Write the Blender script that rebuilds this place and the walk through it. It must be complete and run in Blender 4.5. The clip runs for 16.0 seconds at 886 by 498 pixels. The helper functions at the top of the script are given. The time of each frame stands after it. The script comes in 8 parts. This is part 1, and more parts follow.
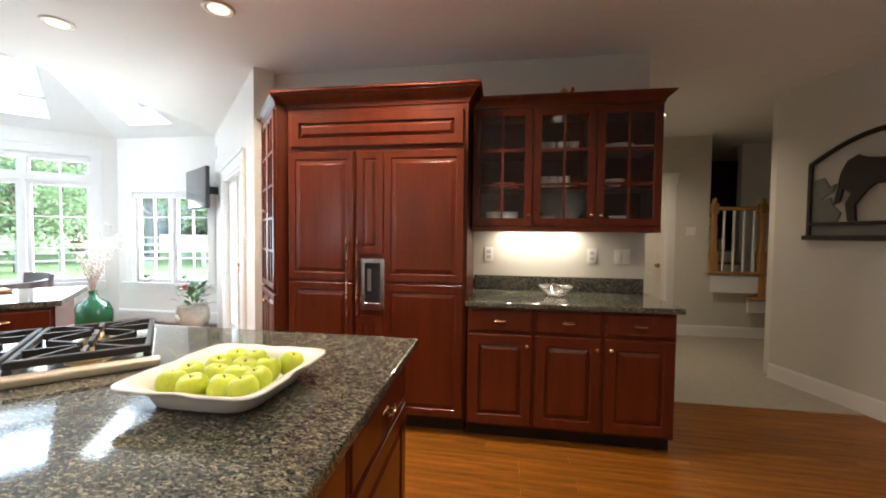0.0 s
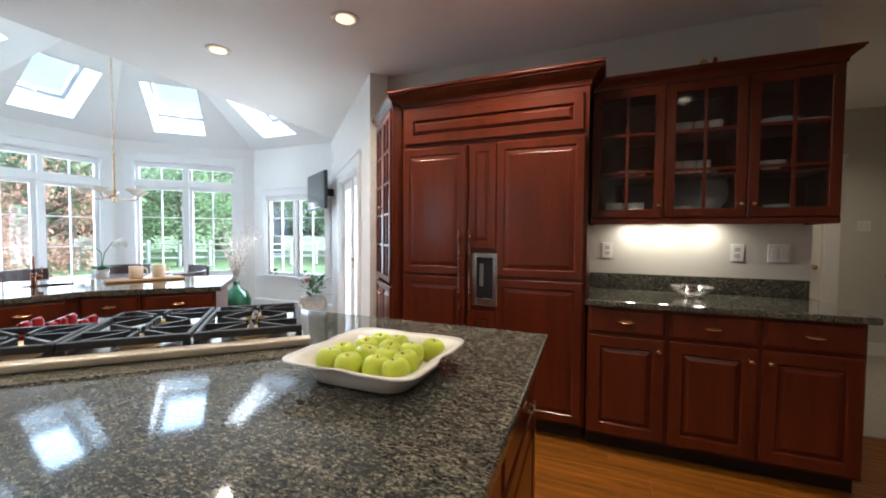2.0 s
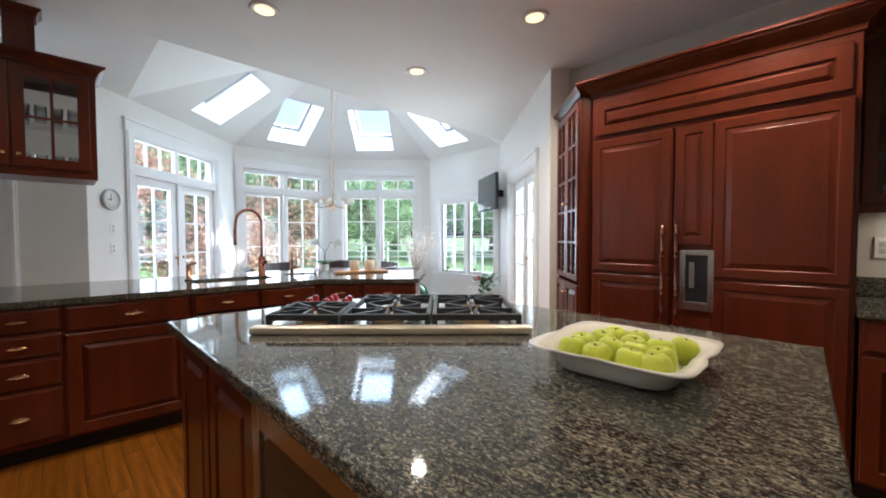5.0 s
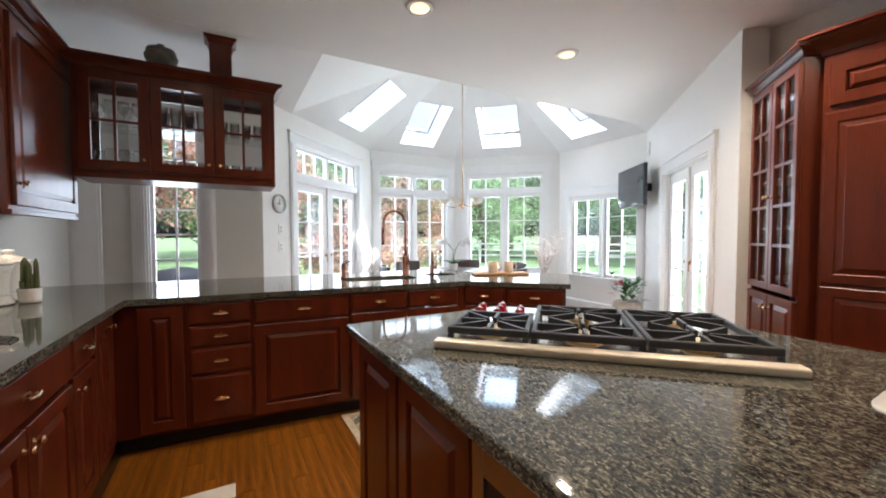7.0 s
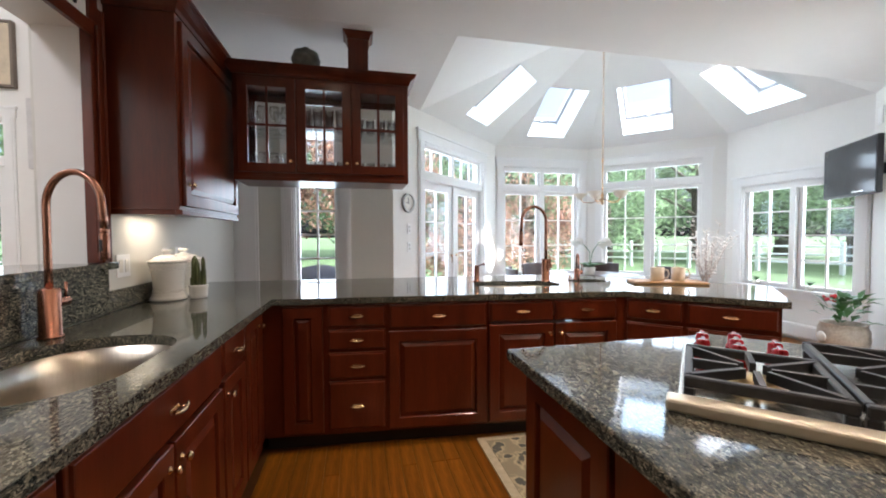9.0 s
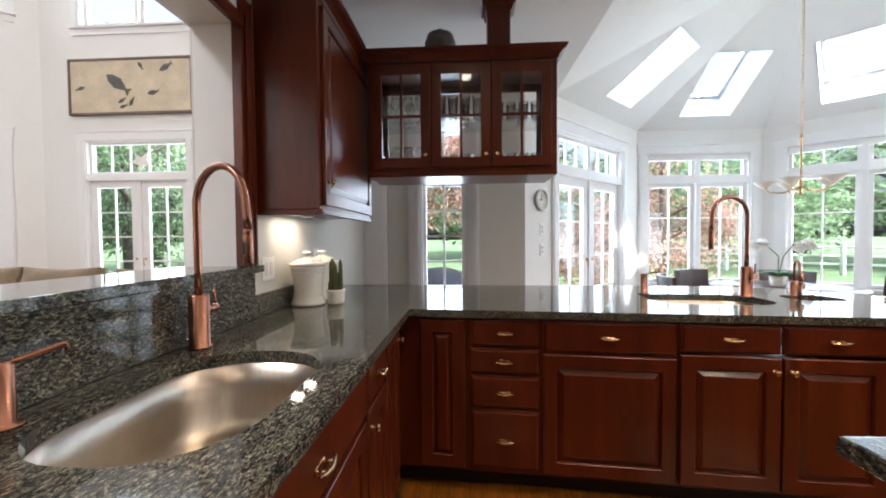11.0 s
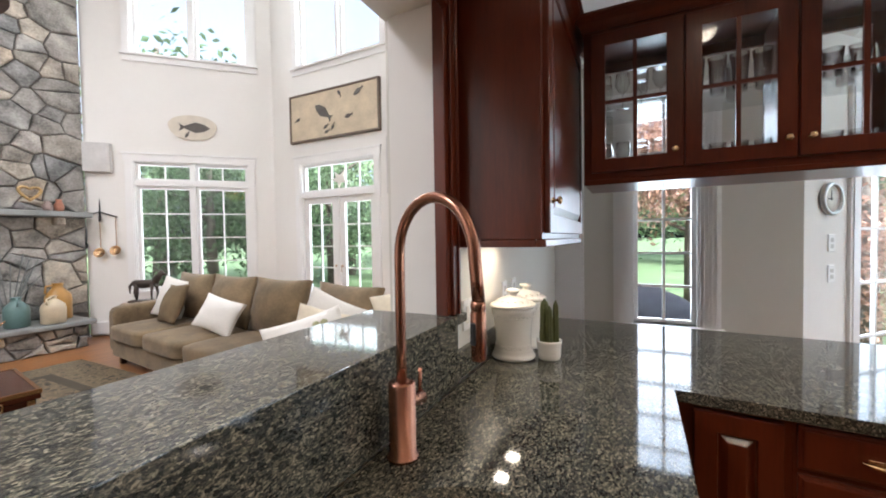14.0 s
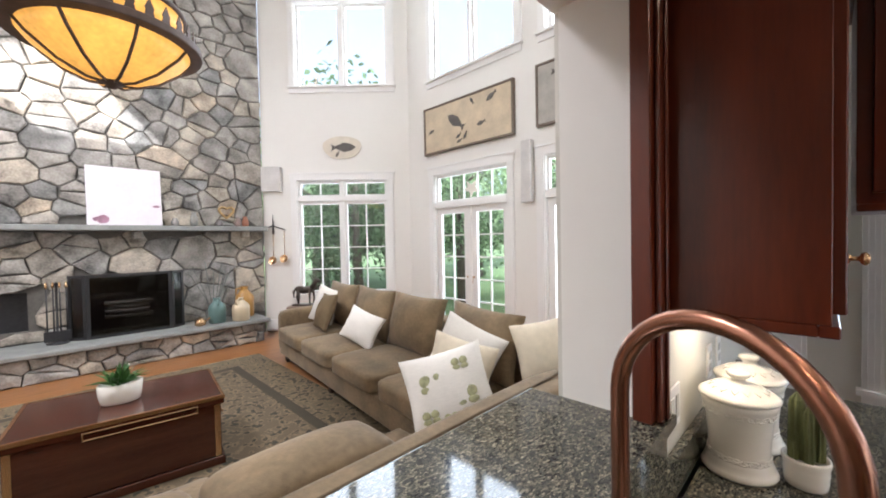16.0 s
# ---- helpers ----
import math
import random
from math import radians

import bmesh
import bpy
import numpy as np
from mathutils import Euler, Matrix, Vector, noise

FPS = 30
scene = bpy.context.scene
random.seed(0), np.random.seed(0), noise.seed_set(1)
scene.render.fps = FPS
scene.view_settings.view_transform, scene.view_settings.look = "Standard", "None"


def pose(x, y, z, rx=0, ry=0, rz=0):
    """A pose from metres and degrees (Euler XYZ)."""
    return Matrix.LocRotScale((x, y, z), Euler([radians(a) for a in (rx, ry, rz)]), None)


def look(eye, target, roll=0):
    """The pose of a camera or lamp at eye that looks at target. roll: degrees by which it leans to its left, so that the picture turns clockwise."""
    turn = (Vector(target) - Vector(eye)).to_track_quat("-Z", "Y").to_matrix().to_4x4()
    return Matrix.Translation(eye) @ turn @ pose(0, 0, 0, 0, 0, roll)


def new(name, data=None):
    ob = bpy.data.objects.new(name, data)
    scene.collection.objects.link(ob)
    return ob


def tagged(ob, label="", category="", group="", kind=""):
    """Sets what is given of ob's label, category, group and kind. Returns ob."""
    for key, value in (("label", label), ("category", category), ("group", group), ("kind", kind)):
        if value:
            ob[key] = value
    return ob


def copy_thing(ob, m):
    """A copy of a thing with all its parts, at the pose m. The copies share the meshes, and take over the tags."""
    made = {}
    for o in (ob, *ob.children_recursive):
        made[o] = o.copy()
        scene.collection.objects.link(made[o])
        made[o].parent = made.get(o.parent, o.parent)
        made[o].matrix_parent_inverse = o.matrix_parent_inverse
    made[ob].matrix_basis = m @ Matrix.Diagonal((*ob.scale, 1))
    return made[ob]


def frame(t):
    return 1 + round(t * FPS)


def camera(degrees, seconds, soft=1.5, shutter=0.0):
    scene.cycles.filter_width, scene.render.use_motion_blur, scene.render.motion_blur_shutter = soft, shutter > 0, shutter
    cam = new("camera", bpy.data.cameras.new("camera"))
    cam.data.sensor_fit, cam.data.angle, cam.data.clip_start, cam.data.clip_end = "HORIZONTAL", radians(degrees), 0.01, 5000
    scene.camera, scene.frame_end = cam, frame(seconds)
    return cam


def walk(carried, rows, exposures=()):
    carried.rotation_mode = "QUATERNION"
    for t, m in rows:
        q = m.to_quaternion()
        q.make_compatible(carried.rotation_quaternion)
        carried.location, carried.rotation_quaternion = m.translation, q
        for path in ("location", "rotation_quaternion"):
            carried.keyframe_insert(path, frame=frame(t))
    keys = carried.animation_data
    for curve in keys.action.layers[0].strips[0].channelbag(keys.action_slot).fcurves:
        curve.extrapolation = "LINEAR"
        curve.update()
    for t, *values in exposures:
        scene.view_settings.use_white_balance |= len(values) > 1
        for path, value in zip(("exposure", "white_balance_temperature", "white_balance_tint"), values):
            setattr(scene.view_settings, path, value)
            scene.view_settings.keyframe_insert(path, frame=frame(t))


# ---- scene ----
cam = camera(98.0, 16.0, soft=1.9)
PATH = [
    (0, (0.187, 0.532, 1.332), (-0.118, 2.508, 1.261), 0.6),
    (0.5, (0.124, 0.563, 1.317), (-0.297, 2.517, 1.244), 0.5),
    (1, (0.08, 0.574, 1.304), (-0.454, 2.5, 1.231), 0.5),
    (1.5, (0.047, 0.566, 1.293), (-0.595, 2.459, 1.221), 0.5),
    (2, (0.028, 0.552, 1.287), (-0.725, 2.403, 1.215), 0.4),
    (2.5, (0.011, 0.535, 1.276), (-0.852, 2.338, 1.207), 0.5),
    (3, (-0.009, 0.513, 1.281), (-0.985, 2.258, 1.212), 0.4),
    (3.5, (-0.037, 0.487, 1.276), (-1.128, 2.162, 1.206), 0.4),
    (5.8, (-0.25, 0.377, 1.247), (-1.802, 1.636, 1.178), -0.1),
    (6, (-0.278, 0.367, 1.257), (-1.866, 1.581, 1.185), -0.0),
    (6.5, (-0.393, 0.343, 1.262), (-2.064, 1.44, 1.19), -0.0),
    (7, (-0.495, 0.319, 1.273), (-2.239, 1.294, 1.2), -0.1),
    (7.5, (-0.587, 0.31, 1.282), (-2.396, 1.159, 1.211), -0.2),
    (8, (-0.696, 0.312, 1.292), (-2.563, 1.025, 1.221), -0.2),
    (8.5, (-0.81, 0.306, 1.271), (-2.726, 0.875, 1.2), -0.2),
    (9, (-0.923, 0.28, 1.268), (-2.874, 0.714, 1.197), -0.2),
    (9.2, (-0.965, 0.258, 1.271), (-2.927, 0.638, 1.199), -0.2),
    (11.5, (-1.432, 0.031, 1.262), (-3.415, -0.222, 1.206), -0.5),
    (12, (-1.509, -0.032, 1.268), (-3.469, -0.427, 1.211), -0.5),
    (12.5, (-1.588, -0.117, 1.284), (-3.515, -0.649, 1.231), -0.6),
    (13, (-1.668, -0.2, 1.317), (-3.556, -0.857, 1.263), -0.7),
    (13.5, (-1.731, -0.255, 1.358), (-3.575, -1.027, 1.302), -0.8),
    (14, (-1.814, -0.311, 1.407), (-3.605, -1.199, 1.354), -0.9),
    (14.5, (-1.903, -0.375, 1.438), (-3.623, -1.394, 1.386), -0.9),
    (15, (-1.963, -0.467, 1.476), (-3.597, -1.619, 1.427), -0.8),
    (15.5, (-1.988, -0.547, 1.534), (-3.52, -1.832, 1.485), -0.9),
    (16, (-2.011, -0.586, 1.583), (-3.429, -1.996, 1.537), -1.1),
]
EXPOSE = [(0, 1.9), (1.5, 1.48), (3.5, 1.05), (7, 1.3), (9, 1.26), (12, 1.36), (16, 1.36)]
walk(cam, [(t, look(e, g, r)) for t, e, g, r in PATH], [(t, v, 5900 if t < 1 else 5600 if t < 2 else 5900 if t > 11 else 5450 if t < 5 else 5900, 10 if t < 5 else 14) for t, v in EXPOSE])

# ---- world, sun, large lights ----
world = bpy.data.worlds.new("sky")
scene.world = world
world.use_nodes = True
wn = world.node_tree
sky = wn.nodes.new("ShaderNodeTexSky")
sky.sky_type, sky.sun_disc = "NISHITA", False
SUN_FROM = Vector((0.45, 0.62, 0.50)).normalized()
sky.sun_elevation = math.asin(SUN_FROM.z)
sky.sun_rotation = math.atan2(SUN_FROM.x, SUN_FROM.y)
haze = wn.nodes.new("ShaderNodeHueSaturation")
haze.inputs["Saturation"].default_value, haze.inputs["Value"].default_value = 0.35, 1.7
wn.links.new(sky.outputs[0], haze.inputs["Color"])
wn.links.new(haze.outputs[0], wn.nodes["Background"].inputs[0])
wn.nodes["Background"].inputs[1].default_value = 0.15
sky.dust_density, sky.air_density = 9.0, 0.8
sun = new("sun", bpy.data.lights.new("sun", "SUN"))
sun.data.energy, sun.data.angle, sun.data.color = 4.2, radians(0.5), (1, 0.94, 0.85)
sun.matrix_world = look(SUN_FROM * 40, (0, 0, 0))


def area_lamp(name, eye, target, sx, sy, watts, colour=(1, 1, 1)):
    d = bpy.data.lights.new(name, "AREA")
    d.shape, d.size, d.size_y, d.energy, d.color = "RECTANGLE", sx, sy, watts, colour
    ob = new(name, d)
    ob.matrix_world = look(eye, target)
    return ob


def window_lamp(m, x0, x1, z0, z1, watts, colour=(0.94, 0.97, 1.0)):
    """Daylight in a window's opening."""
    eye = m @ Vector(((x0 + x1) / 2, 0.24, (z0 + z1) / 2))
    area_lamp("window_daylight", eye, m @ Vector(((x0 + x1) / 2, -1, (z0 + z1) / 2 - 0.1)), x1 - x0, z1 - z0, watts, colour)


# ---- materials ----
def mat(name, base, rough=0.5, metal=0.0, var=0.12, scale=6.0, bump=0.0, bscale=60.0, stretch=(1, 1, 1), spec=0.5, coat=0.0):
    """Principled material with two scales of noise in colour, and a fine bump."""
    m = bpy.data.materials.new(name)
    m.use_nodes = True
    nt = m.node_tree
    b = nt.nodes["Principled BSDF"]
    b.inputs["Roughness"].default_value, b.inputs["Metallic"].default_value = rough, metal
    b.inputs["Specular IOR Level"].default_value = spec
    b.inputs["Coat Weight"].default_value = coat
    b.inputs["Coat Roughness"].default_value = 0.12
    tc = nt.nodes.new("ShaderNodeTexCoord")
    mp = nt.nodes.new("ShaderNodeMapping")
    mp.inputs["Scale"].default_value = stretch
    nt.links.new(tc.outputs["Object"], mp.inputs["Vector"])
    n1 = nt.nodes.new("ShaderNodeTexNoise")
    n1.inputs["Scale"].default_value, n1.inputs["Detail"].default_value = scale, 6
    n2 = nt.nodes.new("ShaderNodeTexNoise")
    n2.inputs["Scale"].default_value, n2.inputs["Detail"].default_value = scale * 9, 4
    for n in (n1, n2):
        nt.links.new(mp.outputs[0], n.inputs["Vector"])
    mx = nt.nodes.new("ShaderNodeMath")
    mx.operation = "MULTIPLY_ADD"
    mx.inputs[1].default_value = 0.45
    nt.links.new(n2.outputs[0], mx.inputs[0])
    nt.links.new(n1.outputs[0], mx.inputs[2])
    cr = nt.nodes.new("ShaderNodeValToRGB")
    cr.color_ramp.elements[0].position, cr.color_ramp.elements[1].position = 0.45, 1.0
    cr.color_ramp.elements[0].color = (*[c * (1 - var) for c in base], 1)
    cr.color_ramp.elements[1].color = (*[min(1, c * (1 + var)) for c in base], 1)
    nt.links.new(mx.outputs[0], cr.inputs[0])
    nt.links.new(cr.outputs[0], b.inputs["Base Color"])
    if bump:
        n3 = nt.nodes.new("ShaderNodeTexNoise")
        n3.inputs["Scale"].default_value, n3.inputs["Detail"].default_value = bscale, 5
        nt.links.new(mp.outputs[0], n3.inputs["Vector"])
        bp = nt.nodes.new("ShaderNodeBump")
        bp.inputs["Strength"].default_value, bp.inputs["Distance"].default_value = bump, 0.004
        nt.links.new(n3.outputs[0], bp.inputs["Height"])
        nt.links.new(bp.outputs[0], b.inputs["Normal"])
    return m


def glow(name, colour, strength):
    m = bpy.data.materials.new(name)
    m.use_nodes = True
    b = m.node_tree.nodes["Principled BSDF"]
    b.inputs["Base Color"].default_value = (*colour, 1)
    b.inputs["Emission Color"].default_value = (*colour, 1)
    b.inputs["Emission Strength"].default_value = strength
    return m


def pane_glass(name, tint=(1, 1, 1), gloss=1.0):
    """Thin window glass: clear, with a Fresnel gloss."""
    m = bpy.data.materials.new(name)
    m.use_nodes = True
    nt = m.node_tree
    nt.nodes.clear()
    out = nt.nodes.new("ShaderNodeOutputMaterial")
    tr = nt.nodes.new("ShaderNodeBsdfTransparent")
    tr.inputs[0].default_value = (*tint, 1)
    gl = nt.nodes.new("ShaderNodeBsdfGlossy")
    gl.inputs["Roughness"].default_value = 0.02
    fr = nt.nodes.new("ShaderNodeLayerWeight")
    fr.inputs[0].default_value = 0.5
    po = nt.nodes.new("ShaderNodeMath")
    po.operation = "POWER"
    po.inputs[1].default_value = 3.5
    mu = nt.nodes.new("ShaderNodeMath")
    mu.operation = "MULTIPLY_ADD"
    mu.inputs[1].default_value = 0.45 * gloss
    mu.inputs[2].default_value = 0.035 * gloss
    mix = nt.nodes.new("ShaderNodeMixShader")
    nt.links.new(fr.outputs["Facing"], po.inputs[0])
    nt.links.new(po.outputs[0], mu.inputs[0])
    nt.links.new(mu.outputs[0], mix.inputs[0])
    nt.links.new(tr.outputs[0], mix.inputs[1])
    nt.links.new(gl.outputs[0], mix.inputs[2])
    nt.links.new(mix.outputs[0], out.inputs[0])
    return m


def granite_mat():
    """Polished green-grey granite: fine olive and tan flecks of two sizes in a dark ground."""
    m = mat("granite", (0.05, 0.055, 0.05), rough=0.06, var=0.2, scale=8, spec=0.5)
    nt = m.node_tree
    b = nt.nodes["Principled BSDF"]
    tc = nt.nodes["Texture Coordinate"]

    def math_node(op, x, y, z=None):
        n = nt.nodes.new("ShaderNodeMath")
        n.operation = op
        for k, v in enumerate((x, y, z)):
            if v is None:
                continue
            if isinstance(v, (int, float)):
                n.inputs[k].default_value = v
            else:
                nt.links.new(v, n.inputs[k])
        return n.outputs[0]

    wob = nt.nodes.new("ShaderNodeTexNoise")
    wob.inputs["Scale"].default_value, wob.inputs["Detail"].default_value = 70, 3
    add = nt.nodes.new("ShaderNodeVectorMath")
    add.operation = "MULTIPLY_ADD"
    add.inputs[1].default_value = (0.012, 0.012, 0.012)
    nt.links.new(tc.outputs["Object"], wob.inputs["Vector"])
    nt.links.new(wob.outputs["Color"], add.inputs[0])
    nt.links.new(tc.outputs["Object"], add.inputs[2])
    mp = nt.nodes.new("ShaderNodeMapping")
    mp.inputs["Scale"].default_value = (1.0, 2.1, 2.1)
    mp.inputs["Rotation"].default_value = (0.2, 0.3, 0.55)
    nt.links.new(add.outputs[0], mp.inputs["Vector"])
    picks = []
    for sc_ in (115, 250):
        vo = nt.nodes.new("ShaderNodeTexVoronoi")
        vo.inputs["Scale"].default_value = sc_
        nt.links.new(mp.outputs[0], vo.inputs["Vector"])
        sep = nt.nodes.new("ShaderNodeSeparateColor")
        nt.links.new(vo.outputs["Color"], sep.inputs[0])
        picks.append(sep.outputs[0])
    clouds = []
    for sc_, det in ((16, 4), (330, 3)):
        n = nt.nodes.new("ShaderNodeTexNoise")
        n.inputs["Scale"].default_value, n.inputs["Detail"].default_value = sc_, det
        nt.links.new(tc.outputs["Object"], n.inputs["Vector"])
        clouds.append(n.outputs[0])
    v = math_node("MULTIPLY", picks[0], 0.44)
    v = math_node("MULTIPLY_ADD", picks[1], 0.30, v)
    v = math_node("MULTIPLY_ADD", clouds[0], 0.26, v)
    v = math_node("MULTIPLY_ADD", clouds[1], 0.34, v)
    cr = nt.nodes.new("ShaderNodeValToRGB")
    e = cr.color_ramp.elements
    e[0].position, e[0].color = 0.36, (0.010, 0.012, 0.012, 1)
    e[1].position, e[1].color = 0.98, (0.33, 0.30, 0.22, 1)
    for p, c in ((0.52, (0.028, 0.032, 0.030, 1)), (0.68, (0.064, 0.066, 0.056, 1)), (0.84, (0.15, 0.138, 0.10, 1))):
        e.new(p).color = c
    nt.links.new(v, cr.inputs[0])
    nt.links.new(cr.outputs[0], b.inputs["Base Color"])
    return m


def random_tint(m, amount=0.25):
    """Vary a material from object to object."""
    nt = m.node_tree
    b = nt.nodes["Principled BSDF"]
    link = b.inputs["Base Color"].links[0]
    src = link.from_socket
    oi = nt.nodes.new("ShaderNodeObjectInfo")
    hs = nt.nodes.new("ShaderNodeHueSaturation")
    mr = nt.nodes.new("ShaderNodeMapRange")
    mr.inputs["To Min"].default_value, mr.inputs["To Max"].default_value = 1 - amount, 1 + amount
    nt.links.new(oi.outputs["Random"], mr.inputs["Value"])
    nt.links.new(mr.outputs[0], hs.inputs["Value"])
    nt.links.new(src, hs.inputs["Color"])
    nt.links.new(hs.outputs[0], b.inputs["Base Color"])
    return m


M_WALL = mat("wall_paint_greige", (0.62, 0.60, 0.54), 0.75, var=0.03, scale=1.5, bump=0.08, bscale=180)
M_WHITE = mat("white_wall_paint", (0.80, 0.78, 0.74), 0.7, var=0.02, scale=1.5, bump=0.06, bscale=180)
M_CEIL = mat("ceiling_paint", (0.85, 0.84, 0.82), 0.85, var=0.02, scale=1.0, bump=0.05, bscale=150)
M_TRIM = mat("white_trim_paint", (0.82, 0.81, 0.79), 0.35, var=0.02, scale=4)
M_CHERRY = mat("cherry_wood", (0.100, 0.0172, 0.0052), 0.30, var=0.34, scale=3, bump=0.05, bscale=30, stretch=(4, 4, 0.5), spec=0.38, coat=0.16)
M_BRASS = mat("antique_brass", (0.66, 0.43, 0.24), 0.25, 1.0, var=0.1)
M_COPPER = mat("brushed_copper", (0.37, 0.175, 0.115), 0.27, 1.0, var=0.12, scale=10, stretch=(1, 1, 0.1))
M_STEEL = mat("brushed_steel", (0.62, 0.60, 0.57), 0.25, 1.0, var=0.08, scale=12, stretch=(1, 12, 1))
M_BLACK = mat("black_iron", (0.02, 0.02, 0.022), 0.5, var=0.3, scale=30, bump=0.1)
M_GRANITE = granite_mat()
M_GLASS = pane_glass("window_glass", (0.92, 0.975, 1.0))
M_CABGLASS = pane_glass("cabinet_glass", (0.94, 0.95, 0.95))
M_CERAMIC = mat("white_ceramic", (0.80, 0.77, 0.70), 0.22, var=0.03)
M_FLOOR = random_tint(mat("oak_floor", (0.225, 0.076, 0.0065), 0.36, spec=0.28, var=0.72, scale=2.8, bump=0.05, bscale=40, stretch=(0.7, 11, 1)), 0.13)
M_CARPET = mat("grey_beige_carpet", (0.36, 0.33, 0.27), 0.95, var=0.12, scale=30, bump=0.5, bscale=300)
M_GRASS = mat("grass", (0.14, 0.205, 0.085), 0.9, var=0.35, scale=0.6, bump=0.4, bscale=20)
M_BARK = mat("bark", (0.11, 0.085, 0.065), 0.9, var=0.3, scale=8, bump=0.6)


# ---- mesh helpers ----
def part(name, bm, material, parent=None, label=""):
    me = bpy.data.meshes.new(name)
    bm.to_mesh(me)
    bm.free()
    me.materials.append(material)
    ob = new(name, me)
    if parent:
        ob.parent = parent
    if label:
        ob["label"] = label
    return ob


def thing(name, m, label, category, group="", kind=""):
    ob = new(name)
    ob.matrix_world = m
    ob.empty_display_size = 0.1
    return tagged(ob, label, category, group, kind)


def add_box(bm, x0, x1, y0, y1, z0, z1, m=None):
    p = [Vector((x, y, z)) for z in (z0, z1) for y in (y0, y1) for x in (x0, x1)]
    if m:
        p = [m @ v for v in p]
    v = [bm.verts.new(q) for q in p]
    for f in ((0, 2, 3, 1), (4, 5, 7, 6), (0, 1, 5, 4), (2, 6, 7, 3), (0, 4, 6, 2), (1, 3, 7, 5)):
        bm.faces.new([v[i] for i in f])
    return v


def boxes(*bs, bevel=0.0, seg=1):
    bm = bmesh.new()
    for b in bs:
        add_box(bm, *b)
    if bevel:
        bmesh.ops.bevel(bm, geom=bm.edges[:], offset=bevel, segments=seg, affect="EDGES", profile=0.5)
    return bm


def prism(pts, z0, z1, bevel=0.0, seg=2):
    """A solid over a polygon (counter-clockwise)."""
    bm = bmesh.new()
    lo = [bm.verts.new((x, y, z0)) for x, y in pts]
    hi = [bm.verts.new((x, y, z1)) for x, y in pts]
    n = len(pts)
    bm.faces.new(lo[::-1])
    top = bm.faces.new(hi)
    for i in range(n):
        bm.faces.new((lo[i], lo[(i + 1) % n], hi[(i + 1) % n], hi[i]))
    if bevel:
        bmesh.ops.bevel(bm, geom=[e for e in bm.edges if abs(e.verts[0].co.z - e.verts[1].co.z) < 1e-6], offset=bevel, segments=seg, affect="EDGES", profile=0.6)
    return bm


def lathe(profile, n=28, smooth=True):
    """A turned body from (radius, height) pairs."""
    bm = bmesh.new()
    rings = []
    for r, z in profile:
        rings.append([bm.verts.new((r * math.cos(2 * math.pi * k / n), r * math.sin(2 * math.pi * k / n), z)) for k in range(n)])
    for a, b in zip(rings, rings[1:]):
        for k in range(n):
            bm.faces.new((a[k], a[(k + 1) % n], b[(k + 1) % n], b[k]))
    bm.faces.new(rings[0][::-1])
    bm.faces.new(rings[-1])
    bmesh.ops.remove_doubles(bm, verts=bm.verts[:], dist=1e-5)
    for f in bm.faces:
        f.smooth = smooth
    return bm


def tube(path, r, n=10, radii=None):
    """A round bar along a path."""
    bm = bmesh.new()
    path = [Vector(p) for p in path]
    rings = []
    prev = None
    for i, p in enumerate(path):
        d = (path[min(i + 1, len(path) - 1)] - path[max(i - 1, 0)]).normalized()
        u = d.orthogonal().normalized() if prev is None else (prev - d * prev.dot(d)).normalized()
        prev = u
        w = d.cross(u)
        rr = radii[i] if radii else r
        rings.append([bm.verts.new(p + (u * math.cos(2 * math.pi * k / n) + w * math.sin(2 * math.pi * k / n)) * rr) for k in range(n)])
    for a, b in zip(rings, rings[1:]):
        for k in range(n):
            f = bm.faces.new((a[k], a[(k + 1) % n], b[(k + 1) % n], b[k]))
            f.smooth = True
    bm.faces.new(rings[0][::-1])
    bm.faces.new(rings[-1])
    return bm


def arc(cx, cy, r, a0, a1, n):
    return [(cx + r * math.cos(radians(a0 + (a1 - a0) * k / n)), cy + r * math.sin(radians(a0 + (a1 - a0) * k / n))) for k in range(n + 1)]


def merge(dst, src, m=None):
    """Append the bmesh src to dst."""
    me = bpy.data.meshes.new("tmp")
    if m:
        src.transform(m)
    src.to_mesh(me)
    src.free()
    dst.from_mesh(me)
    bpy.data.meshes.remove(me)
    return dst


def ring_frame(x0, x1, z0, z1, w, y0, y1, bottom=None, ease=0.0025):
    """A rectangular frame in one piece, from y0 (front) to y1."""
    b = w if bottom is None else bottom
    bm = bmesh.new()
    e = ease
    loops = [(0, 0, y1), (0, 0, y0 + e), (e, e, y0), (w - e, b - e, y0), (w, b, y0 + e), (w, b, y1)]
    rings = [[bm.verts.new(v) for v in ((x0 + i, y, z0 + j), (x1 - i, y, z0 + j), (x1 - i, y, z1 - i), (x0 + i, y, z1 - i))] for i, j, y in loops]
    for a, c in zip(rings, rings[1:] + rings[:1]):
        for k in range(4):
            bm.faces.new((a[k], a[(k + 1) % 4], c[(k + 1) % 4], c[k]))
    bmesh.ops.recalc_face_normals(bm, faces=bm.faces[:])
    return bm


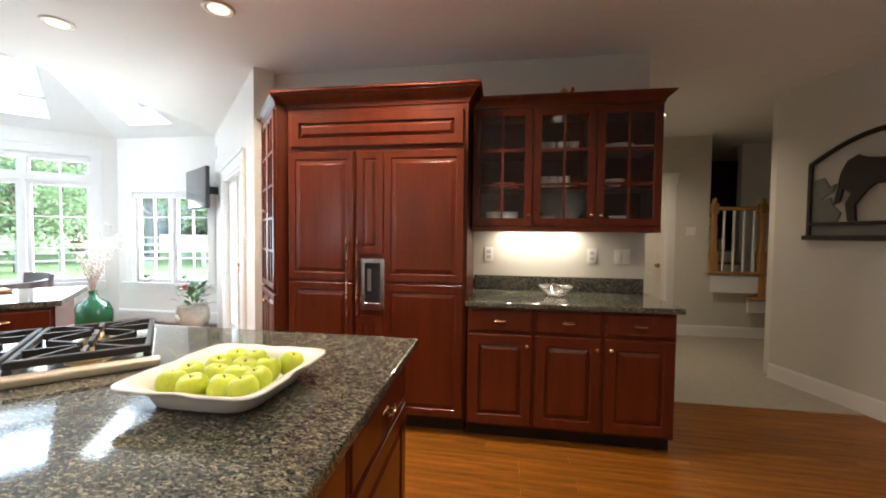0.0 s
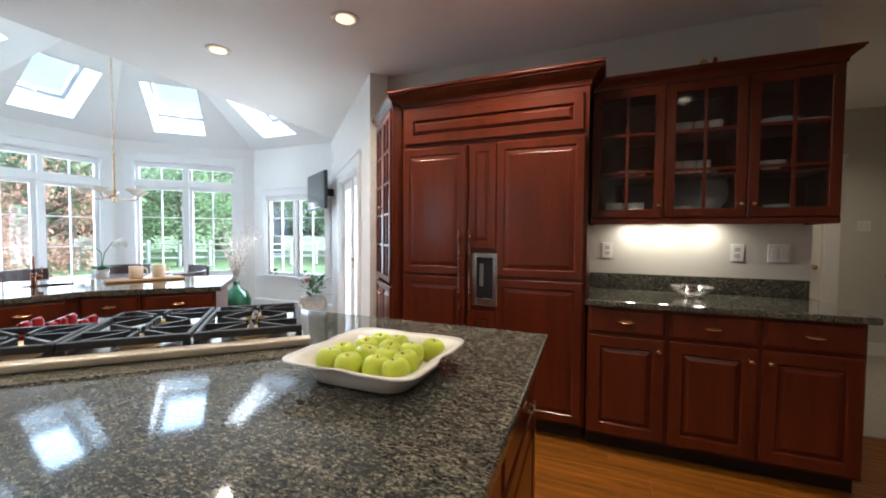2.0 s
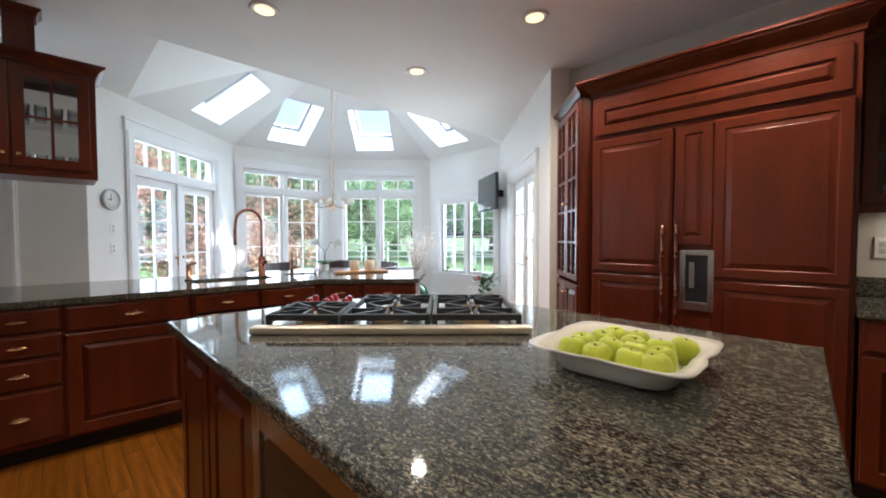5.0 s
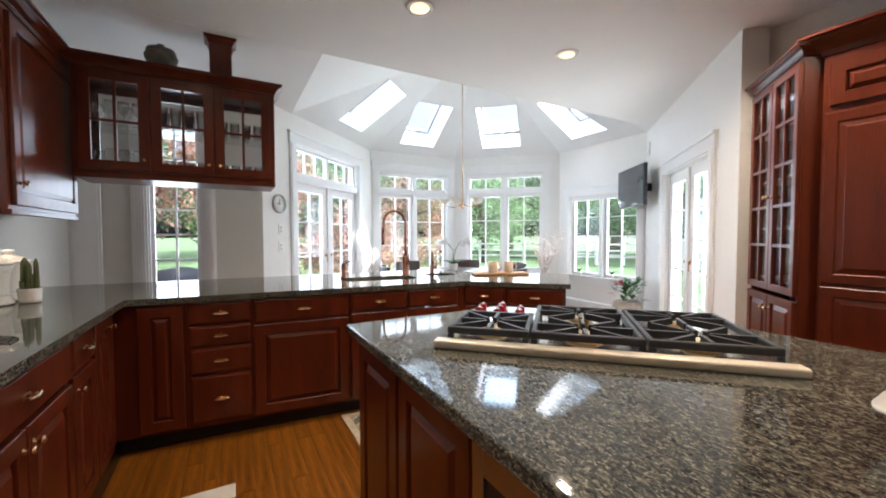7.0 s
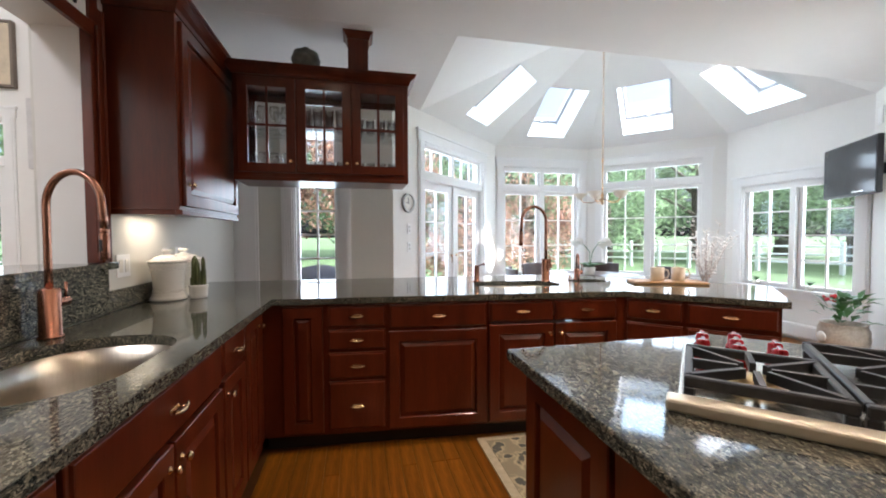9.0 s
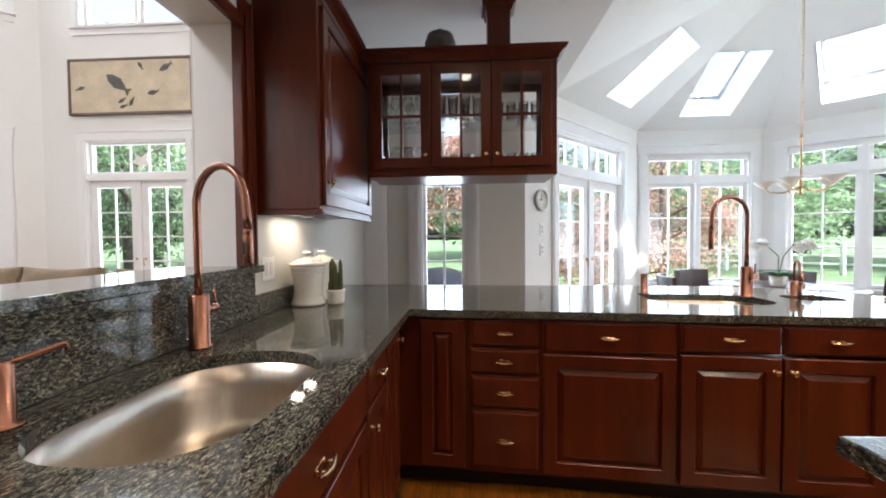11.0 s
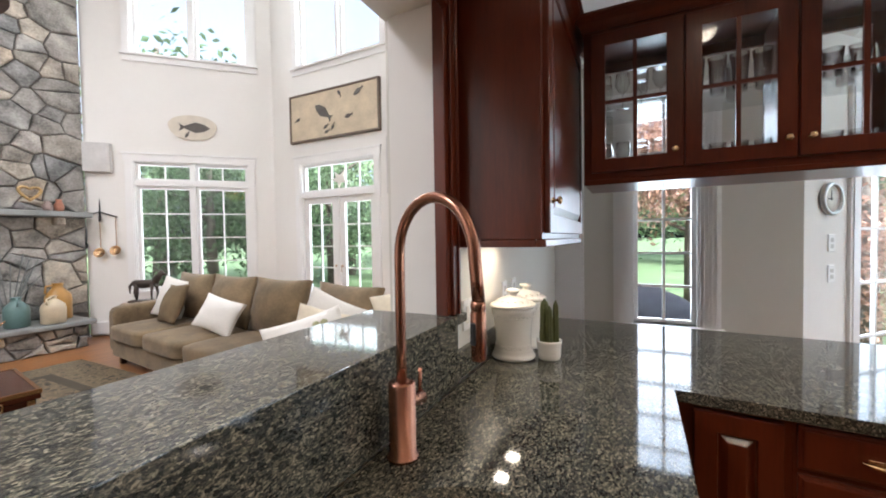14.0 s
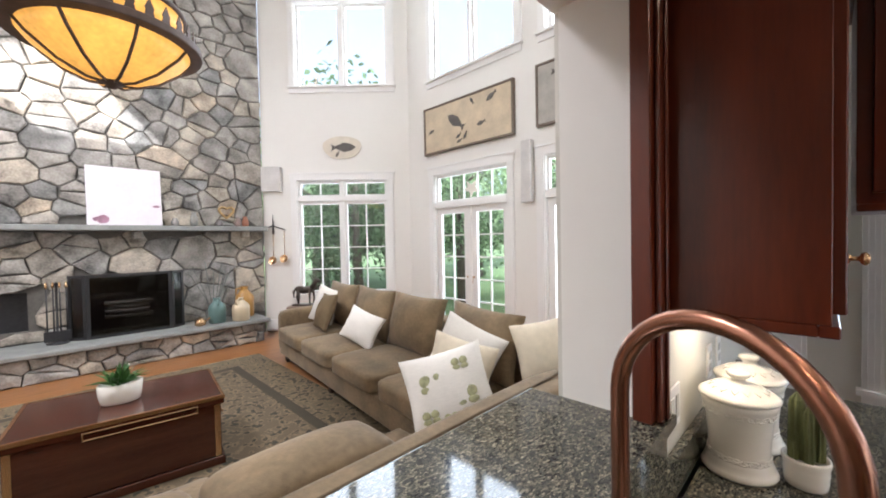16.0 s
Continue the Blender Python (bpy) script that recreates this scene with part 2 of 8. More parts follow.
# ---- setting: walls with openings ----
def wall(name, p0, p1, z0, z1, material, openings=(), thick=0.16, label="painted wall"):
    """A wall from p0 to p1 as seen from inside, left to right; openings (u0, u1, z0, z1) go through it."""
    dx, dy = p1[0] - p0[0], p1[1] - p0[1]
    length = math.hypot(dx, dy)
    m = pose(p0[0], p0[1], 0, 0, 0, math.degrees(math.atan2(dy, dx)))
    us = sorted({0.0, length, *[u for o in openings for u in o[:2]]})
    zs = sorted({z0, z1, *[z for o in openings for z in o[2:]]})
    bm = bmesh.new()
    for a, b in zip(us, us[1:]):
        for c, d in zip(zs, zs[1:]):
            if not any(o[0] - 1e-6 <= a and b <= o[1] + 1e-6 and o[2] - 1e-6 <= c and d <= o[3] + 1e-6 for o in openings):
                add_box(bm, a, b, 0, thick, c, d)
    bmesh.ops.remove_doubles(bm, verts=bm.verts[:], dist=1e-5)
    ob = part(name, bm, material)
    ob.matrix_world = m
    tagged(ob, label, "wall", kind="structure")
    return m, length


def sash(parent, x0, x1, z0, z1, cols, rows, y=0.05, rail=0.05, name="sash", bar=0.018, bottom=None):
    """A glazed frame with muntins and a pane in each light."""
    bt = rail if bottom is None else bottom
    part(name, ring_frame(x0, x1, z0, z1, rail, y, y + 0.045, bt), M_TRIM, parent)
    gx0, gx1, gz0, gz1 = x0 + rail, x1 - rail, z0 + bt, z1 - rail
    pw, ph = (gx1 - gx0) / cols, (gz1 - gz0) / rows
    for i in range(1, cols):
        part("muntin", boxes((gx0 + i * pw - bar / 2, gx0 + i * pw + bar / 2, y + 0.008, y + 0.036, gz0, gz1)), M_TRIM, parent)
    for j in range(1, rows):
        part("muntin", boxes((gx0, gx1, y + 0.01, y + 0.034, gz0 + j * ph - bar / 2, gz0 + j * ph + bar / 2)), M_TRIM, parent)
    me = None
    for i in range(cols):
        for j in range(rows):
            if me is None:
                ob = part("pane", boxes((-pw / 2 + 0.002, pw / 2 - 0.002, -0.002, 0.002, -ph / 2 + 0.002, ph / 2 - 0.002)), M_GLASS, parent)
                me = ob.data
            else:
                ob = new("pane", me)
                ob.parent = parent
            ob.location = (gx0 + (i + 0.5) * pw, y + 0.022, gz0 + (j + 0.5) * ph)
            ob.visible_shadow = False


def casing(parent, x0, x1, z0, z1, w=0.11, sill=True, floor_door=False):
    """Moulded trim round an opening, its jambs, and a sill."""
    t = 0.022
    zb = z0 if floor_door else z0 - 0.0
    for a, b in ((x0 - w, x0), (x1, x1 + w)):
        part("casing", boxes((a, b, -t, -0.001, zb, z1), (a + 0.02, b - 0.02, -t - 0.008, -t, zb, z1)), M_TRIM, parent)
    part("head_casing", boxes((x0 - w - 0.015, x1 + w + 0.015, -t - 0.005, -0.001, z1, z1 + w), (x0 - w - 0.03, x1 + w + 0.03, -t - 0.02, -0.001, z1 + w, z1 + w + 0.025)), M_TRIM, parent)
    part("jamb", boxes((x0 - 0.001, x0 + 0.015, 0, 0.15, z0, z1), (x1 - 0.015, x1 + 0.001, 0, 0.15, z0, z1), (x0 + 0.015, x1 - 0.015, 0, 0.15, z1 - 0.015, z1)), M_TRIM, parent)
    if sill and not floor_door:
        part("window_sill", boxes((x0 - w - 0.02, x1 + w + 0.02, -0.06, 0.15, z0 - 0.03, z0), (x0 - w, x1 + w, -0.02, -0.001, z0 - 0.12, z0 - 0.03)), M_TRIM, parent)


def window_thing(name, m, x0, x1, z0, z1, zt, label, cols=2, rows=4, tcols=2, n=2, shade=True):
    """A picture window: n casements below zt and n transoms above."""
    ob = thing(name, m, label, "window", kind="structure")
    casing(ob, x0, x1, z0, z1)
    mull = 0.05
    w = (x1 - x0 - 0.03 - mull * (n - 1)) / n
    top = zt if zt else z1 - 0.015
    for i in range(n):
        a = x0 + 0.015 + i * (w + mull)
        sash(ob, a, a + w, z0, top - (0.04 if zt else 0), cols, rows, name="casement")
        if zt:
            sash(ob, a, a + w, zt + 0.04, z1 - 0.015, tcols, 1, name="transom", rail=0.04)
        if i:
            part("mullion", boxes((a - mull, a, -0.002, 0.11, z0, z1 - 0.015)), M_TRIM, ob)
    if zt:
        part("transom_bar", boxes((x0 + 0.015, x1 - 0.015, -0.004, 0.115, zt - 0.04, zt + 0.04)), M_TRIM, ob)
    if shade:
        part("roller_shade", boxes((x0 + 0.02, x1 - 0.02, 0.0, 0.045, z1 - 0.09, z1 - 0.016), bevel=0.008), M_TRIM, ob, "rolled-up white shade")
    return ob


def french_doors(name, m, x0, x1, zd, z1, label, rows=5, tcols=5, tn=1):
    """A pair of glazed doors with a transom light over them."""
    ob = thing(name, m, label, "door", kind="structure")
    casing(ob, x0, x1, 0.0, z1, floor_door=True)
    mid = (x0 + x1) / 2
    for a, b, hx in ((x0 + 0.015, mid - 0.03, mid - 0.075), (mid + 0.03, x1 - 0.015, mid + 0.075)):
        sash(ob, a, b, 0.02, zd - 0.03, 2, rows, rail=0.10, bottom=0.25, name="door_leaf")
        hd = lathe([(0.022, 0), (0.022, 0.006), (0.008, 0.01), (0.008, 0.04), (0.012, 0.045), (0.012, 0.05)], 12)
        merge(hd, boxes((-0.008, 0.008, -0.10, 0.01, 0.038, 0.05), bevel=0.003))
        h = part("door_handle", hd, M_BRASS, ob, "brass lever handle")
        h.matrix_local = pose(hx, 0.05, 1.0, 90, 0, 90 if hx < mid else -90)
    part("astragal", boxes((mid - 0.03, mid + 0.03, 0.03, 0.1, 0.02, zd - 0.03)), M_TRIM, ob)
    if z1 - zd > 0.15:
        part("transom_bar", boxes((x0 + 0.015, x1 - 0.015, -0.004, 0.115, zd - 0.03, zd + 0.06)), M_TRIM, ob)
        w = (x1 - x0 - 0.03) / tn
        for i in range(tn):
            sash(ob, x0 + 0.015 + i * w, x0 + 0.015 + (i + 1) * w, zd + 0.06, z1 - 0.015, tcols, 1, name="transom", rail=0.035)
    return ob


def baseboard(p0, p1, h=0.13, label="white painted baseboard"):
    dx, dy = p1[0] - p0[0], p1[1] - p0[1]
    n = math.hypot(dx, dy)
    ob = part("baseboard", boxes((0, n, -0.016, -0.001, 0, h), (0, n, -0.01, -0.001, h, h + 0.015)), M_TRIM)
    ob.matrix_world = pose(p0[0], p0[1], 0, 0, 0, math.degrees(math.atan2(dy, dx)))
    tagged(ob, label, "baseboard", kind="structure")


CEIL = 2.70

# ---- large structure ----
A0, A1, B1, C1, D1, E1 = (-5.0, 0.65), (-6.8, 2.45), (-6.8, 4.1), (-5.45, 5.45), (-3.84, 5.45), (-1.86, 3.47)
LX, LC, SY = -6.53, (-4.66, -7.76), -7.76

ground = part("ground", boxes((-300, 300, -300, 300, -0.7, -0.42)), M_GRASS)
tagged(ground, "green mown lawn round the house", "ground", kind="structure")
floor = part("floor", prism([(-5.0, -0.9), (4.4, -0.9), (4.4, 3.86), (1.25, 3.86), (-2.25, 3.86), (-3.84, 5.6), (-5.45, 5.6), (-6.95, 4.1), (-6.95, 2.45), (-5.0, 0.5)], -0.3, -0.012), mat("oak_subfloor", (0.10, 0.04, 0.012), 0.5, var=0.2))
tagged(floor, "narrow oak strip floor in warm brown", "floor", kind="structure")
lfloor = part("floor_living", prism([(-6.7, -8.0), (3.0, -8.0), (3.0, -0.9), (-6.7, -0.9)], -0.3, 0.0), mat("oak_living", (0.30, 0.13, 0.045), 0.3, var=0.35, scale=2.5, stretch=(1, 9, 1)))
tagged(lfloor, "brown oak floor of the living room", "floor", kind="structure")
hall = part("floor_hall", boxes((1.25, 4.6, 3.86, 8.2, -0.3, 0.004)), M_CARPET)
tagged(hall, "grey-beige hall carpet", "floor", kind="structure")

# kitchen and nook walls
mA, nA = wall("wall_nook_a", A0, A1, -0.3, CEIL, M_WHITE, [(0.55, 2.07, 0, 2.36)], label="off-white painted wall of the breakfast nook")
mB, nB = wall("wall_nook_b", A1, B1, -0.3, CEIL, M_WHITE, [(0.13, 1.49, 0.62, 2.38)], label="off-white painted wall of the breakfast nook")
mC, nC = wall("wall_nook_c", B1, C1, -0.3, CEIL, M_WHITE, [(0.24, 1.63, 0.62, 2.40)], label="off-white painted wall of the breakfast nook")
mD, nD = wall("wall_nook_d", C1, D1, -0.3, CEIL, M_WHITE, [(0.24, 1.50, 0.60, 1.92)], label="off-white painted wall of the breakfast nook")
mE, nE = wall("wall_nook_e", D1, E1, -0.3, CEIL, M_WHITE, [(0.95, 2.30, 0, 1.97)], label="off-white painted wall of the breakfast nook")
mF, nF = wall("wall_west", (-5.0, -1.12), A0, -0.3, CEIL, M_WALL, [(0.79, 1.22, 0.76, 2.3)], label="greige painted wall beside a tall window")
wall("wall_fridge", (-1.80, 3.63), (1.25, 3.63), -0.3, CEIL, M_WALL, label="greige painted wall behind the tall cabinets")
wall("wall_fridge_end", (1.25, 3.791), (1.25, 6.199), 0, CEIL, M_WALL, thick=0.14, label="greige painted end of the kitchen wall")
wall("wall_south", (-3.0, -0.88), (-5.0, -0.88), -0.3, CEIL, M_WALL, thick=0.24, label="greige wall between kitchen and living room")
wall("wall_horse", (2.73, 4.62), (3.72, 1.2), -0.3, CEIL, M_WALL, thick=0.14, label="dim greige wall with a carved plaque")
wall("wall_back", (4.4, 1.2), (4.4, -0.9), -0.3, CEIL, M_WALL, label="greige wall behind the cook")
wall("wall_back_b", (3.72, 1.2), (4.4, 1.2), -0.3, CEIL, M_WALL, label="greige wall behind the cook")
wall("wall_back_c", (4.4, -0.88), (-1.1, -0.88), -0.3, CEIL, M_WALL, thick=0.24, label="greige wall behind the cook")
# knee wall of the pass-through and header over it
kn = part("wall_knee", boxes((-3.0, -1.1, -1.12, -0.88, -0.3, 1.105)), M_WALL)
tagged(kn, "low wall under the raised granite ledge", "wall", kind="structure")
hd = part("wall_header", boxes((-3.0, -1.1, -1.12, -0.88, 2.2, CEIL)), M_WHITE)
tagged(hd, "white painted header over the pass-through", "wall", kind="structure")
jb = part("wall_jamb", boxes((-3.03, -2.985, -1.10, -0.912, 1.145, 2.2)), M_WHITE)
tagged(jb, "white painted side of the pass-through", "wall", kind="structure")

# living room shell
LH = 6.2
wall("wall_living_west", (LX, -5.89), (LX, -0.9), -0.3, LH, M_WHITE, [(0.63, 2.12, 0, 2.67), (2.70, 4.15, 0, 2.67), (0.62, 2.28, 4.25, 5.75), (2.75, 4.2, 4.25, 5.75)], label="white two-storey living room wall")
mLW, _ = wall("wall_living_bay", LC, (LX, -5.89), -0.3, LH, M_WHITE, [(0.62, 2.24, 0.66, 2.70), (0.64, 2.30, 4.37, 5.85)], label="white two-storey living room wall")
wall("wall_living_far", (3.0, SY - 0.12), (-4.66, SY - 0.12), -0.3, LH, M_WHITE, label="white wall behind the stone chimney")
wall("wall_living_east", (3.0, -0.9), (3.0, SY), -0.3, LH, M_WHITE, label="white living room wall")
wall("wall_living_kitchen", (LX, -1.13), (3.0, -1.13), CEIL + 0.02, LH, M_WHITE, thick=0.16, label="white upper wall over the kitchen")
wall("wall_living_hall", (LX, -1.13), (-5.0, -1.13), -0.3, CEIL + 0.02, M_WHITE, thick=0.16, label="white living room wall")
# Unseen opening, added so that a sun patch lands on the chimney.
lc = part("ceiling_living", merge(prism([(-6.66, -5.94), (-4.74, -7.87), (3.1, -7.87), (3.1, -5.1), (-6.66, -5.1)], LH, LH + 0.15), boxes((-6.66, 3.1, -3.6, -1.0, LH, LH + 0.15), (-6.66, -0.4, -5.1, -3.6, LH, LH + 0.15), (1.0, 3.1, -5.1, -3.6, LH, LH + 0.15))), M_CEIL)
tagged(lc, "white living room ceiling with an added unseen opening", "ceiling", kind="structure")

# flat kitchen ceiling and the vault of the nook
ce = part("ceiling", prism([(-3.65, -1.1), (4.6, -1.1), (4.6, 8.2), (-3.65, 8.2)], CEIL, CEIL + 0.06), M_CEIL)
tagged(ce, "smooth white painted ceiling with downlights", "ceiling", kind="structure")
ce2 = part("ceiling_strip", prism([(-5.2, -1.1), (-3.652, -1.1), (-3.652, 1.0), (-5.35, 1.0)], CEIL, CEIL + 0.06), M_CEIL)
tagged(ce2, "smooth white painted ceiling over the peninsula", "ceiling", kind="structure")
APEX = Vector((-5.1, 3.4, 3.92))
M_VAULT = mat("vault_paint", (0.80, 0.79, 0.77), 0.85, var=0.02, scale=1.0)


def facet(p0, p1, hole=None, name="ceiling_vault"):
    """One sloping face of the vault, over the wall top from p0 to p1; hole (u0, u1, v0, v1) is a skylight."""
    a, b = Vector((*p0, CEIL)), Vector((*p1, CEIL))
    u = (b - a).normalized()
    foot = a + u * (APEX - a).dot(u)
    v = (APEX - foot).normalized()
    n = v.cross(u)
    if n.z < 0:
        n = -n
    ua, h = (APEX - a).dot(u), (APEX - foot).length
    loc = lambda s, t: a + u * s + v * t
    L = (b - a).length
    bm = bmesh.new()
    tri = [(0, 0), (L, 0), (ua, h)]
    if not hole:
        polys = [tri]
    else:
        u0, u1, v0, v1 = hole
        r = [(u0, v0), (u1, v0), (u1, v1), (u0, v1)]
        polys = [[tri[0], tri[1], r[1], r[0]], [tri[1], tri[2], r[2], r[1]], [tri[2], r[3], r[2]], [tri[2], tri[0], r[0], r[3]]]
    for p in polys:
        for off in (0.0, 0.05):
            bm.faces.new([bm.verts.new(loc(*q) + n * off) for q in p])
    part_ob = part(name, bm, M_VAULT)
    tagged(part_ob, "white sloping vault of the breakfast nook", "ceiling", kind="structure")
    if hole:
        m = Matrix((( u.x, v.x, n.x, a.x), (u.y, v.y, n.y, a.y), (u.z, v.z, n.z, a.z), (0, 0, 0, 1)))
        u0, u1, v0, v1 = hole
        sk = thing("window_skylight", m, "white framed roof skylight in the sloping ceiling", "skylight", "skylights", kind="structure")
        d = 0.42
        part("shaft", boxes((u0 - 0.02, u0, v0, v1, 0, d), (u1, u1 + 0.02, v0, v1, 0, d), (u0 - 0.02, u1 + 0.02, v0 - 0.02, v0, 0, d), (u0 - 0.02, u1 + 0.02, v1, v1 + 0.02, 0, d)), M_TRIM, sk)
        f = 0.045
        part("frame", boxes((u0, u0 + f, v0, v1, d - 0.06, d), (u1 - f, u1, v0, v1, d - 0.06, d), (u0 + f, u1 - f, v0, v0 + f, d - 0.06, d), (u0 + f, u1 - f, v1 - f, v1, d - 0.06, d)),
             mat("skylight_frame", (0.45, 0.45, 0.46), 0.4), sk)
        g = part("pane", boxes((u0 + f, u1 - f, v0 + f, v1 - f, d - 0.035, d - 0.03)), M_GLASS, sk)
        g.visible_shadow = False
        part("handle", boxes(((u0 + u1) / 2 - 0.02, (u0 + u1) / 2 + 0.02, v0 + f, v0 + f + 0.015, d - 0.1, d - 0.06)), M_STEEL, sk)
        c = loc((u0 + u1) / 2, (v0 + v1) / 2)
        area_lamp("skylight_daylight", c + n * (d + 0.08), c, u1 - u0 - 0.1, v1 - v0 - 0.1, SKY_W, (0.76, 0.89, 1.0))


SKY_W = 5.5
facet((-5.35, 1.0), A1, (0.75, 1.38, 0.22, 1.08))
facet(A1, B1, (0.46, 1.10, 0.22, 1.08))
facet(B1, C1, (0.57, 1.24, 0.22, 1.08))
facet(C1, D1, (0.45, 1.13, 0.24, 1.12))
facet(D1, (-3.65, 5.26))
facet((-3.65, 5.26), (-3.65, 1.0))
facet((-3.65, 1.0), (-5.35, 1.0))

# openings
french_doors("door_nook_patio", mA, 0.55, 2.07, 1.95, 2.36, "white glazed patio doors with a transom of small panes", rows=4, tcols=3, tn=2)
window_thing("window_nook_left", mB, 0.13, 1.49, 0.62, 2.38, 2.02, "white casement window with transoms and a rolled shade", 2, 3)
window_thing("window_nook_mid", mC, 0.24, 1.63, 0.62, 2.40, 2.06, "white casement window with transoms and a rolled shade", 2, 3)
window_thing("window_nook_right", mD, 0.24, 1.50, 0.60, 1.92, None, "white low casement pair over the baseboard heater", 2, 4)
french_doors("door_nook_side", mE, 0.95, 2.30, 1.97, 1.97, "sunlit white glazed double doors beside the tall cabinet", rows=5)
tw = thing("window_tall", mF, "narrow tall window with fluted white casings", "window", kind="structure")
casing(tw, 0.79, 1.22, 0.76, 2.3, w=0.12)
sash(tw, 0.805, 1.205, 0.76, 2.285, 2, 6, rail=0.03)
for a in (0.67, 1.22):
    for k in range(4):
        part("flute", boxes((a + 0.022 + k * 0.022, a + 0.032 + k * 0.022, -0.037, -0.030, 0.76, 2.3)), M_TRIM, tw)
cbd = part("trim_corner_board", boxes((0.242, 0.46, -0.03, -0.001, 0.0, 2.62), (0.262, 0.44, -0.036, -0.03, 0.2, 2.55), bevel=0.002), M_TRIM)
cbd.matrix_world = mF
tagged(cbd, "white panelled corner board beside the tall window", "trim", kind="structure")
mLD = pose(LX, -5.89, 0, 0, 0, 90)
french_doors("door_living_a", mLD, 0.63, 2.12, 2.14, 2.67, "white glazed garden doors with brass handles and transom", rows=5, tcols=5)
french_doors("door_living_b", mLD, 2.70, 4.15, 2.14, 2.67, "white glazed garden doors with brass handles and transom", rows=5, tcols=5)
window_thing("window_living_bay", mLW, 0.62, 2.24, 0.66, 2.70, 2.36, "white casement window with transoms over the sofa end", 2, 4, shade=False)
window_thing("window_living_high", mLW, 0.64, 2.30, 4.37, 5.85, None, "high white clerestory window full of bright sky", 1, 1, shade=False)
window_thing("window_living_high", mLD, 0.62, 2.28, 4.25, 5.75, None, "high white clerestory window full of bright sky", 1, 1, shade=False)
window_thing("window_living_high", mLD, 2.75, 4.2, 4.25, 5.75, None, "high white clerestory window full of bright sky", 1, 1, shade=False)
for m, x0, x1, z0, z1, w in ((mA, 0.6, 2.0, 0.3, 2.3, 17), (mB, 0.15, 1.45, 0.65, 2.35, 16), (mC, 0.26, 1.6, 0.65, 2.35, 16), (mD, 0.26, 1.48, 0.65, 1.9, 9), (mE, 1.0, 2.25, 0.3, 1.9, 22), (mF, 0.8, 1.2, 0.8, 2.25, 5),
                             (mLD, 0.65, 2.1, 0.3, 2.6, 19), (mLD, 2.72, 4.1, 0.3, 2.6, 24), (mLD, 0.65, 2.25, 4.3, 5.7, 32), (mLD, 2.8, 4.15, 4.3, 5.7, 38), (mLW, 0.64, 2.2, 0.7, 2.65, 17), (mLW, 0.66, 2.28, 4.4, 5.8, 32)):
    window_lamp(m, x0, x1, z0, z1, w, (0.94, 0.97, 1.0) if w < 17.5 and m is not mLW else (1.0, 0.965, 0.92))
# Unseen lamp added at that opening to brighten the living room.
area_lamp("added_roof_fill", (0.3, -4.35, LH + 0.12), (0.3, -4.3499, 0), 1.3, 1.4, 125, (1.0, 0.97, 0.93))
baseboard((1.4, 6.2), (4.4, 6.2))
baseboard((2.73, 4.62), (3.72, 1.2))
baseboard(C1, D1, 0.16)


# ---- cabinets ----
def raised_panel(x0, x1, z0, z1, y=0.0, frame_w=0.062, t=0.021):
    """A frame-and-panel front, its face at y - t."""
    i = min(0.03, (x1 - x0 - 2 * frame_w) * 0.25, (z1 - z0 - 2 * frame_w) * 0.25)
    bm = bmesh.new()
    rings = []
    for o, yy in ((0, y), (0, y - t + 0.003), (0.003, y - t), (frame_w - 0.003, y - t), (frame_w, y - t + 0.004), (frame_w + 0.002, y - 0.006), (frame_w + 0.006, y - 0.006), (frame_w + i, y - t + 0.002), (frame_w + i + 0.002, y - t + 0.001)):
        rings.append([bm.verts.new(v) for v in ((x0 + o, yy, z0 + o), (x1 - o, yy, z0 + o), (x1 - o, yy, z1 - o), (x0 + o, yy, z1 - o))])
    for a, b in zip(rings, rings[1:]):
        for k in range(4):
            bm.faces.new((a[k], a[(k + 1) % 4], b[(k + 1) % 4], b[k]))
    bm.faces.new(rings[-1])
    bm.faces.new(rings[0][::-1])
    bmesh.ops.recalc_face_normals(bm, faces=bm.faces[:])
    return bm


def slab_front(x0, x1, z0, z1, y=0.0, t=0.021):
    """A flat drawer front with a softly stepped edge."""
    bm = bmesh.new()
    rings = []
    for o, yy in ((0, y), (0, y - t + 0.011), (0.002, y - t + 0.009), (0.008, y - t + 0.007), (0.011, y - t + 0.001), (0.014, y - t)):
        rings.append([bm.verts.new(v) for v in ((x0 + o, yy, z0 + o), (x1 - o, yy, z0 + o), (x1 - o, yy, z1 - o), (x0 + o, yy, z1 - o))])
    for a, b in zip(rings, rings[1:]):
        for k in range(4):
            bm.faces.new((a[k], a[(k + 1) % 4], b[(k + 1) % 4], b[k]))
    bm.faces.new(rings[-1])
    bm.faces.new(rings[0][::-1])
    bmesh.ops.recalc_face_normals(bm, faces=bm.faces[:])
    return bm


PULL = None
KNOB = None


